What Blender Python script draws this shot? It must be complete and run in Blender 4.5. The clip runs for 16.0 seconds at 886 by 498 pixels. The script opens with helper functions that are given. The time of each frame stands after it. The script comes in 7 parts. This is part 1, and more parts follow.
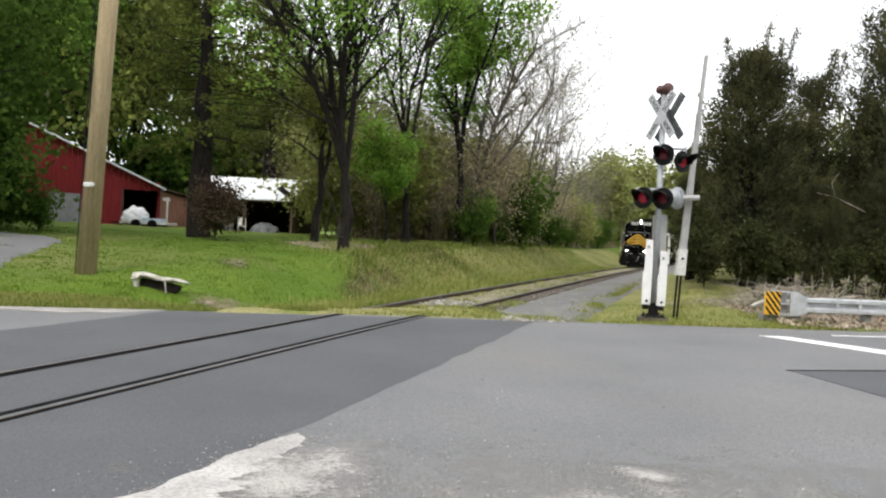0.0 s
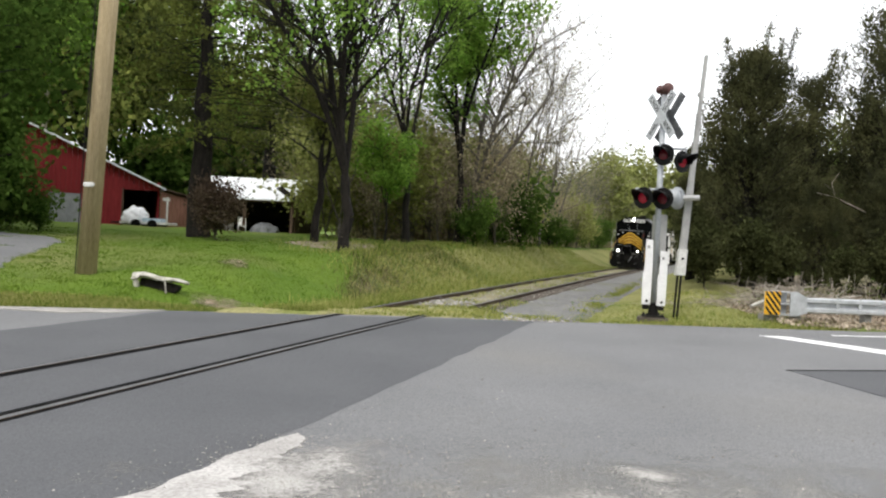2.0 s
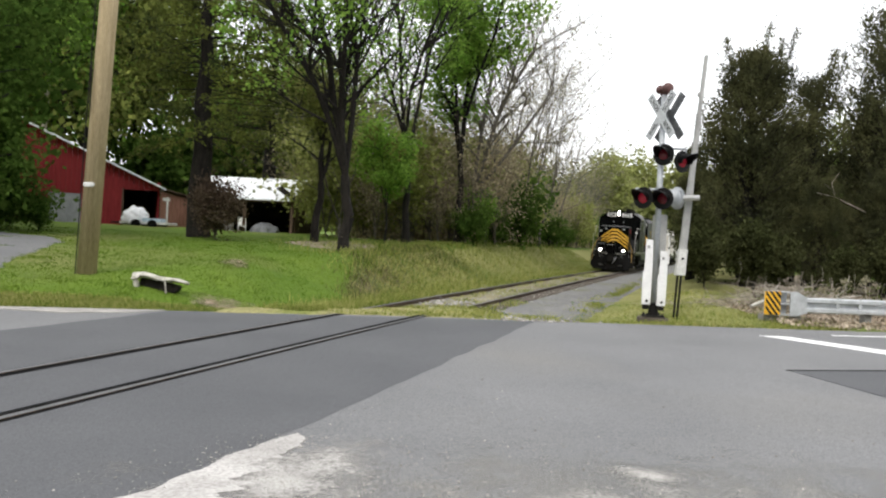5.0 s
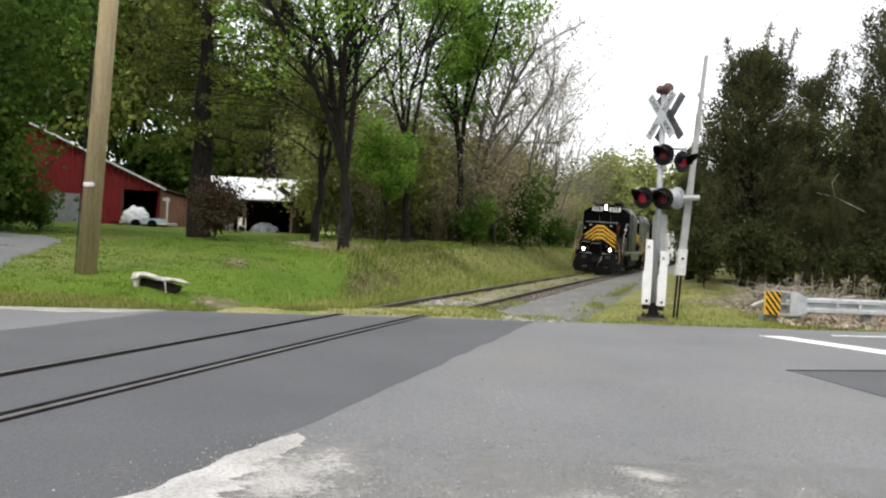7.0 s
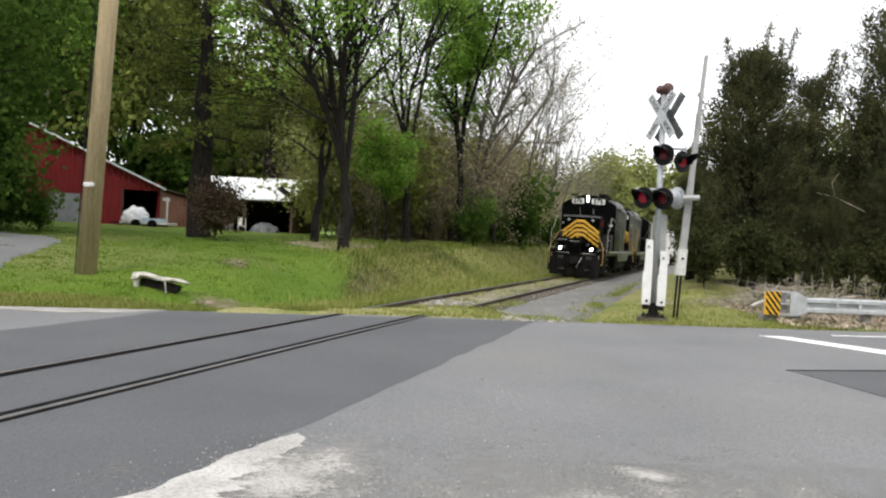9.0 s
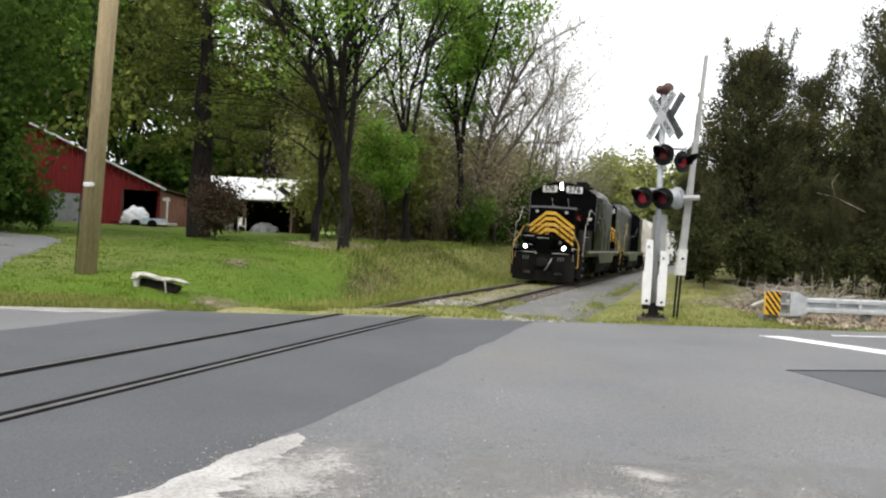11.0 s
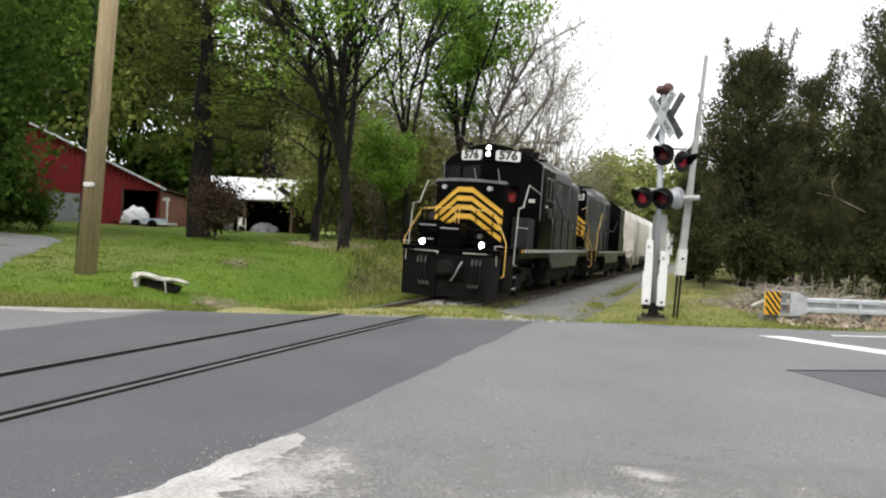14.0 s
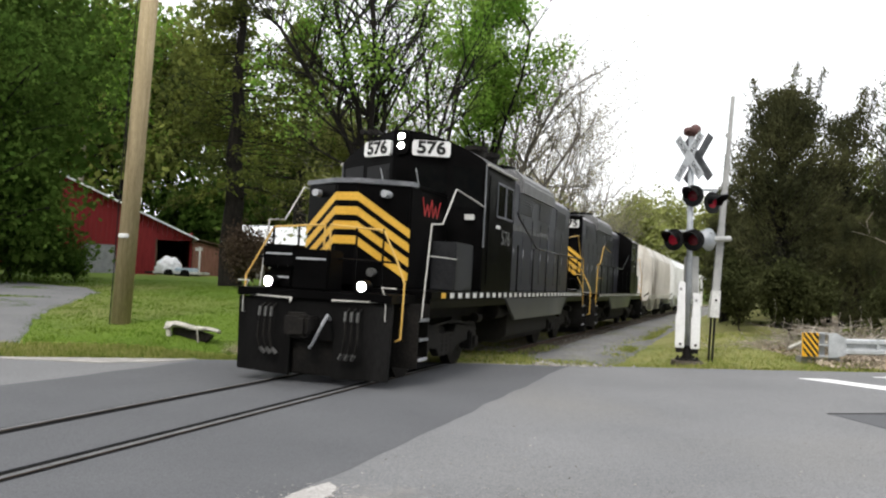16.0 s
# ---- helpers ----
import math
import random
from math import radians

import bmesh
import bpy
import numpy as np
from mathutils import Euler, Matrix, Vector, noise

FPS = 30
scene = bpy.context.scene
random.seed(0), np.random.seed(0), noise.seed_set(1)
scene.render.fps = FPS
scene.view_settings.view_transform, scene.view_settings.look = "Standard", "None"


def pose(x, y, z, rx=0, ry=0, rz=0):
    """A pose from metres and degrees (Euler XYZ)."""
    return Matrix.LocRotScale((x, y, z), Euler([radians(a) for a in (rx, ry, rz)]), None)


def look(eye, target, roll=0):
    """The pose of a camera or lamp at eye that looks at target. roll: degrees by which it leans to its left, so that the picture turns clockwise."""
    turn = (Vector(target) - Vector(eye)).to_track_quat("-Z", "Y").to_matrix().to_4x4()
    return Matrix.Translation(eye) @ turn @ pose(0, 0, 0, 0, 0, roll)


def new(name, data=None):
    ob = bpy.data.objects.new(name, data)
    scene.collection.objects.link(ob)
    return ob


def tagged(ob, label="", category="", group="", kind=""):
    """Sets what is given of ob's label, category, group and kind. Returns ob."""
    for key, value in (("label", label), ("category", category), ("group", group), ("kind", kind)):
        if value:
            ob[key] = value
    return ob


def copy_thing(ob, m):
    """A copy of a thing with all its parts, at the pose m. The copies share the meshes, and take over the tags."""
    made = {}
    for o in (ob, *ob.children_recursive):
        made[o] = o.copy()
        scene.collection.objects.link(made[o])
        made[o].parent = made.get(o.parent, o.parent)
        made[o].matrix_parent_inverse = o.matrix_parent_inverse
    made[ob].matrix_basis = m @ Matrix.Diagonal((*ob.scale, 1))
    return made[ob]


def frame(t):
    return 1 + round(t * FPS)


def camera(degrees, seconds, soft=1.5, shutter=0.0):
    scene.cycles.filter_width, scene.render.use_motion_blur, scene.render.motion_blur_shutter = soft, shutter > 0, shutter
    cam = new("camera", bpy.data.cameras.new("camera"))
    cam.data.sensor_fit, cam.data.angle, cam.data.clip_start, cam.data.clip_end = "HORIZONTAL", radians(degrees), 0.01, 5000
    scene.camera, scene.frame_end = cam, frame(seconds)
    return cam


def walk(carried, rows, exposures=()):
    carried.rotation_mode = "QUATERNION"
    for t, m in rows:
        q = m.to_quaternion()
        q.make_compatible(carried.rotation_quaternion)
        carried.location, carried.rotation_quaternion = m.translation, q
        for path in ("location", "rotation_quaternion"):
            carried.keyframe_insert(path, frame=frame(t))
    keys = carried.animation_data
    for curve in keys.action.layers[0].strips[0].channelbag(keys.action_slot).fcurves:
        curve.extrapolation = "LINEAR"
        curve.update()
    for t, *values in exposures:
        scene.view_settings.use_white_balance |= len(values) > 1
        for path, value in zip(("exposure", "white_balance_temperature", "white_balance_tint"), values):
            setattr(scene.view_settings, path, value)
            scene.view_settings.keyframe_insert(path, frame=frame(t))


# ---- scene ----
EYE = (0.0, 0.0, 1.561)
THETA, OFFSET, BEND, CANT, GRADE = 16.7308, -5.7911, 0.0005509, 1.190, -0.002600


def aim(yaw, pitch, roll):
    """The camera's pose: degrees to its left, upwards, and of lean."""
    a, b = radians(-yaw), radians(pitch)
    way = Vector((math.sin(a) * math.cos(b), math.cos(a) * math.cos(b), math.sin(b)))
    return look(EYE, Vector(EYE) + way * 10, roll)


cam = camera(57.675, 16.0, soft=2.2)
STILL, LAST = (0.0, -0.724, 2.823), (2.217, 2.416, 1.971)
SHARE = ((0.0, 0.0), (15.35, 0.0), (15.5, 0.067), (15.6, 0.14), (15.7, 0.36), (15.8, 0.70), (15.9, 0.91), (16.0, 1.0))
walk(cam, [(t, aim(*(a + (b - a) * k for a, b in zip(STILL, LAST)))) for t, k in SHARE])

# ---- overcast daylight ----
world = bpy.data.worlds.new("overcast_sky")
scene.world = world
world.use_nodes = True
wn, wl = world.node_tree.nodes, world.node_tree.links
sky = wn.new("ShaderNodeTexSky")
sky.sky_type, sky.sun_disc = "NISHITA", False
sky.sun_elevation, sky.sun_rotation = radians(52), radians(200)
sky.air_density, sky.dust_density = 1.0, 6.0
veil = wn.new("ShaderNodeMixRGB")
veil.inputs["Fac"].default_value = 0.88
veil.inputs["Color2"].default_value = (10.6, 10.7, 10.9, 1)
wl.new(sky.outputs["Color"], veil.inputs["Color1"])
wl.new(veil.outputs["Color"], wn["Background"].inputs["Color"])
wn["Background"].inputs["Strength"].default_value = 0.12
sun = new("sun", bpy.data.lights.new("sun", "SUN"))
sun.data.energy, sun.data.angle, sun.data.color = 1.2, radians(14), (1.0, 0.96, 0.9)
sun.matrix_world = look((0, 0, 30), (0 + 20 * math.sin(radians(20)), 20 * math.cos(radians(20)), 30 - 20 * math.tan(radians(52))))
scene.view_settings.exposure = 0.58

# ---- materials ----


def mat(name, a, b, rough=0.8, metal=0.0, scale=8.0, fine=60.0, bump=0.2, island=0.0, spot=None, emit=0.0, detail=0.35, coords="Object", stretch=(1, 1, 1), depth=0.02, spec=None):
    """Two colours mixed by coarse and fine noise, with relief; island: brightness spread from piece to piece; spot: a third colour in blotches."""
    m = bpy.data.materials.new(name)
    m.use_nodes = True
    n, l = m.node_tree.nodes, m.node_tree.links
    p = n["Principled BSDF"]
    tc, mp = n.new("ShaderNodeTexCoord"), n.new("ShaderNodeMapping")
    mp.inputs["Scale"].default_value = stretch
    l.new(tc.outputs[coords], mp.inputs["Vector"])
    big, small = n.new("ShaderNodeTexNoise"), n.new("ShaderNodeTexNoise")
    for tex, s, d in ((big, scale, 5.0), (small, fine, 3.0)):
        tex.inputs["Scale"].default_value, tex.inputs["Detail"].default_value = s, d
        l.new(mp.outputs["Vector"], tex.inputs["Vector"])
    ramp = n.new("ShaderNodeMapRange")
    ramp.inputs["From Min"].default_value, ramp.inputs["From Max"].default_value = 0.32, 0.68
    l.new(big.outputs["Fac"], ramp.inputs["Value"])
    mix = n.new("ShaderNodeMixRGB")
    mix.inputs["Color1"].default_value, mix.inputs["Color2"].default_value = (*a, 1), (*b, 1)
    l.new(ramp.outputs["Result"], mix.inputs["Fac"])
    col = mix.outputs["Color"]
    if spot:
        sp, sr, sm = n.new("ShaderNodeTexNoise"), n.new("ShaderNodeMapRange"), n.new("ShaderNodeMixRGB")
        sp.inputs["Scale"].default_value, sp.inputs["Detail"].default_value = scale * 0.37, 8.0
        sr.inputs["From Min"].default_value, sr.inputs["From Max"].default_value = 0.52, 0.66
        l.new(mp.outputs["Vector"], sp.inputs["Vector"])
        l.new(sp.outputs["Fac"], sr.inputs["Value"])
        l.new(sr.outputs["Result"], sm.inputs["Fac"])
        l.new(col, sm.inputs["Color1"])
        sm.inputs["Color2"].default_value = (*spot, 1)
        col = sm.outputs["Color"]
    fr = n.new("ShaderNodeMapRange")
    fr.inputs["From Min"].default_value, fr.inputs["From Max"].default_value = 0.3, 0.7
    fr.inputs["To Min"].default_value, fr.inputs["To Max"].default_value = 1 - detail, 1 + detail
    l.new(small.outputs["Fac"], fr.inputs["Value"])
    hsv = n.new("ShaderNodeHueSaturation")
    l.new(fr.outputs["Result"], hsv.inputs["Value"])
    l.new(col, hsv.inputs["Color"])
    col = hsv.outputs["Color"]
    if island:
        geo, ir, ih = n.new("ShaderNodeNewGeometry"), n.new("ShaderNodeMapRange"), n.new("ShaderNodeHueSaturation")
        ir.inputs["To Min"].default_value, ir.inputs["To Max"].default_value = 1 - island, 1 + island
        l.new(geo.outputs["Random Per Island"], ir.inputs["Value"])
        l.new(ir.outputs["Result"], ih.inputs["Value"])
        l.new(col, ih.inputs["Color"])
        col = ih.outputs["Color"]
    l.new(col, p.inputs["Base Color"])
    p.inputs["Metallic"].default_value, p.inputs["Specular IOR Level"].default_value = metal, spec if spec is not None else (0.5 if rough < 0.6 else 0.18)
    rr = n.new("ShaderNodeMapRange")
    rr.inputs["To Min"].default_value, rr.inputs["To Max"].default_value = max(0.04, rough - 0.12), min(1, rough + 0.12)
    l.new(big.outputs["Fac"], rr.inputs["Value"])
    l.new(rr.outputs["Result"], p.inputs["Roughness"])
    if bump:
        bp = n.new("ShaderNodeBump")
        bp.inputs["Strength"].default_value, bp.inputs["Distance"].default_value = bump, depth
        l.new(small.outputs["Fac"], bp.inputs["Height"])
        l.new(bp.outputs["Normal"], p.inputs["Normal"])
    if emit:
        p.inputs["Emission Color"].default_value, p.inputs["Emission Strength"].default_value = (*a, 1), emit
    return m


def leaf_mat(name, a, b, spread=0.35, through_light=0.35):
    """Thin leaves: colour from leaf to leaf, part of the light passing through."""
    m = bpy.data.materials.new(name)
    m.use_nodes = True
    n, l = m.node_tree.nodes, m.node_tree.links
    n.remove(n["Principled BSDF"])
    geo, tc, tex = n.new("ShaderNodeNewGeometry"), n.new("ShaderNodeTexCoord"), n.new("ShaderNodeTexNoise")
    tex.inputs["Scale"].default_value = 0.55
    l.new(tc.outputs["Object"], tex.inputs["Vector"])
    mr, mix, hsv, vr = n.new("ShaderNodeMapRange"), n.new("ShaderNodeMixRGB"), n.new("ShaderNodeHueSaturation"), n.new("ShaderNodeMapRange")
    mr.inputs["From Min"].default_value, mr.inputs["From Max"].default_value = 0.35, 0.65
    l.new(tex.outputs["Fac"], mr.inputs["Value"])
    l.new(mr.outputs["Result"], mix.inputs["Fac"])
    mix.inputs["Color1"].default_value, mix.inputs["Color2"].default_value = (*a, 1), (*b, 1)
    vr.inputs["To Min"].default_value, vr.inputs["To Max"].default_value = 1 - spread, 1 + spread
    l.new(geo.outputs["Random Per Island"], vr.inputs["Value"])
    l.new(vr.outputs["Result"], hsv.inputs["Value"])
    l.new(mix.outputs["Color"], hsv.inputs["Color"])
    dif, tra, ms = n.new("ShaderNodeBsdfDiffuse"), n.new("ShaderNodeBsdfTranslucent"), n.new("ShaderNodeMixShader")
    l.new(hsv.outputs["Color"], dif.inputs["Color"])
    l.new(hsv.outputs["Color"], tra.inputs["Color"])
    ms.inputs["Fac"].default_value = through_light
    l.new(dif.outputs["BSDF"], ms.inputs[1])
    l.new(tra.outputs["BSDF"], ms.inputs[2])
    l.new(ms.outputs["Shader"], n["Material Output"].inputs["Surface"])
    return m


M_ROAD = mat("worn_asphalt", (0.138, 0.14, 0.144), (0.18, 0.181, 0.184), 0.85, scale=0.35, fine=70, bump=0.35, spot=(0.175, 0.172, 0.166), detail=0.32, depth=0.01)
M_PATCH = mat("newer_asphalt", (0.082, 0.084, 0.09), (0.1, 0.102, 0.108), 0.85, scale=0.6, fine=80, bump=0.3, detail=0.25, depth=0.01)
M_DRIVE = mat("driveway_asphalt", (0.12, 0.122, 0.126), (0.16, 0.16, 0.16), 0.9, scale=0.7, fine=60, bump=0.3, detail=0.25, depth=0.01)
M_SAND = mat("sandy_gravel", (0.25, 0.24, 0.222), (0.36, 0.345, 0.32), 0.95, scale=3, fine=45, bump=0.6, detail=0.4)


def drifted(m, grain, peak=0.75, reach=(0.05, 0.5)):
    """Lets a loose material thin out in specks towards the rim of its sheet."""
    n, l = m.node_tree.nodes, m.node_tree.links
    out, p = n["Material Output"], n["Principled BSDF"]
    tc, mp, ln, mr = n.new("ShaderNodeTexCoord"), n.new("ShaderNodeMapping"), n.new("ShaderNodeVectorMath"), n.new("ShaderNodeMapRange")
    mp.inputs["Location"].default_value, mp.inputs["Scale"].default_value = (-0.5, -0.5, 0), (1, 1, 0)
    ln.operation = "LENGTH"
    mr.inputs["From Min"].default_value, mr.inputs["From Max"].default_value = reach
    mr.inputs["To Min"].default_value, mr.inputs["To Max"].default_value = peak, 0.0
    big, tex, tr, mx, add, two = n.new("ShaderNodeTexNoise"), n.new("ShaderNodeTexNoise"), n.new("ShaderNodeBsdfTransparent"), n.new("ShaderNodeMixShader"), n.new("ShaderNodeMath"), n.new("ShaderNodeMath")
    big.inputs["Scale"].default_value = 2.6
    tex.inputs["Scale"].default_value, tex.inputs["Detail"].default_value = grain, 6.0
    l.new(tc.outputs["Generated"], mp.inputs["Vector"])
    l.new(mp.outputs["Vector"], ln.inputs[0])
    l.new(ln.outputs["Value"], mr.inputs["Value"])
    l.new(tc.outputs["Object"], big.inputs["Vector"])
    l.new(tc.outputs["Object"], tex.inputs["Vector"])
    two.operation = "ADD"
    l.new(big.outputs["Fac"], two.inputs[0])
    l.new(tex.outputs["Fac"], two.inputs[1])
    l.new(mr.outputs["Result"], add.inputs[0])
    l.new(two.outputs["Value"], add.inputs[1])
    cut = n.new("ShaderNodeMapRange")
    cut.inputs["From Min"].default_value, cut.inputs["From Max"].default_value = 1.15, 1.75
    l.new(add.outputs["Value"], cut.inputs["Value"])
    l.new(cut.outputs["Result"], mx.inputs["Fac"])
    l.new(tr.outputs["BSDF"], mx.inputs[1])
    l.new(p.outputs["BSDF"], mx.inputs[2])
    l.new(mx.outputs["Shader"], out.inputs["Surface"])
    return m


M_SANDBED = mat("washed_sand", (0.3, 0.288, 0.275), (0.46, 0.445, 0.43), 0.95, scale=2.2, fine=38, bump=0.5, detail=0.22, depth=0.01)
M_DRIFT_THIN = drifted(mat("scattered_sand", (0.27, 0.26, 0.248), (0.38, 0.368, 0.35), 0.95, scale=3, fine=45, bump=0.3, detail=0.25), 18, 0.85)
M_DUST = drifted(mat("sand_dust", (0.22, 0.217, 0.205), (0.27, 0.263, 0.248), 0.95, scale=3, fine=45, bump=0.2, detail=0.25), 30, 0.72)
M_BARE = drifted(mat("bare_soil", (0.15, 0.12, 0.075), (0.24, 0.2, 0.14), 0.98, scale=2.5, fine=18, bump=0.7, spot=(0.12, 0.13, 0.04), detail=0.45, depth=0.04), 9, 0.62)
# Brown bank soil, with the shade of the gully mixed into its colour.
M_BANKSOIL = drifted(mat("shaded_bank_soil", (0.075, 0.062, 0.032), (0.12, 0.105, 0.05), 0.98, scale=1.5, fine=14, bump=0.6, spot=(0.085, 0.1, 0.03), detail=0.35, depth=0.04), 5, 1.0)
M_PAINT = mat("road_paint", (0.62, 0.62, 0.62), (0.8, 0.8, 0.8), 0.7, scale=5, fine=50, bump=0.1, detail=0.15)
M_GRASS = mat("lawn", (0.066, 0.118, 0.01), (0.1, 0.15, 0.018), 0.95, scale=0.35, fine=9, bump=0.4, spot=(0.135, 0.145, 0.045), detail=0.22, depth=0.04)
M_BALLAST = mat("ballast", (0.135, 0.134, 0.132), (0.195, 0.192, 0.186), 0.95, scale=1.2, fine=14, bump=0.8, spot=(0.14, 0.145, 0.1), detail=0.4, depth=0.05)
M_DIRT = mat("leaf_litter", (0.17, 0.135, 0.095), (0.28, 0.235, 0.18), 0.98, scale=1.5, fine=16, bump=0.8, spot=(0.12, 0.13, 0.04), detail=0.5, depth=0.05)
M_BLADE = leaf_mat("grass_blade", (0.074, 0.136, 0.012), (0.115, 0.17, 0.022), 0.14, 0.3)
M_STRAW = leaf_mat("dry_grass_blade", (0.26, 0.28, 0.08), (0.36, 0.35, 0.13), 0.2, 0.35)
M_BROWN = leaf_mat("withered_grass_blade", (0.085, 0.085, 0.035), (0.14, 0.13, 0.06), 0.25, 0.3)
M_APRON = mat("grassy_dirt", (0.2, 0.195, 0.075), (0.27, 0.245, 0.12), 0.95, scale=1.4, fine=14, bump=0.6, spot=(0.15, 0.17, 0.045), detail=0.35, depth=0.04)
M_STONE = mat("loose_stone", (0.19, 0.18, 0.165), (0.34, 0.325, 0.3), 0.9, scale=6, fine=40, bump=0.3, island=0.35)
M_RAIL = mat("rusty_rail", (0.07, 0.05, 0.04), (0.11, 0.08, 0.06), 0.75, 0.3, scale=6, fine=50)
M_HEAD = mat("rail_head", (0.11, 0.111, 0.114), (0.16, 0.16, 0.163), 0.6, 0.2, scale=4, fine=60, bump=0.05)
M_RUBBER = mat("flangeway_rubber", (0.006, 0.006, 0.006), (0.012, 0.012, 0.012), 0.9, spec=0.02, scale=5, fine=60)
M_TIE = mat("weathered_tie", (0.09, 0.075, 0.06), (0.15, 0.13, 0.11), 0.95, scale=3, fine=30, bump=0.5, stretch=(0.3, 2, 2))
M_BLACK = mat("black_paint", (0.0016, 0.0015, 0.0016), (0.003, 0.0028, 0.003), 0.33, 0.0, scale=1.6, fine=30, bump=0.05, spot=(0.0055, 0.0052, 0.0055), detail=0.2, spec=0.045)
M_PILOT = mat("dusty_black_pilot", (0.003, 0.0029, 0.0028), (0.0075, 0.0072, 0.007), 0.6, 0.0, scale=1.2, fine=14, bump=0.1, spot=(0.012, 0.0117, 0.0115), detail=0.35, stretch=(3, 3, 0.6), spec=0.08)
# Lighter than the other black: sky reflected by the sides is put into the colour.
M_HOOD = mat("black_paint_sky_sheen", (0.033, 0.0335, 0.042), (0.061, 0.062, 0.077), 0.36, 0.0, scale=0.7, fine=25, bump=0.06, spot=(0.095, 0.097, 0.108), detail=0.2, spec=0.5, stretch=(1, 1, 0.6))
M_GRIME = mat("running_gear_grime", (0.007, 0.0065, 0.006), (0.018, 0.016, 0.014), 0.75, 0.2, scale=4, fine=30, bump=0.3)
M_YEL = mat("stripe_yellow", (0.6, 0.33, 0.03), (0.7, 0.41, 0.05), 0.45, scale=3, fine=40, bump=0.03, detail=0.12)
M_YRAIL = mat("handrail_yellow", (0.55, 0.33, 0.06), (0.66, 0.42, 0.11), 0.5, scale=5, fine=40, bump=0.03, detail=0.15)
M_SILVER = mat("bare_handrail", (0.38, 0.37, 0.34), (0.5, 0.49, 0.46), 0.5, 0.2, scale=5, fine=40, bump=0.03, detail=0.15)
M_LIP = mat("light_grey_edge", (0.3, 0.31, 0.33), (0.42, 0.43, 0.45), 0.5, 0.1, scale=4, fine=40, bump=0.05)
M_NOSELIP = mat("pale_edge_grey", (0.1, 0.105, 0.115), (0.19, 0.195, 0.21), 0.5, 0.1, scale=4, fine=40, bump=0.05)
M_WHITE = mat("white_paint", (0.7, 0.7, 0.7), (0.82, 0.82, 0.82), 0.5, scale=3, fine=40, bump=0.05, detail=0.08)
M_SOIL = mat("soiled_white_paint", (0.45, 0.45, 0.43), (0.7, 0.7, 0.68), 0.6, scale=2.5, fine=30, bump=0.08, detail=0.15)
M_INK = mat("black_ink", (0.015, 0.015, 0.015), (0.02, 0.02, 0.02), 0.6, bump=0)
M_RED = mat("red_emblem_paint", (0.36, 0.02, 0.022), (0.46, 0.03, 0.03), 0.5, bump=0)
M_FADEINK = mat("worn_lettering", (0.1, 0.1, 0.1), (0.16, 0.16, 0.155), 0.6, scale=6, bump=0)
M_GREYINK = mat("faded_grey_lettering", (0.26, 0.26, 0.25), (0.34, 0.34, 0.33), 0.6, bump=0)
M_LAMP = mat("lit_lamp_lens", (1.0, 0.96, 0.86), (1.0, 0.96, 0.86), 0.3, bump=0, emit=14.0, detail=0.0)
M_GALV = mat("galvanized_steel", (0.3, 0.32, 0.34), (0.42, 0.44, 0.46), 0.5, 0.45, scale=5, fine=40, bump=0.08, detail=0.15)
M_ALU = mat("weathered_aluminium", (0.34, 0.34, 0.33), (0.46, 0.46, 0.45), 0.5, 0.3, scale=3, fine=40, bump=0.05, detail=0.15)
M_HOOD_LAMP = mat("signal_hood_black", (0.004, 0.004, 0.004), (0.008, 0.008, 0.008), 0.55, spec=0.2, scale=6, fine=40)
M_LENS = mat("red_signal_lens", (0.09, 0.006, 0.012), (0.13, 0.01, 0.016), 0.2, scale=20, fine=90, bump=0.3, emit=0.04)
M_LENS_ON = mat("glowing_red_lens", (0.2, 0.008, 0.018), (0.24, 0.01, 0.022), 0.2, scale=20, fine=90, bump=0.3, emit=0.22)
M_WOODPOLE = mat("utility_pole_wood", (0.3, 0.235, 0.135), (0.42, 0.34, 0.21), 0.85, scale=3, fine=22, bump=0.4, stretch=(6, 6, 0.35), detail=0.25)
M_BARN = mat("barn_red_boards", (0.15, 0.014, 0.017), (0.21, 0.024, 0.026), 0.8, scale=2, fine=20, bump=0.3, stretch=(4, 4, 0.5), detail=0.25)
M_TIN = mat("roof_sheet_metal", (0.7, 0.72, 0.74), (0.82, 0.84, 0.86), 0.4, 0.1, scale=1.5, fine=20, bump=0.05, detail=0.08)
M_BLOCK = mat("grey_block_wall", (0.2, 0.21, 0.22), (0.28, 0.29, 0.3), 0.9, scale=3, fine=25, bump=0.4)
M_OLDWOOD = mat("old_boards", (0.07, 0.05, 0.035), (0.13, 0.09, 0.065), 0.9, scale=3, fine=25, bump=0.4, stretch=(4, 4, 0.5))
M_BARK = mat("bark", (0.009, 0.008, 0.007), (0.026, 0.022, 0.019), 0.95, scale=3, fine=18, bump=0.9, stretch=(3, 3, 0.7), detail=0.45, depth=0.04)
M_BARKG = mat("grey_bark", (0.085, 0.075, 0.062), (0.15, 0.135, 0.115), 0.95, scale=3, fine=18, bump=0.7, stretch=(3, 3, 0.7), detail=0.35, depth=0.03)
M_TWIG = mat("dead_twigs", (0.26, 0.225, 0.185), (0.4, 0.36, 0.31), 0.95, scale=3, fine=30, bump=0.2, island=0.3)
M_LEAF = leaf_mat("spring_leaf", (0.13, 0.26, 0.034), (0.235, 0.36, 0.07), 0.4, 0.6)
M_LEAFM = leaf_mat("mid_green_leaf", (0.05, 0.095, 0.018), (0.09, 0.145, 0.03), 0.4, 0.45)
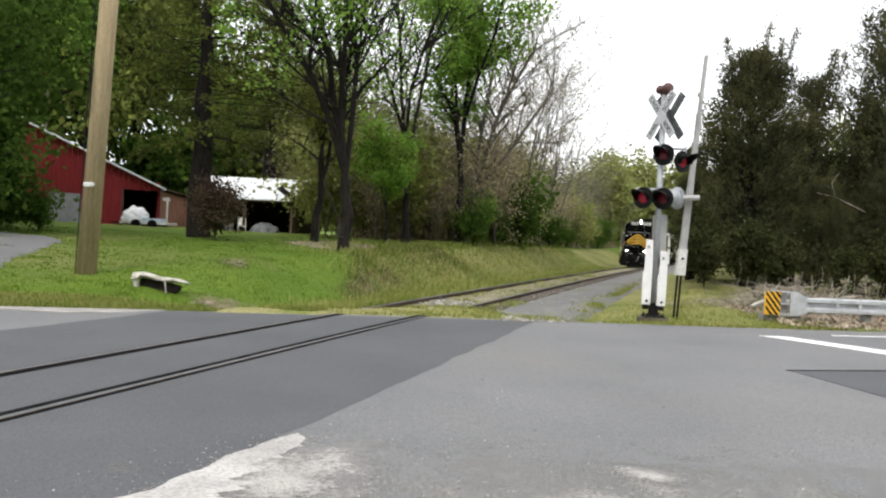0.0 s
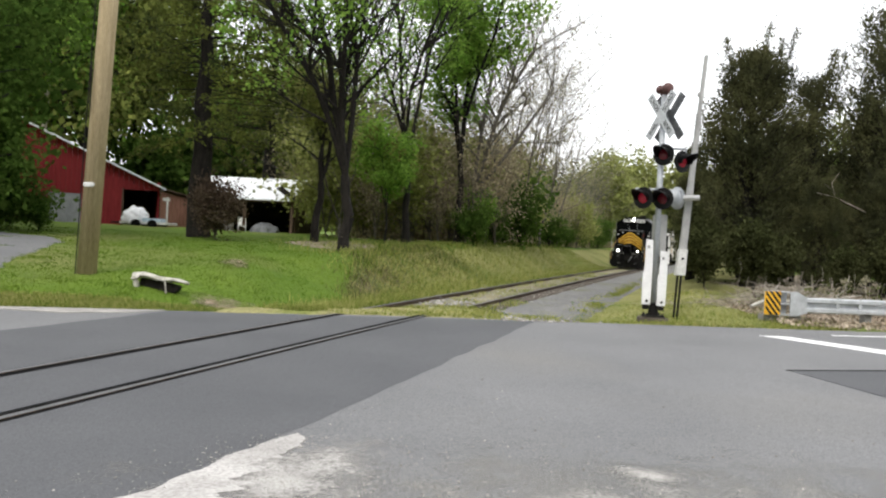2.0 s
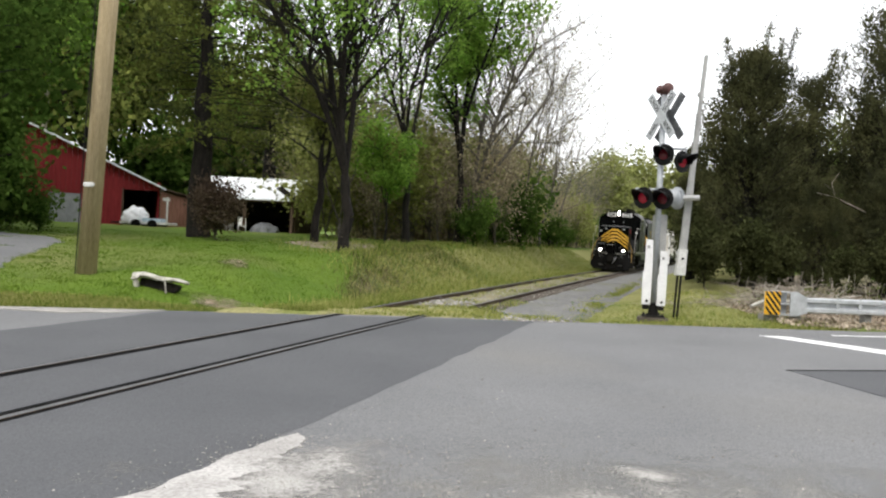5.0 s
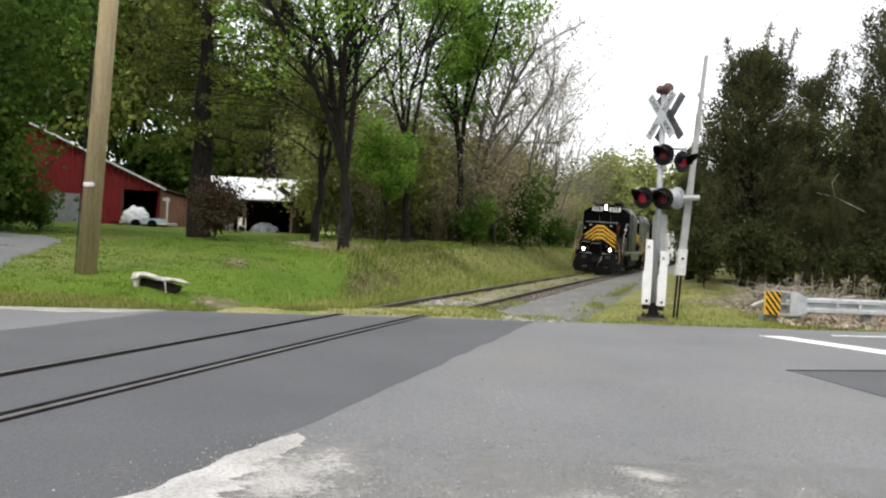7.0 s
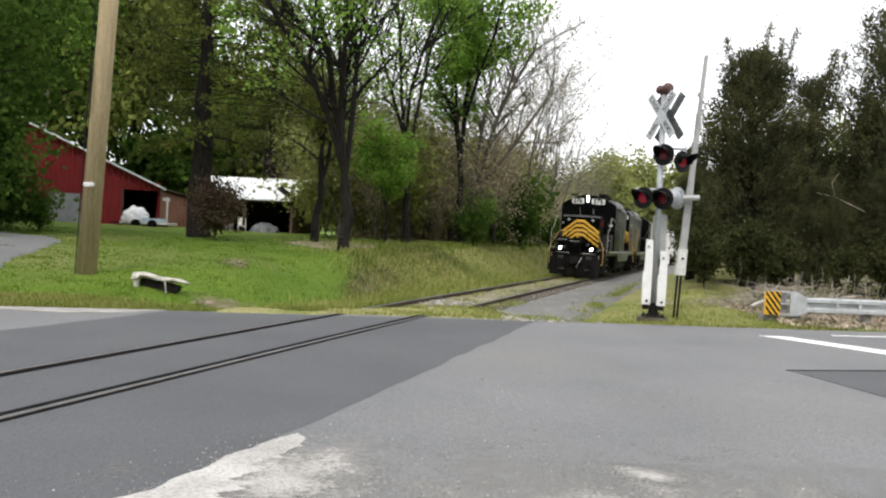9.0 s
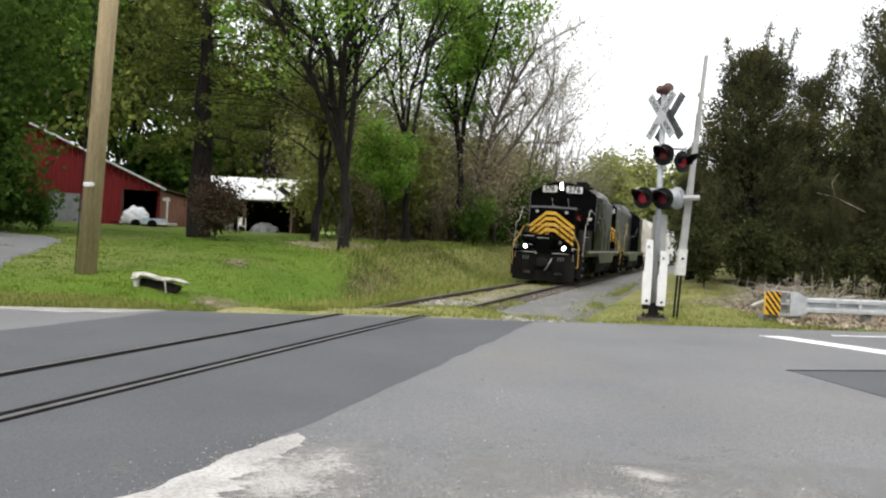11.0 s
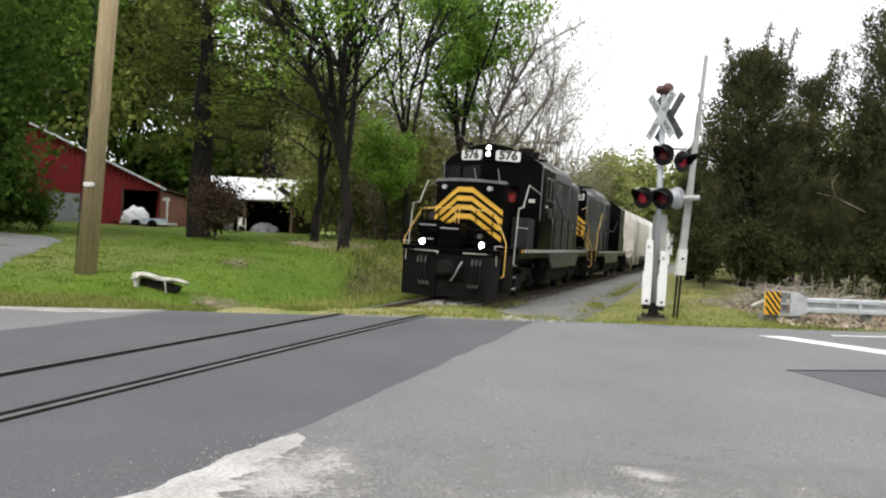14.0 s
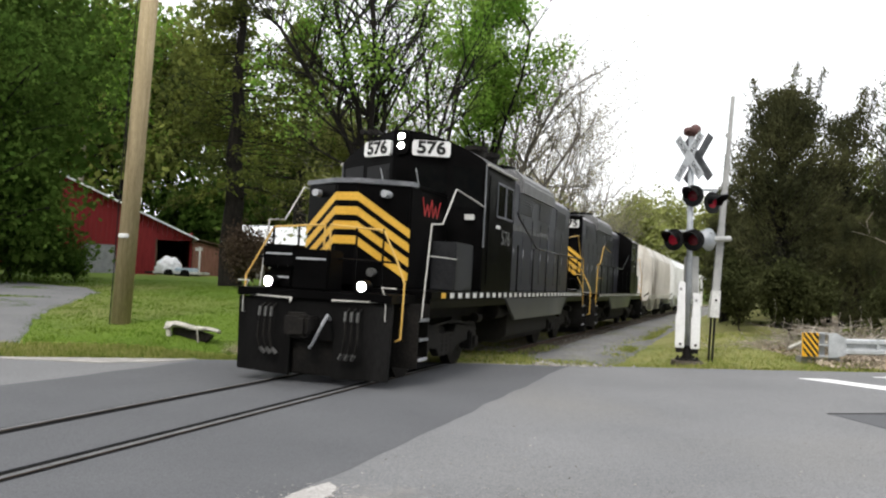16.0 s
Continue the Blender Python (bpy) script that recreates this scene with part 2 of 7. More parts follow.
M_OLIVE = leaf_mat("olive_leaf", (0.115, 0.145, 0.038), (0.19, 0.21, 0.055), 0.4, 0.5)
M_YARD = leaf_mat("yard_tree_leaf", (0.045, 0.06, 0.022), (0.165, 0.19, 0.042), 0.4, 0.55)
M_BRUSH = leaf_mat("brown_brush", (0.29, 0.24, 0.145), (0.41, 0.355, 0.24), 0.45, 0.5)
M_PALE = leaf_mat("budding_leaf", (0.27, 0.25, 0.165), (0.36, 0.335, 0.24), 0.35, 0.5)
M_LIME = leaf_mat("yellow_green_leaf", (0.19, 0.215, 0.065), (0.25, 0.265, 0.095))
M_OLIVELT = leaf_mat("light_olive_leaf", (0.2, 0.225, 0.065), (0.28, 0.295, 0.1), 0.35, 0.55)
M_CEDAR = leaf_mat("cedar_spray", (0.046, 0.051, 0.027), (0.105, 0.106, 0.047), 0.35, 0.32)
M_DULL = leaf_mat("dull_green_leaf", (0.04, 0.046, 0.018), (0.066, 0.07, 0.03), 0.35, 0.3)
M_BRAMBLE = leaf_mat("bramble_leaf", (0.11, 0.135, 0.045), (0.165, 0.185, 0.07), 0.4, 0.4)
M_RUST = leaf_mat("russet_leaf", (0.07, 0.05, 0.036), (0.115, 0.088, 0.06))
M_HOPPER = mat("hopper_grey_paint", (0.6, 0.57, 0.52), (0.7, 0.67, 0.62), 0.6, scale=0.8, fine=20, bump=0.05, spot=(0.36, 0.33, 0.29), detail=0.12)
M_HOPW = mat("hopper_white_paint", (0.7, 0.7, 0.69), (0.8, 0.8, 0.79), 0.55, scale=0.8, fine=20, bump=0.05, detail=0.1)
M_ORANGE = mat("marker_yellow", (0.76, 0.4, 0.015), (0.84, 0.47, 0.03), 0.4, scale=5, fine=40, bump=0.03, detail=0.1)
M_TARP = mat("plastic_sheet", (0.62, 0.63, 0.65), (0.75, 0.75, 0.76), 0.5, scale=3, fine=15, bump=0.5, detail=0.2)
M_FITTING = mat("hose_fitting_steel", (0.07, 0.07, 0.068), (0.13, 0.13, 0.125), 0.5, 0.4, scale=8, fine=40)
# Grey of the roof blister: its rounded top's reflection painted into the base colour.
M_BLISTER = mat("roof_reflection_grey", (0.09, 0.09, 0.092), (0.16, 0.16, 0.162), 0.5, scale=2, fine=25, bump=0.05)
M_BOXGREY = mat("weathered_box_grey", (0.012, 0.0125, 0.014), (0.03, 0.031, 0.035), 0.5, scale=1.5, fine=25, bump=0.05, spec=0.3)
M_BELL = mat("bell_brown", (0.07, 0.03, 0.027), (0.12, 0.05, 0.045), 0.55, 0.1, scale=6, fine=40)
M_DARKGLASS = mat("dark_cab_glass", (0.003, 0.0035, 0.004), (0.006, 0.006, 0.006), 0.1, bump=0, detail=0.05, spec=0.12)
M_DRY = mat("dry_grass_ground", (0.16, 0.165, 0.05), (0.23, 0.22, 0.085), 0.95, scale=0.6, fine=9, bump=0.5, spot=(0.11, 0.14, 0.03), detail=0.3, depth=0.05)
M_TAN = mat("sandy_ballast", (0.17, 0.155, 0.085), (0.25, 0.23, 0.15), 0.95, scale=1.2, fine=16, bump=0.8, spot=(0.16, 0.165, 0.06), detail=0.4, depth=0.05)
M_BUCK = mat("reflective_sheeting", (0.38, 0.4, 0.42), (0.5, 0.52, 0.54), 0.5, scale=6, fine=40, bump=0.03, detail=0.15)
M_BUCKBACK = mat("dark_sign_back", (0.07, 0.075, 0.08), (0.13, 0.135, 0.14), 0.6, 0.2, scale=6, fine=40, bump=0.03)
M_GUARD = mat("guardrail_zinc", (0.42, 0.44, 0.46), (0.56, 0.58, 0.6), 0.5, 0.3, scale=5, fine=40, bump=0.05, detail=0.12)
M_DARK = mat("dark_interior", (0.02, 0.018, 0.016), (0.035, 0.03, 0.026), 0.95, scale=2, fine=20)

# ---- building helpers ----


def mesh_of(bm, name="mesh"):
    me = bpy.data.meshes.new(name)
    bm.to_mesh(me)
    bm.free()
    return me


def part(name, bm, material, parent=None, label="", smooth=False):
    """Links a bmesh (or a mesh) as one object under a thing."""
    me = bm if isinstance(bm, bpy.types.Mesh) else mesh_of(bm, name)
    if not me.materials:
        me.materials.append(material)
    if smooth:
        me.polygons.foreach_set("use_smooth", [True] * len(me.polygons))
    ob = new(name, me)
    ob.parent = parent
    if label:
        ob["label"] = label
    return ob


def raw(name, verts, faces, material, parent=None, label="", smooth=False):
    me = bpy.data.meshes.new(name)
    me.from_pydata([tuple(v) for v in verts], [], faces)
    me.update()
    return part(name, me, material, parent, label, smooth)


def thing(name, m, label, category, group="", kind=""):
    ob = new(name)
    ob.empty_display_size = 0.2
    ob.matrix_world = m
    return tagged(ob, label, category, group, kind)


def box(bm, x0, x1, y0, y1, z0, z1, bev=0.0):
    """A box with softened edges."""
    g = bmesh.ops.create_cube(bm, size=1.0, matrix=Matrix.Translation(((x0 + x1) / 2, (y0 + y1) / 2, (z0 + z1) / 2)) @ Matrix.Diagonal((abs(x1 - x0), abs(y1 - y0), abs(z1 - z0), 1)))
    if bev:
        es = {e for v in g["verts"] for e in v.link_edges}
        bmesh.ops.bevel(bm, geom=list(es), offset=bev, segments=2, affect="EDGES")
    return bm


def rod(bm, a, b, r, r2=None, seg=8, caps=True):
    a, b = Vector(a), Vector(b)
    d = b - a
    m = Matrix.Translation((a + b) / 2) @ d.to_track_quat("Z", "Y").to_matrix().to_4x4()
    bmesh.ops.create_cone(bm, cap_ends=caps, segments=seg, radius1=r, radius2=r if r2 is None else r2, depth=d.length, matrix=m)
    return bm


def pipe(bm, pts, r, seg=8):
    """A bent pipe through the points, with a ball at each bend."""
    for a, b in zip(pts, pts[1:]):
        rod(bm, a, b, r, seg=seg)
    for p in pts[1:-1]:
        bmesh.ops.create_icosphere(bm, subdivisions=1, radius=r * 1.03, matrix=Matrix.Translation(p))
    return bm


def prism(bm, outline, axis, a, b, bev=0.0):
    """Pushes an outline of 2D points along an axis (x, y or z) from a to b."""
    put = {"x": lambda p, q, c: (c, p, q), "y": lambda p, q, c: (p, c, q), "z": lambda p, q, c: (p, q, c)}[axis]
    lo = [bm.verts.new(put(p, q, a)) for p, q in outline]
    hi = [bm.verts.new(put(p, q, b)) for p, q in outline]
    n = len(outline)
    fs = [bm.faces.new(lo), bm.faces.new(hi)] + [bm.faces.new((lo[i], lo[(i + 1) % n], hi[(i + 1) % n], hi[i])) for i in range(n)]
    bmesh.ops.recalc_face_normals(bm, faces=fs)
    if bev:
        bmesh.ops.bevel(bm, geom=list({e for f in fs for e in f.edges}), offset=bev, segments=2, affect="EDGES")
    return bm


def letters(text, size, depth=0.004, bold=0.0, wide=1.0):
    """A mesh of the built-in font, centred, standing in the XZ plane, facing -Y."""
    cu = bpy.data.curves.new("letters", "FONT")
    cu.body, cu.size, cu.extrude, cu.align_x, cu.align_y = text, size, depth, "CENTER", "CENTER"
    cu.offset = bold
    tmp = new("letters", cu)
    bpy.context.view_layer.update()
    me = bpy.data.meshes.new_from_object(tmp.evaluated_get(bpy.context.evaluated_depsgraph_get()))
    bpy.data.objects.remove(tmp)
    me.transform(Matrix.Rotation(radians(90), 4, "X") @ Matrix.Diagonal((wide, 1, 1, 1)))
    me.materials.clear()
    return me


# ---- the lie of the land ----
TH = radians(THETA)
SIN, COS = math.sin(TH), math.cos(TH)


def step(a, b, t):
    t = min(1, max(0, (t - a) / (b - a)))
    return t * t * (3 - 2 * t)


def on_track(s, v=0.0, z=0.0):
    """A point s metres along the track, v metres to its right, z above the rails."""
    lat = OFFSET + 0.5 * BEND * s * s + v
    along = s - v * BEND * s
    return Vector((SIN * along + COS * lat, COS * along - SIN * lat, z - v * math.sin(radians(CANT)) * step(13, 19, s) + GRADE * (max(s, 12) - 12)))


def track_sv(x, y):
    s = x * SIN + y * COS
    return s, x * COS - y * SIN - OFFSET - 0.5 * BEND * s * s


EDGE = ((-400, -70.0), (-60, 1.5), (-25, 9.8), (-12, 13.0), (-7.8, 14.15), (-5.0, 14.9), (-1.6, 15.95), (1.4, 16.35), (6.3, 17.1), (9.0, 17.6), (20, 19.6), (60, 27), (400, 90))


def edge_y(x):
    """The far edge of the road."""
    return float(np.interp(x, [p[0] for p in EDGE], [p[1] for p in EDGE]))


def ground_z(x, y):
    d = y - edge_y(x)
    s, v = track_sv(x, y)
    if d < 0.0:
        return -0.09
    base = GRADE * (max(s, 12) - 12)
    yard = float(np.interp(d, (0, 0.5, 1, 2, 3, 5, 9, 20, 34, 60, 120, 400), (-0.04, 0.05, 0.14, 0.36, 0.52, 0.68, 0.86, 1.15, 1.42, 1.6, 2.2, 5)))
    bank = yard
    if s > 30:
        bank = max(yard, 0) * (1 - 0.25 * step(40, 90, s))
    right = float(np.interp(d, (0, 1, 4, 10, 40, 120, 400), (-0.04, 0.0, 0.1, 0.3, 0.8, 2.0, 5)))
    low = base - (0.17 if v < 0 else 0.24) if d > 0.6 else -0.1
    if v < 0:
        z = low + (bank - low) * step(-2.2, -5.4 - 1.2 * step(20, 50, s), v)
    else:
        z = low + (right - low) * step(3.5, 6.3, v)
    rough = noise.noise((x * 0.35, y * 0.35, 3.1)) * 0.07 + noise.noise((x * 1.3, y * 1.3, 7.7)) * 0.03
    return z + rough * step(0.2, 2.0, d) * (step(1.8, 4.0, -v) if v < 0 else step(3.3, 6.0, v))


def spread_axis(lo, hi, stepping, far):
    mid = list(np.arange(lo, hi + 1e-6, stepping))
    out = []
    g, p = stepping, hi
    while p < far:
        g *= 1.35
        p += g
        out.append(p)
    inn = []
    g, p = stepping, lo
    while p > -far:
        g *= 1.35
        p -= g
        inn.append(p)
    return inn[::-1] + mid + out


def build_ground():
    xs, ys = spread_axis(-34, 34, 0.5, 1500), spread_axis(4, 90, 0.5, 1500)
    verts = [(x, y, ground_z(x, y)) for y in ys for x in xs]
    w = len(xs)
    faces = [(j * w + i, j * w + i + 1, (j + 1) * w + i + 1, (j + 1) * w + i) for j in range(len(ys) - 1) for i in range(w - 1)]
    ob = raw("ground", verts, faces, M_GRASS, smooth=True)
    return tagged(ob, "uneven grassy ground rising towards the yard", "ground", kind="structure")


build_ground()


def sheet(name, outline, z, material, label, category, parent=None, thick=0.05):
    """A flat slab with the given outline, its top at z."""
    bm = bmesh.new()
    prism(bm, outline, "z", z - thick, z)
    ob = part(name, bm, material, parent)
    return tagged(ob, label, category, kind="structure")


def strip_sheet(name, s0, s1, v0, v1, z, material, label, category, n=30, wob=0.0):
    """A strip that follows the track from s0 to s1, between two distances from it."""
    verts, faces = [], []
    def meets_edge(v):
        s = s1
        while s > s0 and on_track(s, v).y > edge_y(on_track(s, v).x) - 0.05:
            s -= 0.05
        return s
    ends = (meets_edge(v0), meets_edge(v1))
    for i in range(n + 1):
        for end, v in zip(ends, (v0, v1)):
            s = s0 + (end - s0) * i / n
            v += wob * noise.noise((s, v, 0))
            p = on_track(s, v)
            verts.append((p.x, p.y, z))
    for i in range(n):
        faces.append((2 * i, 2 * i + 1, 2 * i + 3, 2 * i + 2))
    return tagged(raw(name, verts, faces, material), label, category, kind="structure")


def build_road():
    far = [(x, edge_y(x) + 0.12 * noise.noise((x * 1.7, 0, 0)) + 0.05 * noise.noise((x * 6, 2, 0))) for x in np.arange(-60, 60.1, 0.4)]
    sheet("road", [(-60, -16), (60, -16)] + far[::-1], -0.02, M_ROAD, "worn grey asphalt road surface over the crossing", "road", thick=0.2)
    strip_sheet("asphalt_patch", -12, 19, -3.3, 2.9, -0.018, M_PATCH, "darker newer asphalt laid along the crossing rails", "road", 90, 0.1)
    # darker repair on the other lane, an old cut beside it
    sheet("asphalt_repair", [(4.85, 11.05), (5.2, 9.2), (6.2, 7.4), (9.8, 8.6), (9.5, 12.5), (6.4, 11.5)], -0.014, M_PATCH, "dark repaired patch in the road surface", "road", thick=0.004)
    sheet("tar_seam", [(4.8, 11.08), (4.8, 11.03), (6.4, 11.45), (9.5, 12.45), (9.5, 12.52), (6.4, 11.52)], -0.01, M_RUBBER, "black tar seam along the repaired patch", "road", thick=0.004)
    sheet("stop_line", [(6.22, 15.62), (7.55, 13.45), (9.7, 9.95), (10.3, 10.2), (8.3, 13.45), (6.78, 15.66)], -0.012, M_PAINT, "white painted stop line on the road", "road marking", thick=0.004)
    sheet("edge_line", [(8.0, 16.3), (8.0, 16.42), (12, 17.3), (20, 18.9), (20, 18.75), (12, 17.15)], -0.012, M_PAINT, "thin white edge line along the road", "road marking", thick=0.004)
    # sand washed against the edge of the newer asphalt, thinning out away from it
    rim, inner = [], []
    for k in range(121):
        y = 3.0 + 3.26 * k / 120
        x = float(np.interp(y, (3.0, 4.58, 5.1, 5.74, 6.27), (-2.25, -1.78, -1.56, -1.32, -1.08)))
        wide = float(np.interp(y, (3.0, 4.3, 4.75, 5.35, 5.9, 6.27), (0.02, 0.85, 0.5, 0.38, 0.3, 0.03)))
        rim.append((x + 0.13 * noise.noise((y * 2.6, 3, 0)) + 0.03 * noise.noise((y * 23, 3, 0)), y))
        inner.append((x + max(0.02, wide * (0.9 + 0.8 * noise.noise((y * 3.2, 8, 0)) + 0.22 * noise.noise((y * 15, 8, 0)))), y + 0.03 * noise.noise((y * 15, 1, 0))))
    sheet("sand_patch", rim + inner[::-1], -0.008, M_SANDBED, "pale sand washed against the edge of the newer asphalt", "gravel", thick=0.01)
    for k, (cx, cy, rx, ry, turn) in enumerate(((-0.92, 5.15, 0.62, 1.4, -20), (1.52, 5.6, 0.36, 0.22, -12))):
        patch = raw("sand_patch", [(math.cos(a * math.pi / 24) * rx, math.sin(a * math.pi / 24) * ry, 0) for a in range(48)], [tuple(range(48))], M_DRIFT_THIN)
        patch.matrix_world = pose(cx, cy, -0.0095, 0, 0, turn)
        tagged(patch, "pale sandy gravel scattered over the asphalt", "gravel", kind="structure")
    dust = raw("sand_film", [(math.cos(q * math.pi / 24) * 4.6, math.sin(q * math.pi / 24) * 2.3, 0) for q in range(48)], [tuple(range(48))], M_DUST)
    dust.matrix_world = pose(1.9, 4.3, -0.0165, 0, 0, -4)
    tagged(dust, "thin film of pale sand on the worn asphalt", "gravel", kind="structure")
    pts = []
    for x in np.arange(-8.7, -5.0, 0.2):
        pts.append((x, edge_y(x) + 0.1))
    back = [(x, y - (0.35 + 0.5 * math.exp(-((x + 6.3) / 1.0) ** 2) + 0.25 * noise.noise((x * 1.6, 9, 0))) * step(-8.9, -8.2, x) * step(-4.9, -5.6, x) - 0.06) for x, y in pts[::-1]]
    sheet("sand_shoulder", pts + back, -0.008, M_SAND, "pale sand along the edge of the road", "gravel", thick=0.01)


build_road()


def build_driveway():
    line = [(-10.6, 13.0, 2.6), (-11.1, 15.5, 2.2), (-11.9, 19, 1.9), (-13.0, 23.4, 1.8), (-14.6, 25.8, 1.9), (-18, 27.6, 2.6), (-24, 29.5, 3.5)]
    verts, faces = [], []
    n = 40
    for i in range(n + 1):
        u = i / n * (len(line) - 1)
        x, y, w = (float(np.interp(u, range(len(line)), [p[k] for p in line])) for k in range(3))
        for off in (-w - 0.15, -w * 0.85, w * 0.85, w + 0.15):
            px = x + off
            verts.append((px, y + off * 0.25, max(ground_z(px, y + off * 0.25), -0.02) + (0.03 if abs(off) < 0.9 * w else -0.02)))
    for i in range(n):
        for k in range(3):
            a = 4 * i + k
            faces.append((a, a + 1, a + 5, a + 4))
    tagged(raw("driveway", verts, faces, M_DRIVE, smooth=True), "grey asphalt driveway curving up beside the lawn", "driveway", kind="structure")


build_driveway()


def build_track():
    """Ballast bed, two rails, ties, and the flangeways through the road."""
    verts, faces = [], []
    sect = ((0.66, -0.125), (0.9, -0.115), (1.45, -0.12), (2.2, -0.12), (3.0, -0.1), (3.6, -0.13))
    raw("track_bed", [on_track(15.3 + i * 0.6, v + 0.1 * noise.noise((i * 0.8, v, 0)), z + 0.03 * noise.noise((i * 0.9, v * 3, 4))) for i in range(221) for v, z in ((-1.5, -0.2), (-1.05, -0.12), (-0.6, -0.11), (-0.2, -0.1), (0.2, -0.1), (0.64, -0.115), (0.72, -0.16))], [(i * 7 + k, i * 7 + k + 1, i * 7 + k + 8, i * 7 + k + 7) for i in range(220) for k in range(6)], M_TAN, smooth=True)
    tagged(bpy.data.objects["track_bed"], "pale sandy ballast with grass between the rails", "ballast", kind="structure")
    n = 200
    for i in range(n + 1):
        s = 15.6 + i * 0.7
        for v, z in sect:
            p = on_track(s, v + 0.12 * noise.noise((s, v, 0)), z + 0.05 * noise.noise((s * 1.7, v * 2, 4)))
            verts.append(p)
    w = len(sect)
    for i in range(n):
        for k in range(w - 1):
            a = i * w + k
            faces.append((a, a + 1, a + w + 1, a + w))
    tagged(raw("ballast_bed", verts, faces, M_BALLAST, smooth=True), "grey crushed stone ballast under the railway", "ballast", kind="structure")
    prof = ((-0.07, -0.165), (-0.07, -0.15), (-0.012, -0.13), (-0.012, -0.045), (-0.036, -0.035), (-0.036, -0.004), (-0.028, 0), (0.028, 0), (0.036, -0.004), (0.036, -0.035), (0.012, -0.045), (0.012, -0.13), (0.07, -0.15), (0.07, -0.165))
    track_thing = thing("railway_track", Matrix(), "single railway track of rusty rails on wooden ties", "railway", kind="structure")
    for side in (-0.7525, 0.7525):
        verts, faces = [], []
        m = 170
        for i in range(m + 1):
            s = -12 + i * 1.0
            for v, z in prof:
                verts.append(on_track(s, side + v, z))
        k = len(prof)
        for i in range(m):
            for j in range(k):
                faces.append((i * k + j, i * k + (j + 1) % k, (i + 1) * k + (j + 1) % k, (i + 1) * k + j))
        rail = raw("rail", verts, faces, M_RAIL, track_thing, "rusty steel rail")
        raw("rail_head", [on_track(-12 + i, side + o, 0.002) for i in range(171) for o in (-0.034, 0.034)], [(2 * i, 2 * i + 1, 2 * i + 3, 2 * i + 2) for i in range(170)], M_HEAD, rail, "worn bright top of the rail")
        for o0, o1 in ((-0.165, -0.036), (0.036, 0.065)) if side > 0 else ((-0.09, -0.036), (0.036, 0.13)):
            raw("flangeway", [on_track(-12 + i * 0.7, side + o, 0.0) + Vector((0, 0, -on_track(-12 + i * 0.7, side + o).z - 0.0075)) for i in range(41) for o in (o0, o1)], [(2 * i, 2 * i + 1, 2 * i + 3, 2 * i + 2) for i in range(40)], M_RUBBER, track_thing, "black rubber flangeway strip")
    return track_thing


TRACK = build_track()


def apron_reach(v):
    return float(np.interp(v, (-2.6, -1.5, -0.75, 0, 0.75, 1.4, 2.2, 3.4), (0.9, 1.0, 1.2, 2.4, 3.6, 2.6, 1.2, 0.7)))


def build_apron():
    """Grassy dirt banked against the road, over the ends of the rails."""
    verts, faces = [], []
    nv, nu = 40, 14
    for i in range(nv + 1):
        v = -2.6 + 6.0 * i / nv
        s = 12.0
        while on_track(s, v).y < edge_y(on_track(s, v).x) - 0.25 - 0.2 * noise.noise((v * 2.2, 1, 0)):
            s += 0.05
        reach = apron_reach(v) + 0.25 + 0.35 * noise.noise((v * 2.5, 4, 0))
        for k in range(nu + 1):
            u = k / nu
            p = on_track(s + reach * u, v, 0.0)
            lift = 0.022 + 0.02 * noise.noise((p.x * 3, p.y * 3, 2))
            z = -0.03 + (lift + 0.03) * step(0, 0.2, u) - 0.17 * step(0.8, 1.0, u)
            verts.append((p.x, p.y, p.z + z))
    for i in range(nv):
        for k in range(nu):
            a = i * (nu + 1) + k
            faces.append((a, a + nu + 1, a + nu + 2, a + 1))
    tagged(raw("dirt_apron", verts, faces, M_APRON, smooth=True), "grassy dirt banked over the rail ends by the road", "ground", kind="structure")


build_apron()

# ---- the train ----
WHEELS = []


def wheelset(parent, y, r=0.508):
    """Two wheels on an axle, free to turn."""
    bm = bmesh.new()
    rod(bm, (-0.8, 0, 0), (0.8, 0, 0), 0.09, seg=10)
    ob = part("wheelset", bm, M_GRIME, parent)
    ob.location = (0, y, r)
    for v in (-0.7525, 0.7525):
        bm = bmesh.new()
        s = 1 if v > 0 else -1
        rod(bm, (v - s * 0.1, 0, 0), (v - s * 0.07, 0, 0), r + 0.028, seg=28)
        rod(bm, (v - s * 0.07, 0, 0), (v + s * 0.07, 0, 0), r, seg=28)
        rod(bm, (v + s * 0.07, 0, 0), (v + s * 0.1, 0, 0), 0.16, seg=14)
        for k in range(6):
            a = k * math.pi / 3
            rod(bm, (v + s * 0.071, 0.3 * math.cos(a), 0.3 * math.sin(a)), (v + s * 0.076, 0.3 * math.cos(a), 0.3 * math.sin(a)), 0.05, seg=8)
        part("wheel", bm, M_GRIME, ob, "grimy steel wheel")
    WHEELS.append((ob, y, r))
    return ob


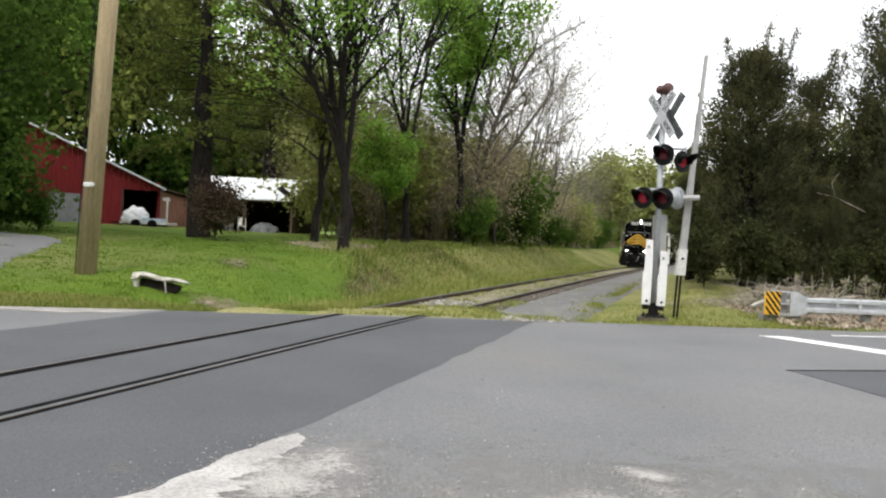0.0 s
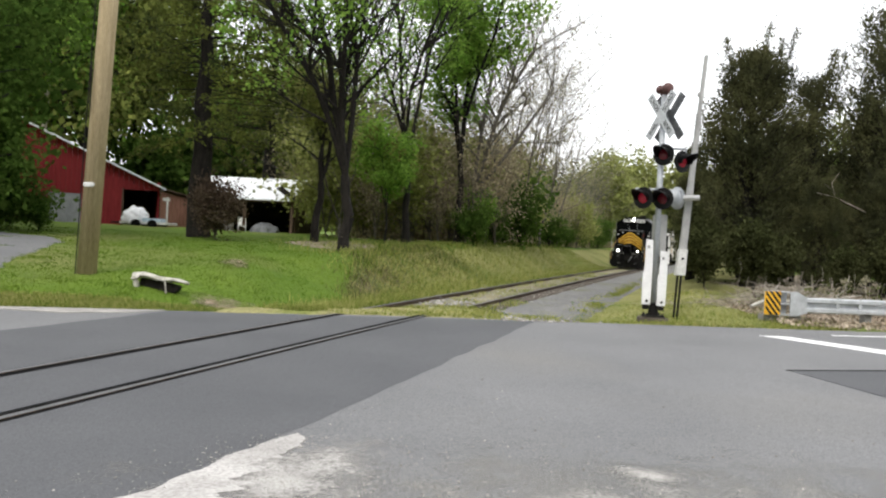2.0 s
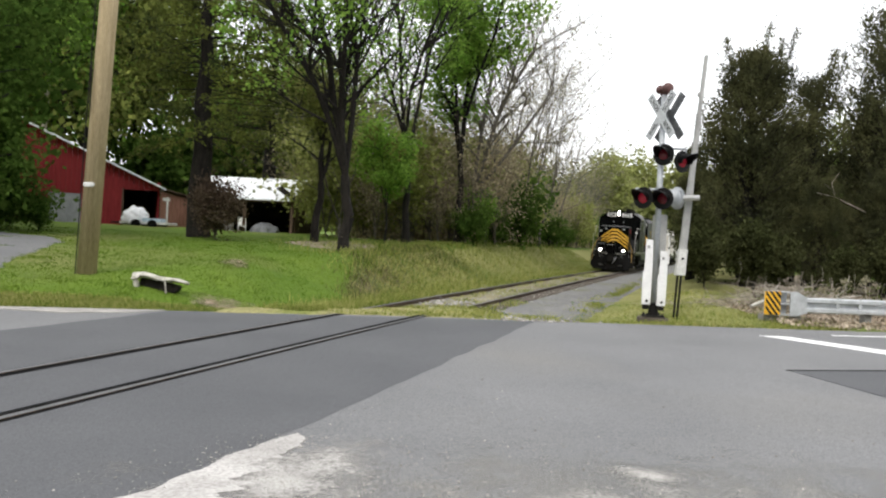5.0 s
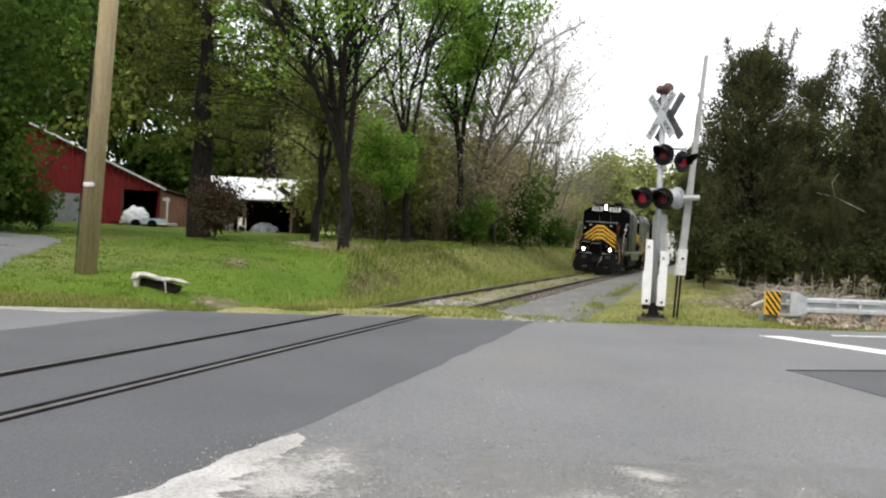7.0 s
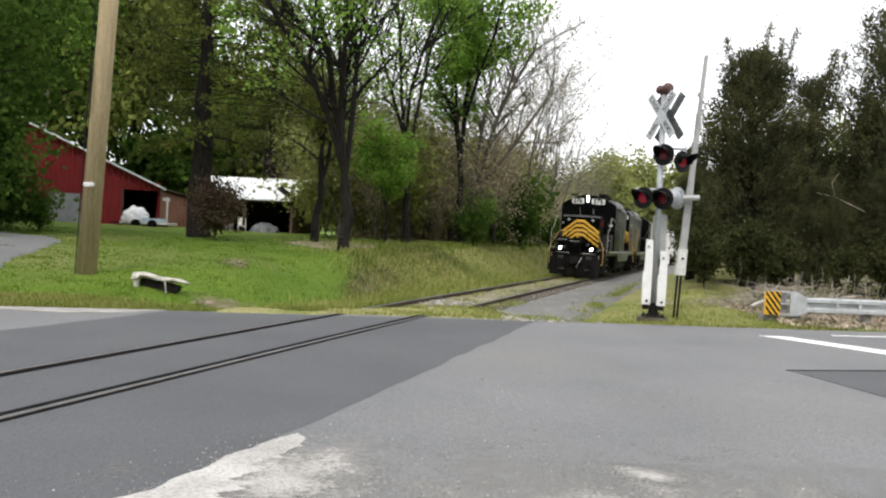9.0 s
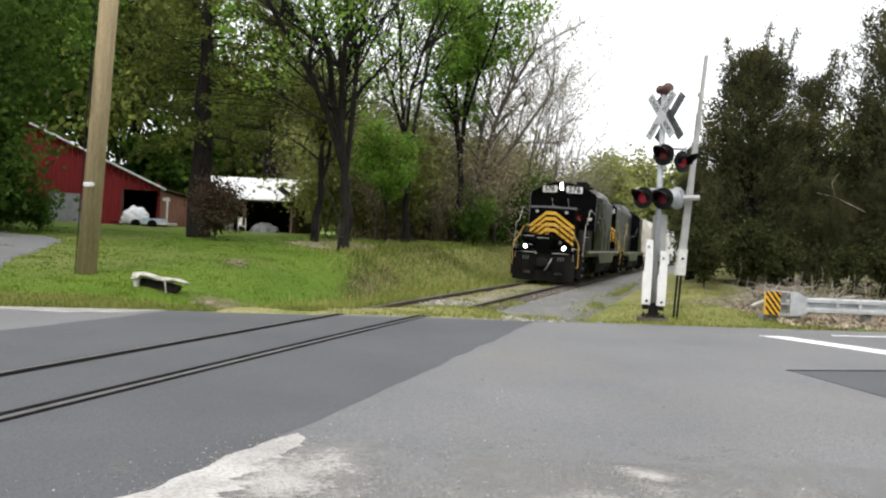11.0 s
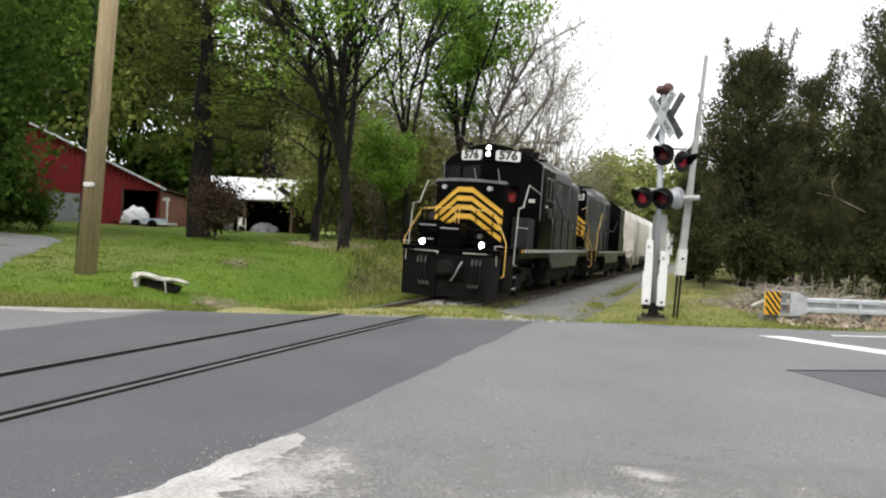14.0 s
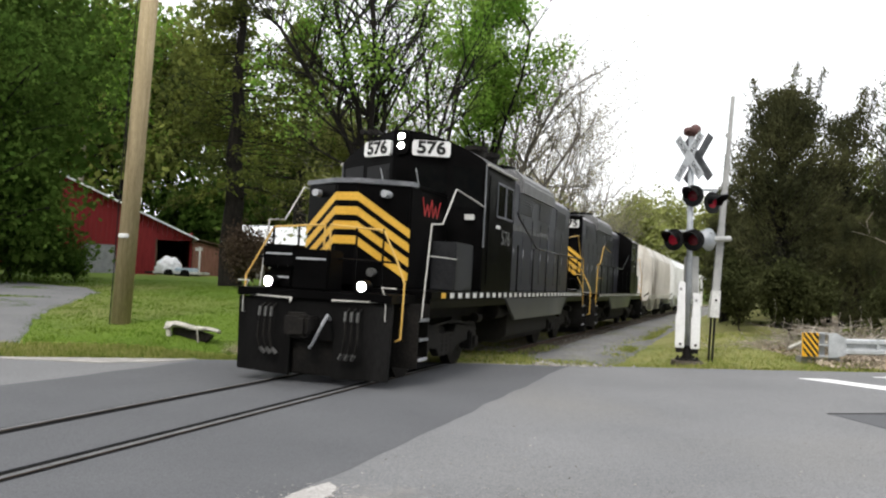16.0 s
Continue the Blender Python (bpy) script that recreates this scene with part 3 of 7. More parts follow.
def truck(parent, y, base=2.74, r=0.508, heavy=True):
    """Side frames, bolster, springs, axle boxes, brake rigging and two wheelsets."""
    for sx in (-1, 1):
        bm = bmesh.new()
        h = base / 2
        x0, x1 = sorted((sx * 0.98, sx * 1.12))
        prism(bm, [(y - h - 0.42, r + 0.2), (y - h - 0.3, r + 0.36), (y - 0.5, r + 0.33), (y - 0.35, r + 0.2), (y + 0.35, r + 0.2), (y + 0.5, r + 0.33), (y + h + 0.3, r + 0.36), (y + h + 0.42, r + 0.2), (y + h + 0.3, r + 0.05), (y + 0.55, r - 0.06), (y + 0.4, r - 0.2), (y - 0.4, r - 0.2), (y - 0.55, r - 0.06), (y - h - 0.3, r + 0.05)], "x", x0, x1, 0.015)
        side = part("truck_frame", bm, M_GRIME, parent, "grimy cast steel truck side frame")
        for q in (-h, h):
            bm = bmesh.new()
            box(bm, sx * 0.96, sx * 1.2, y + q - 0.17, y + q + 0.17, r - 0.17, r + 0.19, 0.03)
            rod(bm, (sx * 1.2, y + q, r), (sx * 1.26, y + q, r), 0.1, seg=12)
            part("axle_box", bm, M_GRIME, side)
        for q in (-0.22, 0, 0.22):
            bm = bmesh.new()
            for k in range(5):
                rod(bm, (sx * 1.05, y + q, r - 0.19 + k * 0.078), (sx * 1.05, y + q, r - 0.15 + k * 0.078), 0.085, seg=10)
            part("spring", bm, M_GRIME, side)
        if heavy:
            bm = bmesh.new()
            for q in (-h - 0.55, h + 0.55):
                rod(bm, (sx * 1.1, y + q * 0.86, r + 0.42), (sx * 1.1, y + q, r + 0.42), 0.1, seg=12)
            pipe(bm, [(sx * 1.16, y - h, r + 0.32), (sx * 1.18, y, r + 0.42), (sx * 1.16, y + h, r + 0.32)], 0.025, 6)
            part("brake_cylinder", bm, M_GRIME, side)
    bm = bmesh.new()
    box(bm, -0.98, 0.98, y - 0.3, y + 0.3, r - 0.05, r + 0.3, 0.03)
    part("bolster", bm, M_GRIME, parent)
    wheelset(parent, y - base / 2, r)
    wheelset(parent, y + base / 2, r)


def coupler(parent, y, out):
    bm = bmesh.new()
    box(bm, -0.12, 0.12, y, y + out * 0.45, 0.78, 1.02, 0.03)
    box(bm, -0.2, 0.16, y + out * 0.42, y + out * 0.62, 0.72, 1.08, 0.05)
    box(bm, 0.06, 0.24, y + out * 0.5, y + out * 0.72, 0.74, 1.06, 0.05)
    part("coupler", bm, M_GRIME, parent, "grimy steel knuckle coupler")


def hoses(parent, y, out):
    for sx in (-1, 1):
        for k, dx in enumerate((0.62, 0.72, 0.82)):
            bm = bmesh.new()
            pipe(bm, [(sx * dx, y, 1.16), (sx * dx, y + out * 0.12, 1.1), (sx * (dx + 0.01), y + out * 0.15, 0.72 - 0.03 * k), (sx * (dx - 0.03), y + out * 0.12, 0.5), (sx * (dx - 0.08), y + out * 0.08, 0.44)], 0.02, 6)
            hose = part("air_hose", bm, M_GRIME, parent, "black rubber air hose")
            part("hose_collar", rod(bmesh.new(), (sx * dx, y + out * 0.13, 1.12), (sx * dx, y + out * 0.15, 0.98), 0.024, seg=6), M_FITTING, hose, "bare metal hose collar")
            part("hose_end", rod(bmesh.new(), (sx * (dx - 0.03), y + out * 0.12, 0.5), (sx * (dx - 0.09), y + out * 0.08, 0.42), 0.032, seg=6), M_FITTING, hose, "bare metal hose end")
    bm = bmesh.new()
    pipe(bm, [(0.3, y, 0.98), (0.36, y + out * 0.2, 1.05), (0.3, y + out * 0.25, 0.9), (0.16, y + out * 0.25, 0.62), (0.1, y + out * 0.22, 0.56)], 0.024, 6)
    part("brake_hose", bm, M_LIP, parent, "grey brake pipe hose")
    for pts in ([(-1.12, y + out * 0.03, 1.29), (-0.34, y + out * 0.05, 1.27), (-0.28, y + out * 0.2, 1.22)], [(0.34, y + out * 0.05, 1.27), (1.12, y + out * 0.03, 1.29)]):
        part("uncoupling_lever", pipe(bmesh.new(), pts, 0.018, 6), M_SILVER, parent, "bare steel uncoupling lever")


def chevrons(parent, plan, ztop, out):
    """Yellow chevron bands over a flat centre and its two slanted sides; plan: half width and y of centre, half width and y of the corner."""
    a, ya, b, yb = plan
    drop = 0.56
    for k in range(4):
        z = ztop - 0.235 * k
        h = 0.135
        e = 0.006 * out
        bm = bmesh.new()
        for poly in ([(-a, ya, z), (a, ya, z), (a, ya, z - h), (-a, ya, z - h)], [(a, ya, z), (b, yb, z - drop), (b, yb, z - drop - h), (a, ya, z - h)], [(-b, yb, z - drop), (-a, ya, z), (-a, ya, z - h), (-b, yb, z - drop - h)]):
            fr = [bm.verts.new((x, y + e, q)) for x, y, q in poly]
            bk = [bm.verts.new((x, y - e * 0.4, q)) for x, y, q in poly]
            fs = [bm.faces.new(fr), bm.faces.new(bk[::-1])] + [bm.faces.new((fr[i], bk[i], bk[(i + 1) % 4], fr[(i + 1) % 4])) for i in range(4)]
            bmesh.ops.recalc_face_normals(bm, faces=fs)
        part("chevron_stripe", bm, M_YEL, parent, "yellow chevron stripe")


def rounded(bm, x0, x1, y, z0, z1, r, depth):
    """A plate with round corners, facing -Y or +Y."""
    pts = []
    for cx, cz, a0 in ((x1 - r, z1 - r, 0), (x0 + r, z1 - r, 90), (x0 + r, z0 + r, 180), (x1 - r, z0 + r, 270)):
        for k in range(5):
            a = radians(a0 + k * 22.5)
            pts.append((cx + r * math.cos(a), cz + r * math.sin(a)))
    return prism(bm, pts, "y", y, y + depth)


def end_gear(loco, y, out, lamps):
    """All that stands at one end of a locomotive: pilot, steps, rails, hoses, coupler. out: -1 at the front, 1 at the rear."""
    bm = bmesh.new()
    prism(bm, [(-1.27, 0.14), (-0.36, 0.1), (-0.36, 0.66), (0.36, 0.66), (0.36, 0.1), (1.27, 0.14), (1.3, 1.26), (-1.3, 1.26)], "y", y - out * 0.05, y, 0.006)
    part("pilot_plate", bm, M_PILOT, loco, "dusty black steel pilot plate")
    bm = bmesh.new()
    box(bm, -1.3, 1.3, y - out * 0.9, y + out * 0.06, 1.27, 1.4, 0.01)
    part("end_platform", bm, M_BLACK, loco)
    # added dark box that blocks the view of bright road through the pilot notch
    bm = bmesh.new()
    box(bm, -0.5, 0.5, y - out * 0.5, y - out * 0.12, 0.12, 1.24, 0.02)
    part("notch_filler", bm, M_GRIME, loco)
    coupler(loco, y - out * 0.1, out)
    hoses(loco, y + out * 0.01, out)
    for sx in (-1, 1):
        steps = None
        for k, z in enumerate((0.42, 0.72, 1.02)):
            bm = bmesh.new()
            box(bm, sx * 1.06, sx * 1.5, y - out * 0.98, y - out * 0.62, z, z + 0.03, 0.005)
            st = part("step", bm, M_GRIME, loco)
            bm = bmesh.new()
            box(bm, sx * 1.49, sx * 1.51, y - out * 0.98, y - out * 0.62, z - 0.01, z + 0.035)
            part("step_edge", bm, M_LIP if k == 0 else M_NOSELIP, st, "pale worn step edge")
        bm = bmesh.new()
        box(bm, sx * 1.06, sx * 1.49, y - out * 0.6, y - out * 0.58, 0.3, 1.27, 0.004)
        box(bm, sx * 1.06, sx * 1.49, y - out * 1.02, y - out * 1.0, 0.4, 1.27, 0.004)
        part("step_side", bm, M_GRIME, loco)
        # tall rail from the steps up to the walkway
        bm = bmesh.new()
        pipe(bm, [(sx * 1.38, y - out * 0.68, 0.98), (sx * 1.46, y - out * 0.76, 1.02), (sx * 1.46, y - out * 1.0, 2.52), (sx * 1.46, y - out * 1.5, 2.56), (sx * 1.46, y - out * 2.1, 3.2), (sx * 1.46, y - out * 2.2, 3.2), (sx * 1.49, y - out * 3.7, 3.06)], 0.014)
        pipe(bm, [(sx * 1.46, y - out * 0.95, 2.02), (sx * 1.46, y - out * 2.3, 2.02)], 0.011)
        part("step_handrail", bm, M_SILVER if lamps else M_YRAIL, loco, "tall bent step handrail")
        # front rail with its slant
        bm = bmesh.new()
        pipe(bm, [(sx * 1.28, y - out * 0.2, 0.72), (sx * 1.36, y - out * 0.2, 0.76), (sx * 1.36, y - out * 0.25, 1.58), (sx * 1.2, y - out * 0.3, 1.9), (sx * 0.95, y - out * 0.33, 2.36), (sx * 0.05, y - out * 0.33, 2.42), (sx * 0.05, y - out * 0.33, 1.4)], 0.016)
        part("end_handrail", bm, M_YRAIL, loco, "yellow end handrail")
        bm = bmesh.new()
        for q in (0.5, 0.95):
            rod(bm, (sx * q, y - out * 0.33, 1.38), (sx * q, y - out * 0.33, 2.38), 0.018)
        rod(bm, (sx * 0.05, y - out * 0.33, 1.9), (sx * 1.2, y - out * 0.31, 1.88), 0.016)
        part("stanchion", bm, M_BLACK, loco)
        bm = bmesh.new()
        pipe(bm, [(sx * 1.2, y - out * 0.12, 1.0), (sx * 1.2, y + out * 0.04, 1.02), (sx * 1.2, y + out * 0.04, 1.34), (sx * 1.12, y + out * 0.03, 1.5), (sx * 1.34, y + out * 0.0, 1.495)], 0.01)
        part("grab_iron", bm, M_SILVER, loco, "bare steel grab iron")
        if lamps:
            bm = bmesh.new()
            rod(bm, (sx * 0.79, y - out * 0.18, 1.5), (sx * 0.79, y + out * 0.02, 1.5), 0.09, 0.1, seg=18)
            dl = part("ditch_light", bm, M_BLACK, loco, "round ditch light in a black housing")
            bm = bmesh.new()
            rod(bm, (sx * 0.79, y + out * 0.018, 1.5), (sx * 0.79, y + out * 0.03, 1.5), 0.076, 0.066, seg=18)
            part("lens", bm, M_LAMP, dl, "glowing white lens")
    for x0, x1, y0, y1, z0, z1 in ((-0.4, 0.22, 0.02, 0.5, 1.4, 2.02), (-1.0, -0.42, 0.12, 0.5, 1.72, 2.08), (-0.95, -0.5, 0.2, 0.55, 1.4, 1.72)):
        bm = bmesh.new()
        ya, yb = sorted((y - out * y0, y - out * y1))
        box(bm, x0, x1, ya, yb, z0, z1, 0.03)
        bx = part("equipment_box", bm, M_BLACK, loco, "black steel equipment box")
        bm = bmesh.new()
        box(bm, x0 + 0.06, x1 - 0.06, y - out * (y0 - 0.012), y - out * (y0 + 0.01), z1 - 0.16, z1 - 0.13)
        part("lid_edge", bm, M_LIP, bx)


def locomotive(number, m, label, lamps):
    loco = thing("locomotive", m, label, "locomotive", "locomotives of the train")
    L = 16.05
    bm = bmesh.new()
    box(bm, -1.5, 1.5, 1.05, L - 1.05, 1.34, 1.47, 0.008)
    part("walkway", bm, M_BLACK, loco)
    for sx in (-1, 1):
        bm = bmesh.new()
        box(bm, sx * 1.42, sx * 1.48, 1.05, L - 1.05, 1.2, 1.335, 0.008)
        part("side_sill", bm, M_BLACK, loco)
        sq, sy = (mesh_of(box(bmesh.new(), -0.004, 0.004, -0.1, 0.1, -0.045, 0.045), "square") for _ in range(2))
        for k in range(31):
            ob = part("reflective_square", sq if k else sy, M_SOIL if k else M_YEL, loco)
            ob.location = (sx * 1.506, 1.6 + k * 0.43, 1.405)
        # apron with slanted ends, over the tank
        bm = bmesh.new()
        xa, xb = sorted((sx * 1.44, sx * 1.5))
        prism(bm, [(5.5, 1.335), (6.4, 0.86), (11.5, 0.86), (12.3, 1.335)], "x", xa, xb, 0.008)
        part("side_apron", bm, M_HOOD, loco, "black side apron plate with sky sheen in its colour")
        bm = bmesh.new()
        pts = [(sx * 1.44, 6.6 + k * 1.5) for k in range(6)]
        for x, q in pts:
            rod(bm, (x, q, 1.47), (x, q, 2.5), 0.018)
        pipe(bm, [(sx * 1.44, 6.4, 3.2), (sx * 1.44, 6.6, 3.1), (sx * 1.44, 8.4, 2.52), (sx * 1.44, 14.6, 2.5)], 0.02)
        part("side_handrail", bm, M_BLACK, loco, "black side handrail with posts")
    bm = bmesh.new()
    box(bm, -0.9, 0.9, 0.4, L - 0.4, 0.95, 1.335, 0.02)
    part("underframe", bm, M_GRIME, loco)
    bm = bmesh.new()
    prism(bm, [(-1.3, 0.5), (-1.05, 0.32), (1.05, 0.32), (1.3, 0.5), (1.3, 0.95), (-1.3, 0.95)], "y", 6.4, 10.6, 0.02)
    part("fuel_tank", bm, M_GRIME, loco, "grimy black fuel tank")
    for sx in (-1, 1):
        bm = bmesh.new()
        rod(bm, (sx * 1.15, 5.7, 1.05), (sx * 1.15, 11.9, 1.05), 0.17, seg=14)
        part("air_reservoir", bm, M_GRIME, loco)
    # low nose
    bm = bmesh.new()
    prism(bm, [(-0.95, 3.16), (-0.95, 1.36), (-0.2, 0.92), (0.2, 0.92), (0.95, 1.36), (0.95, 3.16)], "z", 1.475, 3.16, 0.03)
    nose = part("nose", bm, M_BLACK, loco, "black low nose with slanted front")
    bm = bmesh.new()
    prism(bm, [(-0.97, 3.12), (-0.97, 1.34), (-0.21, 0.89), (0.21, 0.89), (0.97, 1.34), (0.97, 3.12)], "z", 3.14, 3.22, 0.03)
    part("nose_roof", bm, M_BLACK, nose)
    # pale lip: the bright sheen along the nose's front top is put into its colour
    bm = bmesh.new()
    prism(bm, [(-0.975, 1.6), (-0.975, 1.34), (-0.213, 0.885), (0.213, 0.885), (0.975, 1.34), (0.975, 1.6), (0.9, 1.6), (0.9, 1.42), (0.19, 1.0), (-0.19, 1.0), (-0.9, 1.42), (-0.9, 1.6)], "z", 3.15, 3.226)
    part("roof_edge", bm, M_NOSELIP, nose, "pale front edge of the nose roof, sheen in its colour")
    chevrons(nose, (0.2, 0.92, 0.95, 1.36), 3.0, -1)
    for x in (-0.62, 0.62):
        part("marker_lamp", rod(bmesh.new(), (x, 1.2, 2.99), (x, 0.98, 2.99), 0.06, seg=14), M_LIP, nose, "bright metal classification lamp")
    bm = bmesh.new()
    rod(bm, (0.45, 1.1, 1.72), (0.45, 0.98, 1.72), 0.07, seg=16)
    part("round_emblem", bm, M_FITTING, nose)
    bm = bmesh.new()
    z0, q = 2.9, 0.956
    zig = [(1.85, 0.13), (1.98, -0.18), (2.08, 0.04), (2.18, -0.18), (2.28, 0.13), (2.38, -0.18), (2.48, 0.04), (2.58, -0.18), (2.72, 0.13)]
    for (ya, za), (yb, zb) in zip(zig, zig[1:]):
        d = 0.02
        prism(bm, [(ya - d, z0 + za), (ya + d, z0 + za), (yb + d, z0 + zb), (yb - d, z0 + zb)], "x", q, q + 0.006)
    part("emblem", bm, M_RED, nose, "red zigzag emblem")
    # cab: faceted front, arched roof
    arch = [(-1.53, 3.84), (-1.44, 3.95), (-1.2, 4.1), (-0.8, 4.28), (-0.4, 4.39), (0, 4.43), (0.4, 4.39), (0.8, 4.28), (1.2, 4.1), (1.44, 3.95), (1.53, 3.84)]
    bm = bmesh.new()
    plan = [(-1.5, 5.85), (-1.5, 3.68), (-0.18, 3.1), (0.18, 3.1), (1.5, 3.68), (1.5, 5.85)]
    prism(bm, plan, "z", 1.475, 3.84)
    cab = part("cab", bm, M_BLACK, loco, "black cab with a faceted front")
    bm = bmesh.new()

    def roof_z(x):
        return float(np.interp(x, [p[0] for p in arch], [p[1] for p in arch]))
    xs = [-1.53, -1.44, -1.2, -0.8, -0.4, -0.18, 0, 0.18, 0.4, 0.8, 1.2, 1.44, 1.53]
    def front_y(x):
        return float(np.interp(abs(x), (0, 0.18, 1.5, 1.53), (3.1, 3.1, 3.68, 3.7)))
    ft = [bm.verts.new((x * 1.0, front_y(x) - 0.0, roof_z(x))) for x in xs]
    fb = [bm.verts.new((x, front_y(x) - 0.0, 3.838)) for x in xs]
    rt = [bm.verts.new((x, 5.85, roof_z(x))) for x in xs]
    rb = [bm.verts.new((x, 5.85, 3.838)) for x in xs]
    for i in range(len(xs) - 1):
        if 0 < i < len(xs) - 2:
            bm.faces.new((fb[i], fb[i + 1], ft[i + 1], ft[i]))
            bm.faces.new((rb[i + 1], rb[i], rt[i], rt[i + 1]))
        else:
            bm.faces.new([v for v in (fb[i], fb[i + 1], ft[i + 1], ft[i])])
            bm.faces.new([v for v in (rb[i + 1], rb[i], rt[i], rt[i + 1])])
        bm.faces.new((ft[i], ft[i + 1], rt[i + 1], rt[i]))
    bmesh.ops.remove_doubles(bm, verts=bm.verts[:], dist=0.001)
    part("cab_roof", bm, M_BLACK, cab, "arched black cab roof")
    for sx in (-1, 1):
        bm = bmesh.new()
        pipe(bm, [(sx * 1.54, 3.68, 3.86), (sx * 1.54, 5.9, 3.86)], 0.028, 6)
        part("gutter", bm, M_SILVER, cab, "pale rain gutter")
    # front windows, dark glass a little proud of the wall with a frame
    panes = [(sx, x0, x1, lo) for sx in (-1, 1) for x0, x1, lo in ((0.24, 0.82, 3.28), (0.92, 1.42, 3.0))]
    for sx, x0, x1, lo in panes:
        bm = bmesh.new()
        n = Vector((sx * 0.402, -0.916, 0)) * 0.012
        pa = Vector((sx * x0, front_y(x0), 0)) + n
        pb = Vector((sx * x1, front_y(x1), 0)) + n
        vs = [bm.verts.new(v) for v in ((pa.x, pa.y, lo), (pb.x, pb.y, lo), (pb.x, pb.y, 3.76), (pa.x, pa.y, 3.8))]
        wv = [bm.verts.new(v.co - n * 1.2) for v in vs]
        fs = [bm.faces.new(vs), bm.faces.new(wv[::-1])] + [bm.faces.new((vs[i], wv[i], wv[(i + 1) % 4], vs[(i + 1) % 4])) for i in range(4)]
        bmesh.ops.recalc_face_normals(bm, faces=fs)
        part("windshield", bm, M_DARKGLASS, cab, "dark cab window pane")
    for xa, xb in ((-0.3, -0.42), (0.4, 0.3)):
        part("wiper", pipe(bmesh.new(), [(xa, 3.12, 3.22), (xb, 3.1, 3.7)], 0.008, 5), M_LIP, cab)
    for sx in (-1, 1):
        for y0, y1 in ((4.55, 5.1), (5.2, 5.7)):
            bm = bmesh.new()
            xa, xb = sorted((sx * 1.495, sx * 1.508))
            box(bm, xa, xb, y0, y1, 2.98, 3.62, 0.004)
            win = part("side_window", bm, M_DARKGLASS, cab, "dark side window pane")
            bm = bmesh.new()
            for za in (2.96, 3.62):
                box(bm, sx * 1.5, sx * 1.516, y0 - 0.03, y1 + 0.03, za - 0.02, za + 0.02)
            for ya in (y0 - 0.02, y1 + 0.02):
                box(bm, sx * 1.5, sx * 1.515, ya - 0.015, ya + 0.015, 2.98, 3.62)
            part("window_frame", bm, M_NOSELIP, win, "pale worn window frame")
        bm = bmesh.new()
        box(bm, sx * 1.5, sx * 1.512, 3.95, 4.42, 1.6, 3.7, 0.005)
        part("cab_panel", bm, M_BLACK, cab, "black cab side panel")
        part("corner_strip", pipe(bmesh.new(), [(sx * 1.505, 3.67, 2.3), (sx * 1.505, 3.67, 3.85)], 0.016, 6), M_NOSELIP, cab, "pale edge of the cab corner")
        part("battery_box", box(bmesh.new(), sx * 0.99, sx * 1.44, 2.3, 3.3, 1.475, 2.32, 0.02), M_BOXGREY, cab, "faded dark grey battery box beside the nose")
        part("builder_plate", box(bmesh.new(), sx * 1.18, sx * 1.36, 3.46, 3.5, 2.8, 2.9), M_SOIL, cab, "small white plate")
        ob = part("side_number", letters(number, 0.42, 0.004, 0.0, 1.1), M_FADEINK, cab, "faded grey number")
        ob.matrix_local = pose(sx * 1.508, 5.25, 2.55, 0, 0, 90 * sx)
        bm = bmesh.new()
        box(bm, sx * 1.5, sx * 1.508, 4.5, 4.8, 2.72, 2.79)
        part("small_plate", bm, M_SOIL, cab)
    # lamps and number boards over the windshields
    bm = bmesh.new()
    rounded(bm, -0.15, 0.15, 3.03, 3.96, 4.42, 0.1, 0.1)
    hl = part("headlight_housing", bm, M_BLACK, cab)
    for z in (4.12, 4.3):
        bm = bmesh.new()
        rod(bm, (0, 3.035, z), (0, 3.015, z), 0.066, 0.055, seg=18)
        part("headlight", bm, M_LAMP if lamps else M_SOIL, hl, "glowing round headlight" if lamps else "unlit round headlight")
    for sx in (-1, 1):
        bm = bmesh.new()
        rounded(bm, -0.36, 0.36, -0.06, -0.145, 0.145, 0.06, 0.16)
        nb = part("number_board", bm, M_WHITE, cab, "white number board with black figures")
        nb.matrix_local = pose(sx * 0.53, 3.24, 4.09, 0, 0, sx * 22)
        ob = part("number", letters(number, 0.32, 0.004, 0.012, 1.12), M_INK, nb)
        ob.matrix_local = pose(0, -0.065, 0)
    # long hood
    hy0, hy1 = 5.85, 15.3
    top = [(-0.9, 1.475), (-0.9, 4.08), (-0.72, 4.25), (0.72, 4.25), (0.9, 4.08), (0.9, 1.475)]
    bm = bmesh.new()
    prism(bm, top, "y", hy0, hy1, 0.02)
    hood = part("long_hood", bm, M_HOOD, loco, "black long hood with sky sheen in its colour")
    bm = bmesh.new()
    prism(bm, [(-0.9, hy1), (-0.2, hy1 + 0.3), (0.2, hy1 + 0.3), (0.9, hy1)], "z", 1.475, 4.2, 0.02)
    hend = part("hood_end", bm, M_BLACK, hood, "black slanted hood end")
    chevrons(hend, (0.2, hy1 + 0.3, 0.9, hy1), 3.3, 1)
    for sx in (-1, 1):
        bm = bmesh.new()
        rounded(bm, min(sx * 0.2, sx * 0.8), max(sx * 0.2, sx * 0.8), hy1 + 0.2, 3.76, 4.04, 0.06, 0.14)
        nb = part("number_board", bm, M_WHITE, hend, "white number board with black figures")
        ob = part("number", letters(number, 0.32, 0.004, 0.012, 1.12), M_INK, nb)
        ob.matrix_local = pose(sx * 0.5, hy1 + 0.345, 3.9, 0, 0, 180)
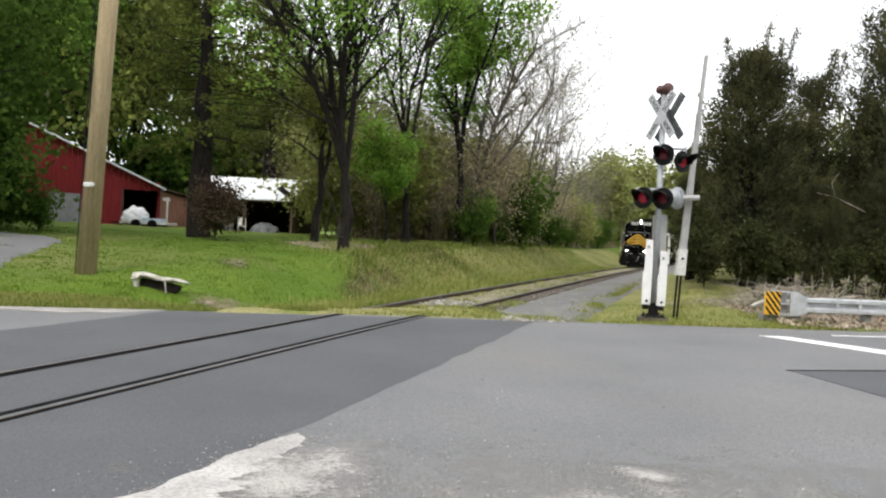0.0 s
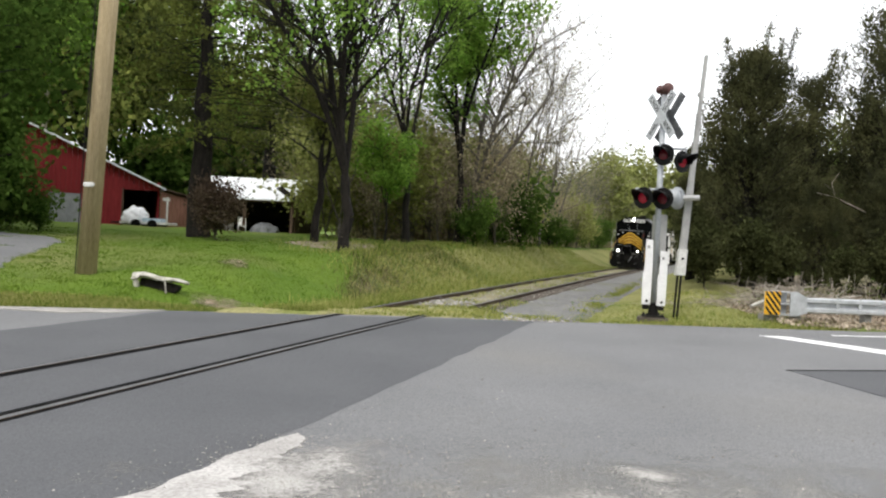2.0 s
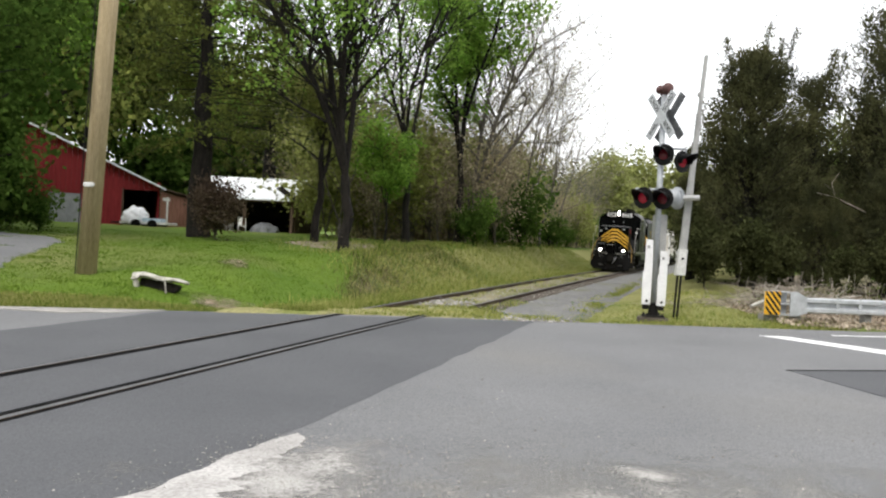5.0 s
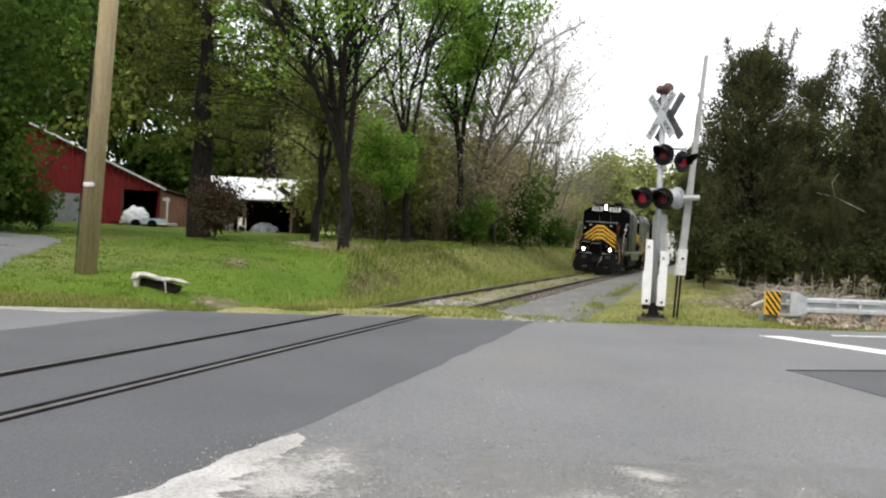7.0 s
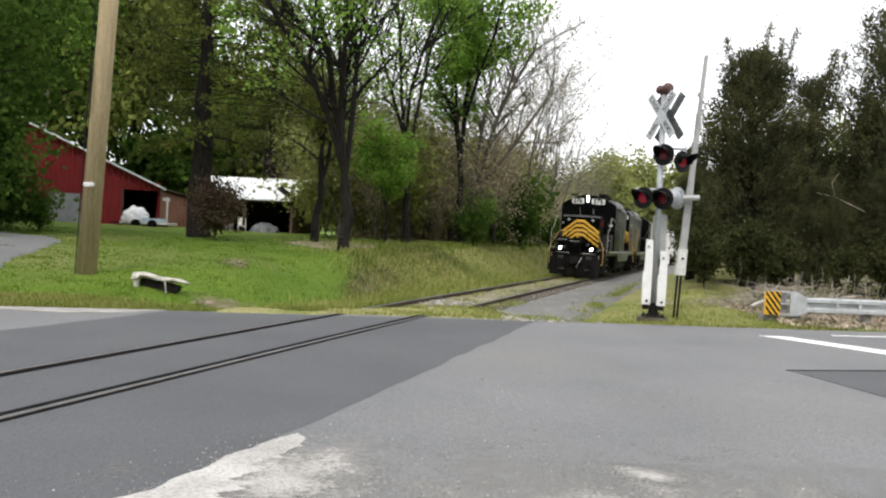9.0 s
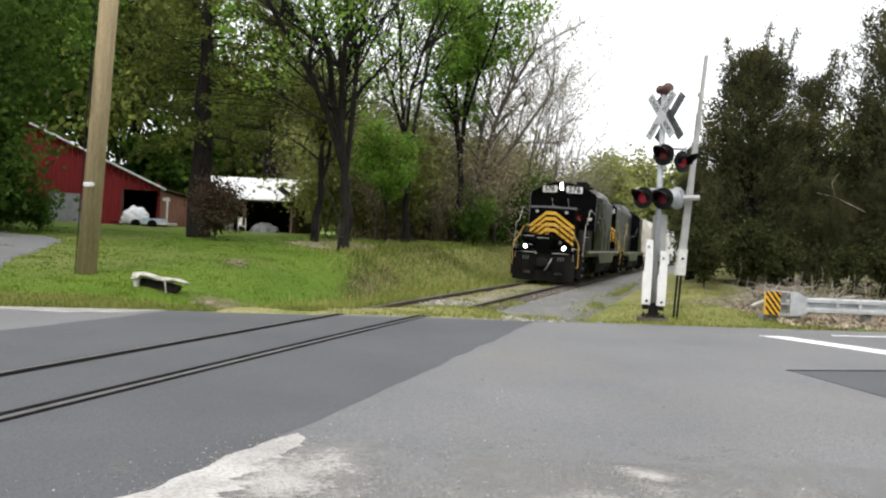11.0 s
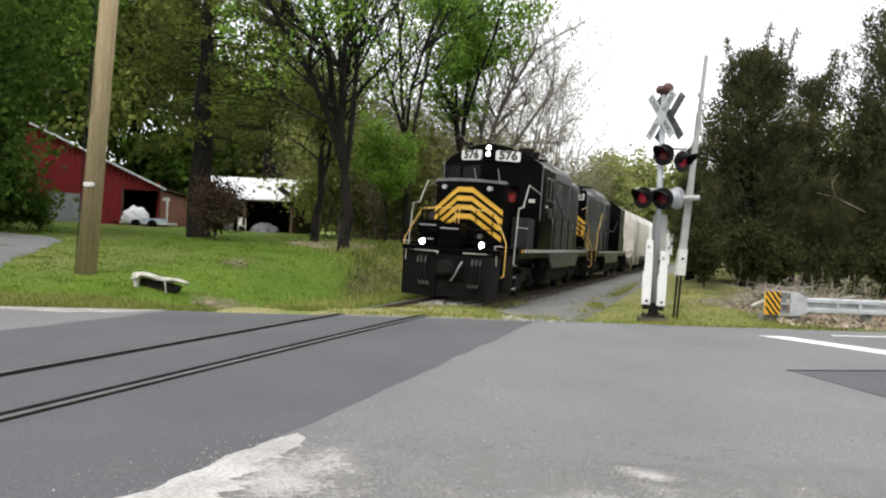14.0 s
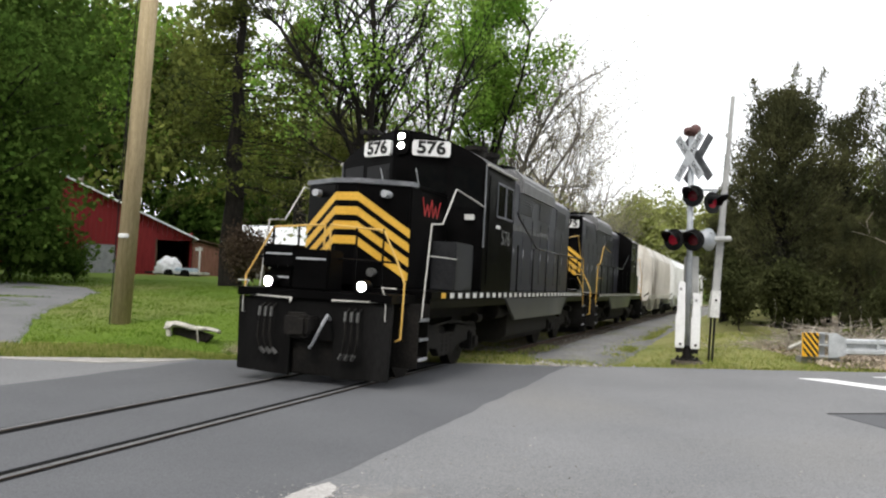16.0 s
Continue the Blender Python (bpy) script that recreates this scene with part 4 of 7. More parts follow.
        # doors along the hood
        for k in range(9):
            bm = bmesh.new()
            y0 = hy0 + 0.25 + k * 1.0
            xa, xb = sorted((sx * 0.895, sx * 0.915))
            box(bm, xa, xb, y0, y0 + 0.92, 1.62, 3.3, 0.006)
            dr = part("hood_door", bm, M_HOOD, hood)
            bm = bmesh.new()
            rod(bm, (sx * 0.925, y0 + 0.06, 2.3), (sx * 0.925, y0 + 0.06, 2.5), 0.014, seg=6)
            part("door_latch", bm, M_LIP, dr)
        for k in range(4):
            bm = bmesh.new()
            y0 = hy0 + 0.4 + k * 2.3
            for j in range(7):
                box(bm, sx * 0.895, sx * 0.925, y0, y0 + 1.5, 3.42 + j * 0.075, 3.455 + j * 0.075)
            part("louvre", bm, M_HOOD, hood)
        for k in range(11):
            part("faded_letter_bar", box(bmesh.new(), sx * 0.916, sx * 0.92, 7.6 + k * 0.42, 7.86 + k * 0.42, 2.94, 3.08), M_FADEINK, hood)
    for y0, y1, h, w in ((8.6, 12.6, 0.25, 0.98),):
        bm = bmesh.new()
        prism(bm, [(-w, 3.85), (-w, 4.25), (-w + 0.25, 4.25 + h), (w - 0.25, 4.25 + h), (w, 4.25), (w, 3.85)], "y", y0, y1, 0.06)
        part("brake_blister", bm, M_BLISTER, hood, "raised roof blister, greyed for its reflection")
    for y0 in (6.6, 7.6):
        bm = bmesh.new()
        rod(bm, (0.35, y0, 4.2), (0.35, y0, 4.6), 0.2, 0.22, seg=14)
        rod(bm, (0.35, y0, 4.6), (0.35, y0, 4.7), 0.27, 0.27, seg=14)
        part("exhaust_stack", bm, M_GRIME, hood, "sooty exhaust stack")
    for y0 in (9.4, 11.4, 13.2, 14.4):
        bm = bmesh.new()
        zb = 4.24 if y0 > 12.6 else 4.5
        rod(bm, (0, y0, zb), (0, y0, zb + 0.14), 0.55, 0.55, seg=22)
        part("roof_fan", bm, M_BLACK, hood, "round roof fan housing")
    bm = bmesh.new()
    for dx in (-0.14, 0, 0.14):
        rod(bm, (-0.75 + dx, 3.55, 4.42), (-0.75 + dx, 3.2, 4.42), 0.02, 0.055, seg=10)
    rod(bm, (-0.75, 3.5, 4.25), (-0.75, 3.5, 4.42), 0.03)
    part("horn", bm, M_GRIME, cab, "dark air horn")
    truck(loco, 3.0)
    truck(loco, 12.9)
    end_gear(loco, 0.0, -1, lamps)
    end_gear(loco, L, 1, False)
    return loco


LEAD = locomotive("576", Matrix(), "black diesel locomotive with yellow chevrons leading the train", True)
HELPER = locomotive("575", Matrix(), "second black diesel locomotive running long hood first", False)


def hopper(paint, label, length=15.2):
    car = thing("hopper_car", Matrix(), label, "freight car", "covered hopper cars")
    a, b = 0.9, length - 0.9
    bm = bmesh.new()
    sect = [(-1.1, 1.25), (-1.5, 1.6), (-1.55, 2.6), (-1.5, 3.6), (-1.2, 4.12), (-0.6, 4.32), (0.6, 4.32), (1.2, 4.12), (1.5, 3.6), (1.55, 2.6), (1.5, 1.6), (1.1, 1.25)]
    prism(bm, sect, "y", a + 0.5, b - 0.5, 0.03)
    body = part("body", bm, paint, car)
    for sx in (-1, 1):
        bm = bmesh.new()
        box(bm, sx * 1.42, sx * 1.58, a - 0.3, b + 0.3, 1.2, 1.42, 0.01)
        part("side_sill", bm, paint, car)
        for k in range(11):
            bm = bmesh.new()
            y0 = a + 0.7 + k * (b - a - 1.4) / 10
            prism(bm, [(sx * 1.5, 1.42), (sx * 1.6, 1.42), (sx * 1.61, 2.6), (sx * 1.56, 3.55), (sx * 1.48, 3.55)], "y", y0 - 0.04, y0 + 0.04)
            part("rib", bm, paint, body)
    for k in range(3):
        bm = bmesh.new()
        y0 = a + 1.2 + k * (b - a - 2.4) / 3
        y1 = y0 + (b - a - 2.4) / 3 - 0.2
        m = (y0 + y1) / 2
        prism(bm, [(y0, 1.28), (m - 0.3, 0.45), (m + 0.3, 0.45), (y1, 1.28)], "x", -1.1, 1.1, 0.02)
        part("outlet_bay", bm, paint, car)
    for k in range(6):
        bm = bmesh.new()
        y0 = a + 1.2 + k * (b - a - 2.4) / 5
        rod(bm, (0, y0, 4.3), (0, y0, 4.42), 0.4, 0.36, seg=16)
        part("roof_hatch", bm, paint, body)
    for y0, out in ((a, -1), (b, 1)):
        bm = bmesh.new()
        prism(bm, [(y0, 1.25), (y0 - out * 0.55, 1.25), (y0 - out * 0.55, 4.1), (y0 - out * 0.45, 4.1)] if out < 0 else [(y0 - 0.45, 4.1), (y0 - 0.55, 4.1), (y0 - 0.55, 1.25), (y0, 1.25)], "x", -1.1, 1.1, 0.01)
        part("slope_sheet", bm, paint, car)
        bm = bmesh.new()
        box(bm, -1.5, 1.5, y0 + out * 0.02, y0 + out * 0.35, 1.1, 1.3, 0.01)
        part("end_sill", bm, paint, car)
        bm = bmesh.new()
        for x in (1.3, 0.85):
            rod(bm, (x, y0 + out * 0.3, 1.1), (x, y0 + out * 0.3, 4.2), 0.02)
        for k in range(8):
            rod(bm, (0.85, y0 + out * 0.3, 1.3 + k * 0.38), (1.3, y0 + out * 0.3, 1.3 + k * 0.38), 0.014)
        part("ladder", bm, paint, car)
        coupler(car, y0 + out * 0.3, out)
    bm = bmesh.new()
    box(bm, -0.3, 0.3, 0.5, length - 0.5, 0.95, 1.2, 0.02)
    part("centre_sill", bm, M_GRIME, car)
    truck(car, 2.5, 1.78, 0.42, False)
    truck(car, length - 2.5, 1.78, 0.42, False)
    return car


HOPPERS = [hopper(M_HOPPER, "weathered grey covered hopper car behind the locomotives"), hopper(M_HOPW, "white covered hopper car in the train"), hopper(M_HOPW, "white covered hopper car at the tail of the train")]


def front_s(t):
    """Where the leading pilot stands along the track."""
    return ((0.00176169 * t - 0.08247294) * t - 3.09616022) * t + 74.2714913


def stand(s, length, turned=False):
    """The pose of a vehicle whose leading end is at s, on the curve."""
    c = s + length / 2
    lat = OFFSET + 0.5 * BEND * c * c
    mid = Vector((SIN * c + COS * lat, COS * c - SIN * lat, GRADE * (c - 12)))
    m = Matrix.Translation(mid) @ pose(0, 0, 0, 0, CANT, -(THETA + math.degrees(BEND * c)))
    if turned:
        m = m @ pose(0, 0, 0, 0, 0, 180)
    return m @ Matrix.Translation((0, -length / 2, 0))


def motions():
    times = [k * 0.5 for k in range(33)]
    order = [(LEAD, 16.05, 0.0, False), (HELPER, 16.05, 17.12, True)] + [(h, 15.2, 34.3 + 15.7 * k, False) for k, h in enumerate(HOPPERS)]
    for car, length, behind, turned in order:
        walk(car, [(t, stand(front_s(t) + behind, length, turned)) for t in times])
    for ws, y, r in WHEELS:
        way = -1 if ws.parent == HELPER else 1
        walk(ws, [(k * 0.125, Matrix.Translation((0, y, r)) @ Matrix.Rotation(way * (front_s(0) - front_s(k * 0.125)) / r, 4, "X")) for k in range(129)])

# ---- the crossing ----


def signal_lamp(parent, x, y, z, turn, lit, side=1):
    """A round lamp with a black backing disc, a visor and a red lens; it faces -Y, turned by so many degrees."""
    m = pose(x, y, z, 0, 0, turn)
    bm = bmesh.new()
    rod(bm, (0, 0.0, 0), (0, 0.02, 0), 0.24, seg=28)
    rod(bm, (0, 0.02, 0), (0, 0.16, 0), 0.12, 0.08, seg=16)
    disc = part("signal_lamp", bm, M_HOOD_LAMP, parent, "round black signal lamp with a visor")
    disc.matrix_local = m
    bm = bmesh.new()
    rings = []
    for y0, r in ((0.0, 0.15), (-0.42, 0.16)):
        rings.append([(r * math.cos(radians(a)), y0 * (0.35 + 0.65 * max(0, math.sin(radians(a)))), r * math.sin(radians(a))) for a in range(-20, 201, 20)])
    a = [bm.verts.new(p) for p in rings[0]]
    b = [bm.verts.new(p) for p in rings[1]]
    for i in range(len(a) - 1):
        bm.faces.new((a[i], a[i + 1], b[i + 1], b[i]))
    bmesh.ops.solidify(bm, geom=bm.faces[:], thickness=0.006)
    part("visor", bm, M_HOOD_LAMP, disc)
    bm = bmesh.new()
    bmesh.ops.create_uvsphere(bm, u_segments=20, v_segments=8, radius=0.12, matrix=Matrix.Diagonal((1, 0.25, 1, 1)))
    part("lens", bm, M_LENS_ON if lit else M_LENS, disc, "red glass lens", True)


def crossbuck(parent, y, turn, front, dx=0.0):
    for a, words in ((52, "RAILROAD"), (-52, "CROSSING")):
        bm = bmesh.new()
        box(bm, -0.6, 0.6, -0.008, 0.008, -0.1, 0.1, 0.002)
        bl = part("blade", bm, M_BUCK if front else M_BUCKBACK, parent, "pale reflective crossbuck blade with black letters" if front else "bare grey back of a crossbuck blade")
        bl.matrix_local = pose(dx, y - (0.02 if a < 0 else 0), 4.52, 0, 0, turn) @ pose(0, 0, 0, 0, -a, 0)
        if front:
            for word, off in ((words[:4], -0.34), (words[4:], 0.34)):
                ob = part("lettering", letters(word, 0.155, 0.002), M_INK, bl)
                ob.matrix_local = pose(off, -0.011, 0)


def crossing_signal():
    sg = thing("crossing_signal", pose(4.72, 17.83, -0.02), "silver railway crossing signal mast with red lamps and crossbuck", "crossing signal")
    bm = bmesh.new()
    rod(bm, (0, 0, 0.1), (0, 0, 5.0), 0.065, seg=16)
    part("mast", bm, M_GALV, sg, "silver round mast", True)
    bm = bmesh.new()
    box(bm, -0.3, 0.3, -0.25, 0.25, -0.1, 0.08, 0.02)
    part("footing", bm, M_TIE, sg, "dark stained footing")
    bm = bmesh.new()
    box(bm, -0.22, 0.22, -0.2, 0.2, 0.081, 0.12, 0.01)
    rod(bm, (0, 0, 0.12), (0, 0, 0.4), 0.12, 0.08, seg=14)
    for x in (-0.17, 0.17):
        for y in (-0.15, 0.15):
            rod(bm, (x, y, 0.12), (x, y, 0.17), 0.025, seg=6)
    part("base_casting", bm, M_GRIME, sg, "dark cast base with bolts")
    # two white counterweight arms beside the mast
    for x, z0, z1, kink in ((-0.2, 0.36, 1.8, 1.12), (0.13, 0.34, 1.56, 1.05)):
        bm = bmesh.new()
        prism(bm, [(x - 0.1, z0), (x + 0.09, z0), (x + 0.1, kink), (x + 0.09, z1 - 0.02), (x - 0.06, z1), (x - 0.07, kink), (x - 0.1, kink - 0.08)], "y", -0.16, -0.1, 0.008)
        arm = part("counterweight_arm", bm, M_WHITE, sg, "white painted steel counterweight arm")
        bm = bmesh.new()
        rod(bm, (x, -0.17, z0 + 0.08), (x, 0.0, z0 + 0.08), 0.03, seg=8)
        box(bm, x - 0.07, x + 0.06, -0.17, -0.05, z0 - 0.1, z0, 0.01)
        part("foot_bracket", bm, M_GRIME, arm)
        bm = bmesh.new()
        box(bm, x - 0.03, x + 0.02, -0.17, -0.158, z1 - 0.2, z1 - 0.14)
        part("slot", bm, M_GREYINK, arm)
    bm = bmesh.new()
    box(bm, 0.0, 0.24, 0.08, 0.45, 1.42, 2.36, 0.02)
    rod(bm, (0, 0.0, 1.75), (0.1, 0.2, 1.75), 0.04, seg=8)
    part("gate_mechanism", bm, M_ALU, sg, "grey gate mechanism case")
    # cross arms carrying the lamps
    for z, x0, x1 in ((3.83, -0.05, 0.55), (2.9, -0.5, 0.5)):
        bm = bmesh.new()
        pipe(bm, [(x0, 0.05, z - 0.2), (x0, 0.05, z), (x1, 0.05, z), (x1, 0.05, z - 0.2)], 0.028)
        rod(bm, (0, 0, z - 0.06), (0, 0, z + 0.06), 0.085, seg=14)
        part("cross_arm", bm, M_GALV, sg)
    signal_lamp(sg, 0.02, -0.12, 3.67, -38, False)
    signal_lamp(sg, 0.44, -0.14, 3.53, 30, True)
    signal_lamp(sg, -0.38, -0.12, 2.7, -44, True)
    signal_lamp(sg, 0.04, -0.16, 2.7, -36, False)
    bm = bmesh.new()
    m = pose(0.43, 0.1, 2.74, 0, 0, 35)
    rod(bm, m @ Vector((0, -0.02, 0)), m @ Vector((0, 0.0, 0)), 0.25, seg=24)
    bmesh.ops.create_uvsphere(bm, u_segments=20, v_segments=10, radius=0.2, matrix=m @ Matrix.Diagonal((1, 0.5, 1, 1)))
    back = part("lamp_back", bm, M_GALV, sg, "silver back of a lamp facing away", True)
    bm = bmesh.new()
    rod(bm, (0.5, 0.15, 2.75), (0.95, 0.2, 2.78), 0.06, seg=12)
    part("lamp_bracket", bm, M_ALU, back)
    crossbuck(sg, -0.1, -61, True, -0.08)
    crossbuck(sg, 0.06, -61, False, 0.16)
    bm = bmesh.new()
    bmesh.ops.create_uvsphere(bm, u_segments=18, v_segments=10, radius=0.125, matrix=Matrix.Translation((0.05, -0.1, 5.13)) @ Matrix.Diagonal((1, 0.55, 1, 1)))
    rod(bm, (0.0, 0.02, 5.0), (0.0, 0.02, 5.2), 0.09, seg=12)
    box(bm, -0.16, 0.02, -0.05, 0.14, 5.03, 5.2, 0.03)
    part("bell", bm, M_BELL, sg, "reddish brown warning bell", True)


crossing_signal()


def crossing_gate():
    gt = thing("crossing_gate", pose(5.38, 18.2, 0.0), "raised grey aluminium crossing gate arm beside the signal", "crossing gate")
    bm = bmesh.new()
    a, b = Vector((0.03, 0, 1.5)), Vector((0.34, 0, 5.99))
    for (p, q, r) in ((0, 0.34, 0.085), (0.34, 0.68, 0.065), (0.68, 1, 0.045)):
        c, d = a.lerp(b, p), a.lerp(b, q)
        prism(bm, [(c.x - r, c.z), (c.x + r, c.z), (d.x + r * 0.85, d.z), (d.x - r * 0.85, d.z)], "y", -0.04, 0.04, 0.008)
    arm = part("gate_arm", bm, M_ALU, gt, "grey tapering gate arm")
    for k in (0.3, 0.55, 0.8):
        c = a.lerp(b, k)
        part("arm_lamp", box(bmesh.new(), c.x - 0.09, c.x - 0.04, -0.03, 0.03, c.z - 0.05, c.z + 0.05, 0.01), M_ALU, arm)
    bm = bmesh.new()
    prism(bm, [(-0.12, 1.0), (0.1, 1.0), (0.13, 1.6), (-0.06, 1.6)], "y", -0.09, 0.06, 0.01)
    fork = part("arm_adapter", bm, M_SOIL, gt, "pale steel arm adapter")
    part("pivot_bolt", rod(bmesh.new(), (0.02, -0.1, 1.38), (0.02, -0.08, 1.38), 0.03, seg=8), M_GRIME, fork)
    for x in (-0.05, 0.03):
        part("tail_rod", rod(bmesh.new(), (x, 0, 1.02), (x - 0.04, 0.02, 0.0), 0.025, seg=8), M_GRIME, gt, "dark steel rod")


crossing_gate()


def guardrail():
    gr = thing("guardrail", Matrix(), "galvanized steel guardrail with a striped end marker", "guardrail")
    d = Vector((0.978, 0.208, 0))
    o = Vector((7.85, 18.55, 0))
    prof = [(0, 0.25), (0.09, 0.28), (0.09, 0.35), (0.0, 0.4), (0.0, 0.47), (0.09, 0.51), (0.09, 0.58), (0, 0.61)]
    n = Vector((d.y, -d.x, 0))
    for k in range(6):
        verts, faces = [], []
        a, b = 0.55 + k * 3.8, 0.55 + (k + 1) * 3.8 + 0.1
        off = 0.004 * (k % 2)
        for u in (a, b):
            for q, z in prof:
                for th in (0, 0.006):
                    p = o + d * u + n * (q + off + th)
                    verts.append((p.x, p.y, z))
        w = len(prof) * 2
        for i in range(len(prof) - 1):
            for th in (0, 1):
                faces.append((2 * i + th, 2 * i + 2 + th, w + 2 * i + 2 + th, w + 2 * i + th))
            faces.append((2 * i, 2 * i + 1, 2 * i + 3, 2 * i + 2))
        raw("rail_beam", verts, faces, M_GUARD, gr, "galvanized corrugated rail beam")
    for k in range(12):
        p = o + d * (0.45 + k * 1.9) - n * 0.1
        bm = bmesh.new()
        box(bm, -0.09, 0.09, -0.1, 0.1, -0.2, 0.62, 0.008)
        ob = part("post", bm, M_GREYPOST, gr, "grey weathered guardrail post")
        ob.matrix_local = Matrix.Translation((p.x, p.y, 0)) @ Matrix.Rotation(math.atan2(d.y, d.x), 4, "Z")
    for u in (1.45, 2.05):
        p = o + d * u + n * 0.06
        bm = bmesh.new()
        box(bm, -0.04, 0.04, -0.015, 0.01, 0.25, 0.62, 0.004)
        part("splice_plate", bm, M_GUARD, gr).matrix_local = Matrix.Translation(p) @ Matrix.Rotation(math.atan2(d.y, d.x), 4, "Z")
    # flared end box with the marker
    m = Matrix.Translation((7.37, 18.5, 0)) @ Matrix.Rotation(radians(12), 4, "Z")
    bm = bmesh.new()
    for z in (0.2, 0.45, 0.72):
        box(bm, 0.1, 0.7, -0.128, 0.06, z - 0.014, z + 0.014, 0.004)
    box(bm, 0.12, 0.7, 0.06, 0.075, 0.2, 0.72)
    box(bm, 0.36, 0.375, -0.12, 0.06, 0.2, 0.72)
    prism(bm, [(0.66, 0.18), (0.66, 0.735), (0.84, 0.735), (1.1, 0.61), (1.1, 0.25), (0.84, 0.18)], "y", -0.14, -0.12)
    bx = part("impact_head", bm, M_GUARD, gr, "galvanized box-shaped rail end")
    bx.matrix_local = m
    bm = bmesh.new()
    box(bm, 0.06, 0.36, 0.0, 0.2, -0.2, 0.19, 0.01)
    part("head_post", bm, M_GREYPOST, bx)
    bm = bmesh.new()
    box(bm, -0.005, 0.4, -0.16, -0.13, 0.2, 0.735, 0.006)
    mk = part("marker_plate", bm, M_ORANGE, bx, "yellow and black striped marker plate")
    for k in range(-2, 4):
        x = 0.22 + k * 0.14
        quad = []
        for px, pz in ((x - 0.27, 0.735), (x - 0.2, 0.735), (x + 0.27, 0.2), (x + 0.2, 0.2)):
            quad.append((px, pz))
        lo, hi = 0.012, 0.385
        poly = quad
        for bound, keep in ((lo, 1), (hi, -1)):
            outp = []
            for i in range(len(poly)):
                (x0, z0), (x1, z1) = poly[i], poly[(i + 1) % len(poly)]
                a_in, b_in = (x0 - bound) * keep >= 0, (x1 - bound) * keep >= 0
                if a_in:
                    outp.append((x0, z0))
                if a_in != b_in:
                    f = (bound - x0) / (x1 - x0)
                    outp.append((bound, z0 + f * (z1 - z0)))
            poly = outp
            if len(poly) < 3:
                break
        if len(poly) > 2:
            part("black_stripe", prism(bmesh.new(), poly, "y", -0.166, -0.161), M_INK, mk)


M_GREYPOST = mat("grey_post", (0.2, 0.2, 0.19), (0.29, 0.28, 0.27), 0.9, scale=5, fine=30, bump=0.3)
guardrail()

# ---- the yard ----


def utility_pole():
    pl = thing("utility_pole", pose(-7.52, 17.0, 0.3), "brown wooden utility pole standing in the grass", "utility pole")
    part("shaft", rod(bmesh.new(), (0, 0, -0.2), (0.42, 0, 10.3), 0.2, 0.175, seg=24), M_WOODPOLE, pl, "", True)
    bm = bmesh.new()
    box(bm, -0.02, 0.2, -0.27, -0.2, 1.98, 2.08, 0.02)
    part("tag_plate", bm, M_SOIL, pl, "small pale metal tag")
    part("ground_wire", pipe(bmesh.new(), [(-0.14, -0.2, 0), (-0.06, -0.19, 3), (0.05, -0.18, 6), (0.2, -0.17, 9)], 0.012, 5), M_GRIME, pl)
    part("pole_split", box(bmesh.new(), 0.02, 0.035, -0.225, -0.2, 3.6, 4.6), M_BARK, pl, "dark crack in the wood")


utility_pole()


def old_log():
    """A weathered half log: a pale slab over a dark block, on stubs of root."""
    lg = thing("fallen_log", pose(-5.74, 16.5, ground_z(-5.74, 16.5) - 0.03, 0, 0, -6), "bleached half-rotten log lying in the grass", "log")
    bm = bmesh.new()
    rows, n, w = [], 24, 12
    for i in range(n):
        u = i / (n - 1)
        wide, thick = 0.19 - 0.09 * u + 0.02 * math.sin(u * 11), 0.062 - 0.03 * u
        row = []
        for k in range(w):
            a = 2 * math.pi * k / w
            q = 1 + 0.3 * noise.noise((u * 6, math.cos(a) * 1.5, math.sin(a) * 1.5))
            row.append(bm.verts.new((-0.57 + 1.14 * u + 0.03 * noise.noise((k, u, 2)), wide * q * math.cos(a), 0.31 - 0.12 * u * u + 0.02 * math.sin(u * 9) + thick * q * math.sin(a) - (0.06 if math.cos(a) < -0.6 and u < 0.15 else 0))))
        rows.append(row)
    for i in range(n - 1):
        for k in range(w):
            bm.faces.new((rows[i][k], rows[i][(k + 1) % w], rows[i + 1][(k + 1) % w], rows[i + 1][k]))
    bm.faces.new(rows[0][::-1])
    bm.faces.new(rows[-1])
    part("wood", bm, M_LOG, lg, "", True)
    for x, r in ((-0.5, 0.055), (0.12, 0.018)):
        part("root_stub", rod(bmesh.new(), (x + 0.05, -0.13, -0.02), (x, -0.12, 0.3 - 0.05 * max(x, 0)), r, seg=8), M_LOG, lg)
    # near-black block puts the shade of the hollow below the slab into colour
    part("hollow_dark", prism(bmesh.new(), [(-0.46, -0.02), (0.3, -0.02), (0.42, 0.12), (0.1, 0.21), (-0.46, 0.26)], "y", -0.02, 0.13, 0.02), M_BARK, lg, "dark block for the shaded hollow under the slab")


M_LOG = mat("bleached_wood", (0.3, 0.29, 0.25), (0.5, 0.48, 0.43), 0.9, scale=4, fine=25, bump=0.5, spot=(0.12, 0.1, 0.08))
old_log()


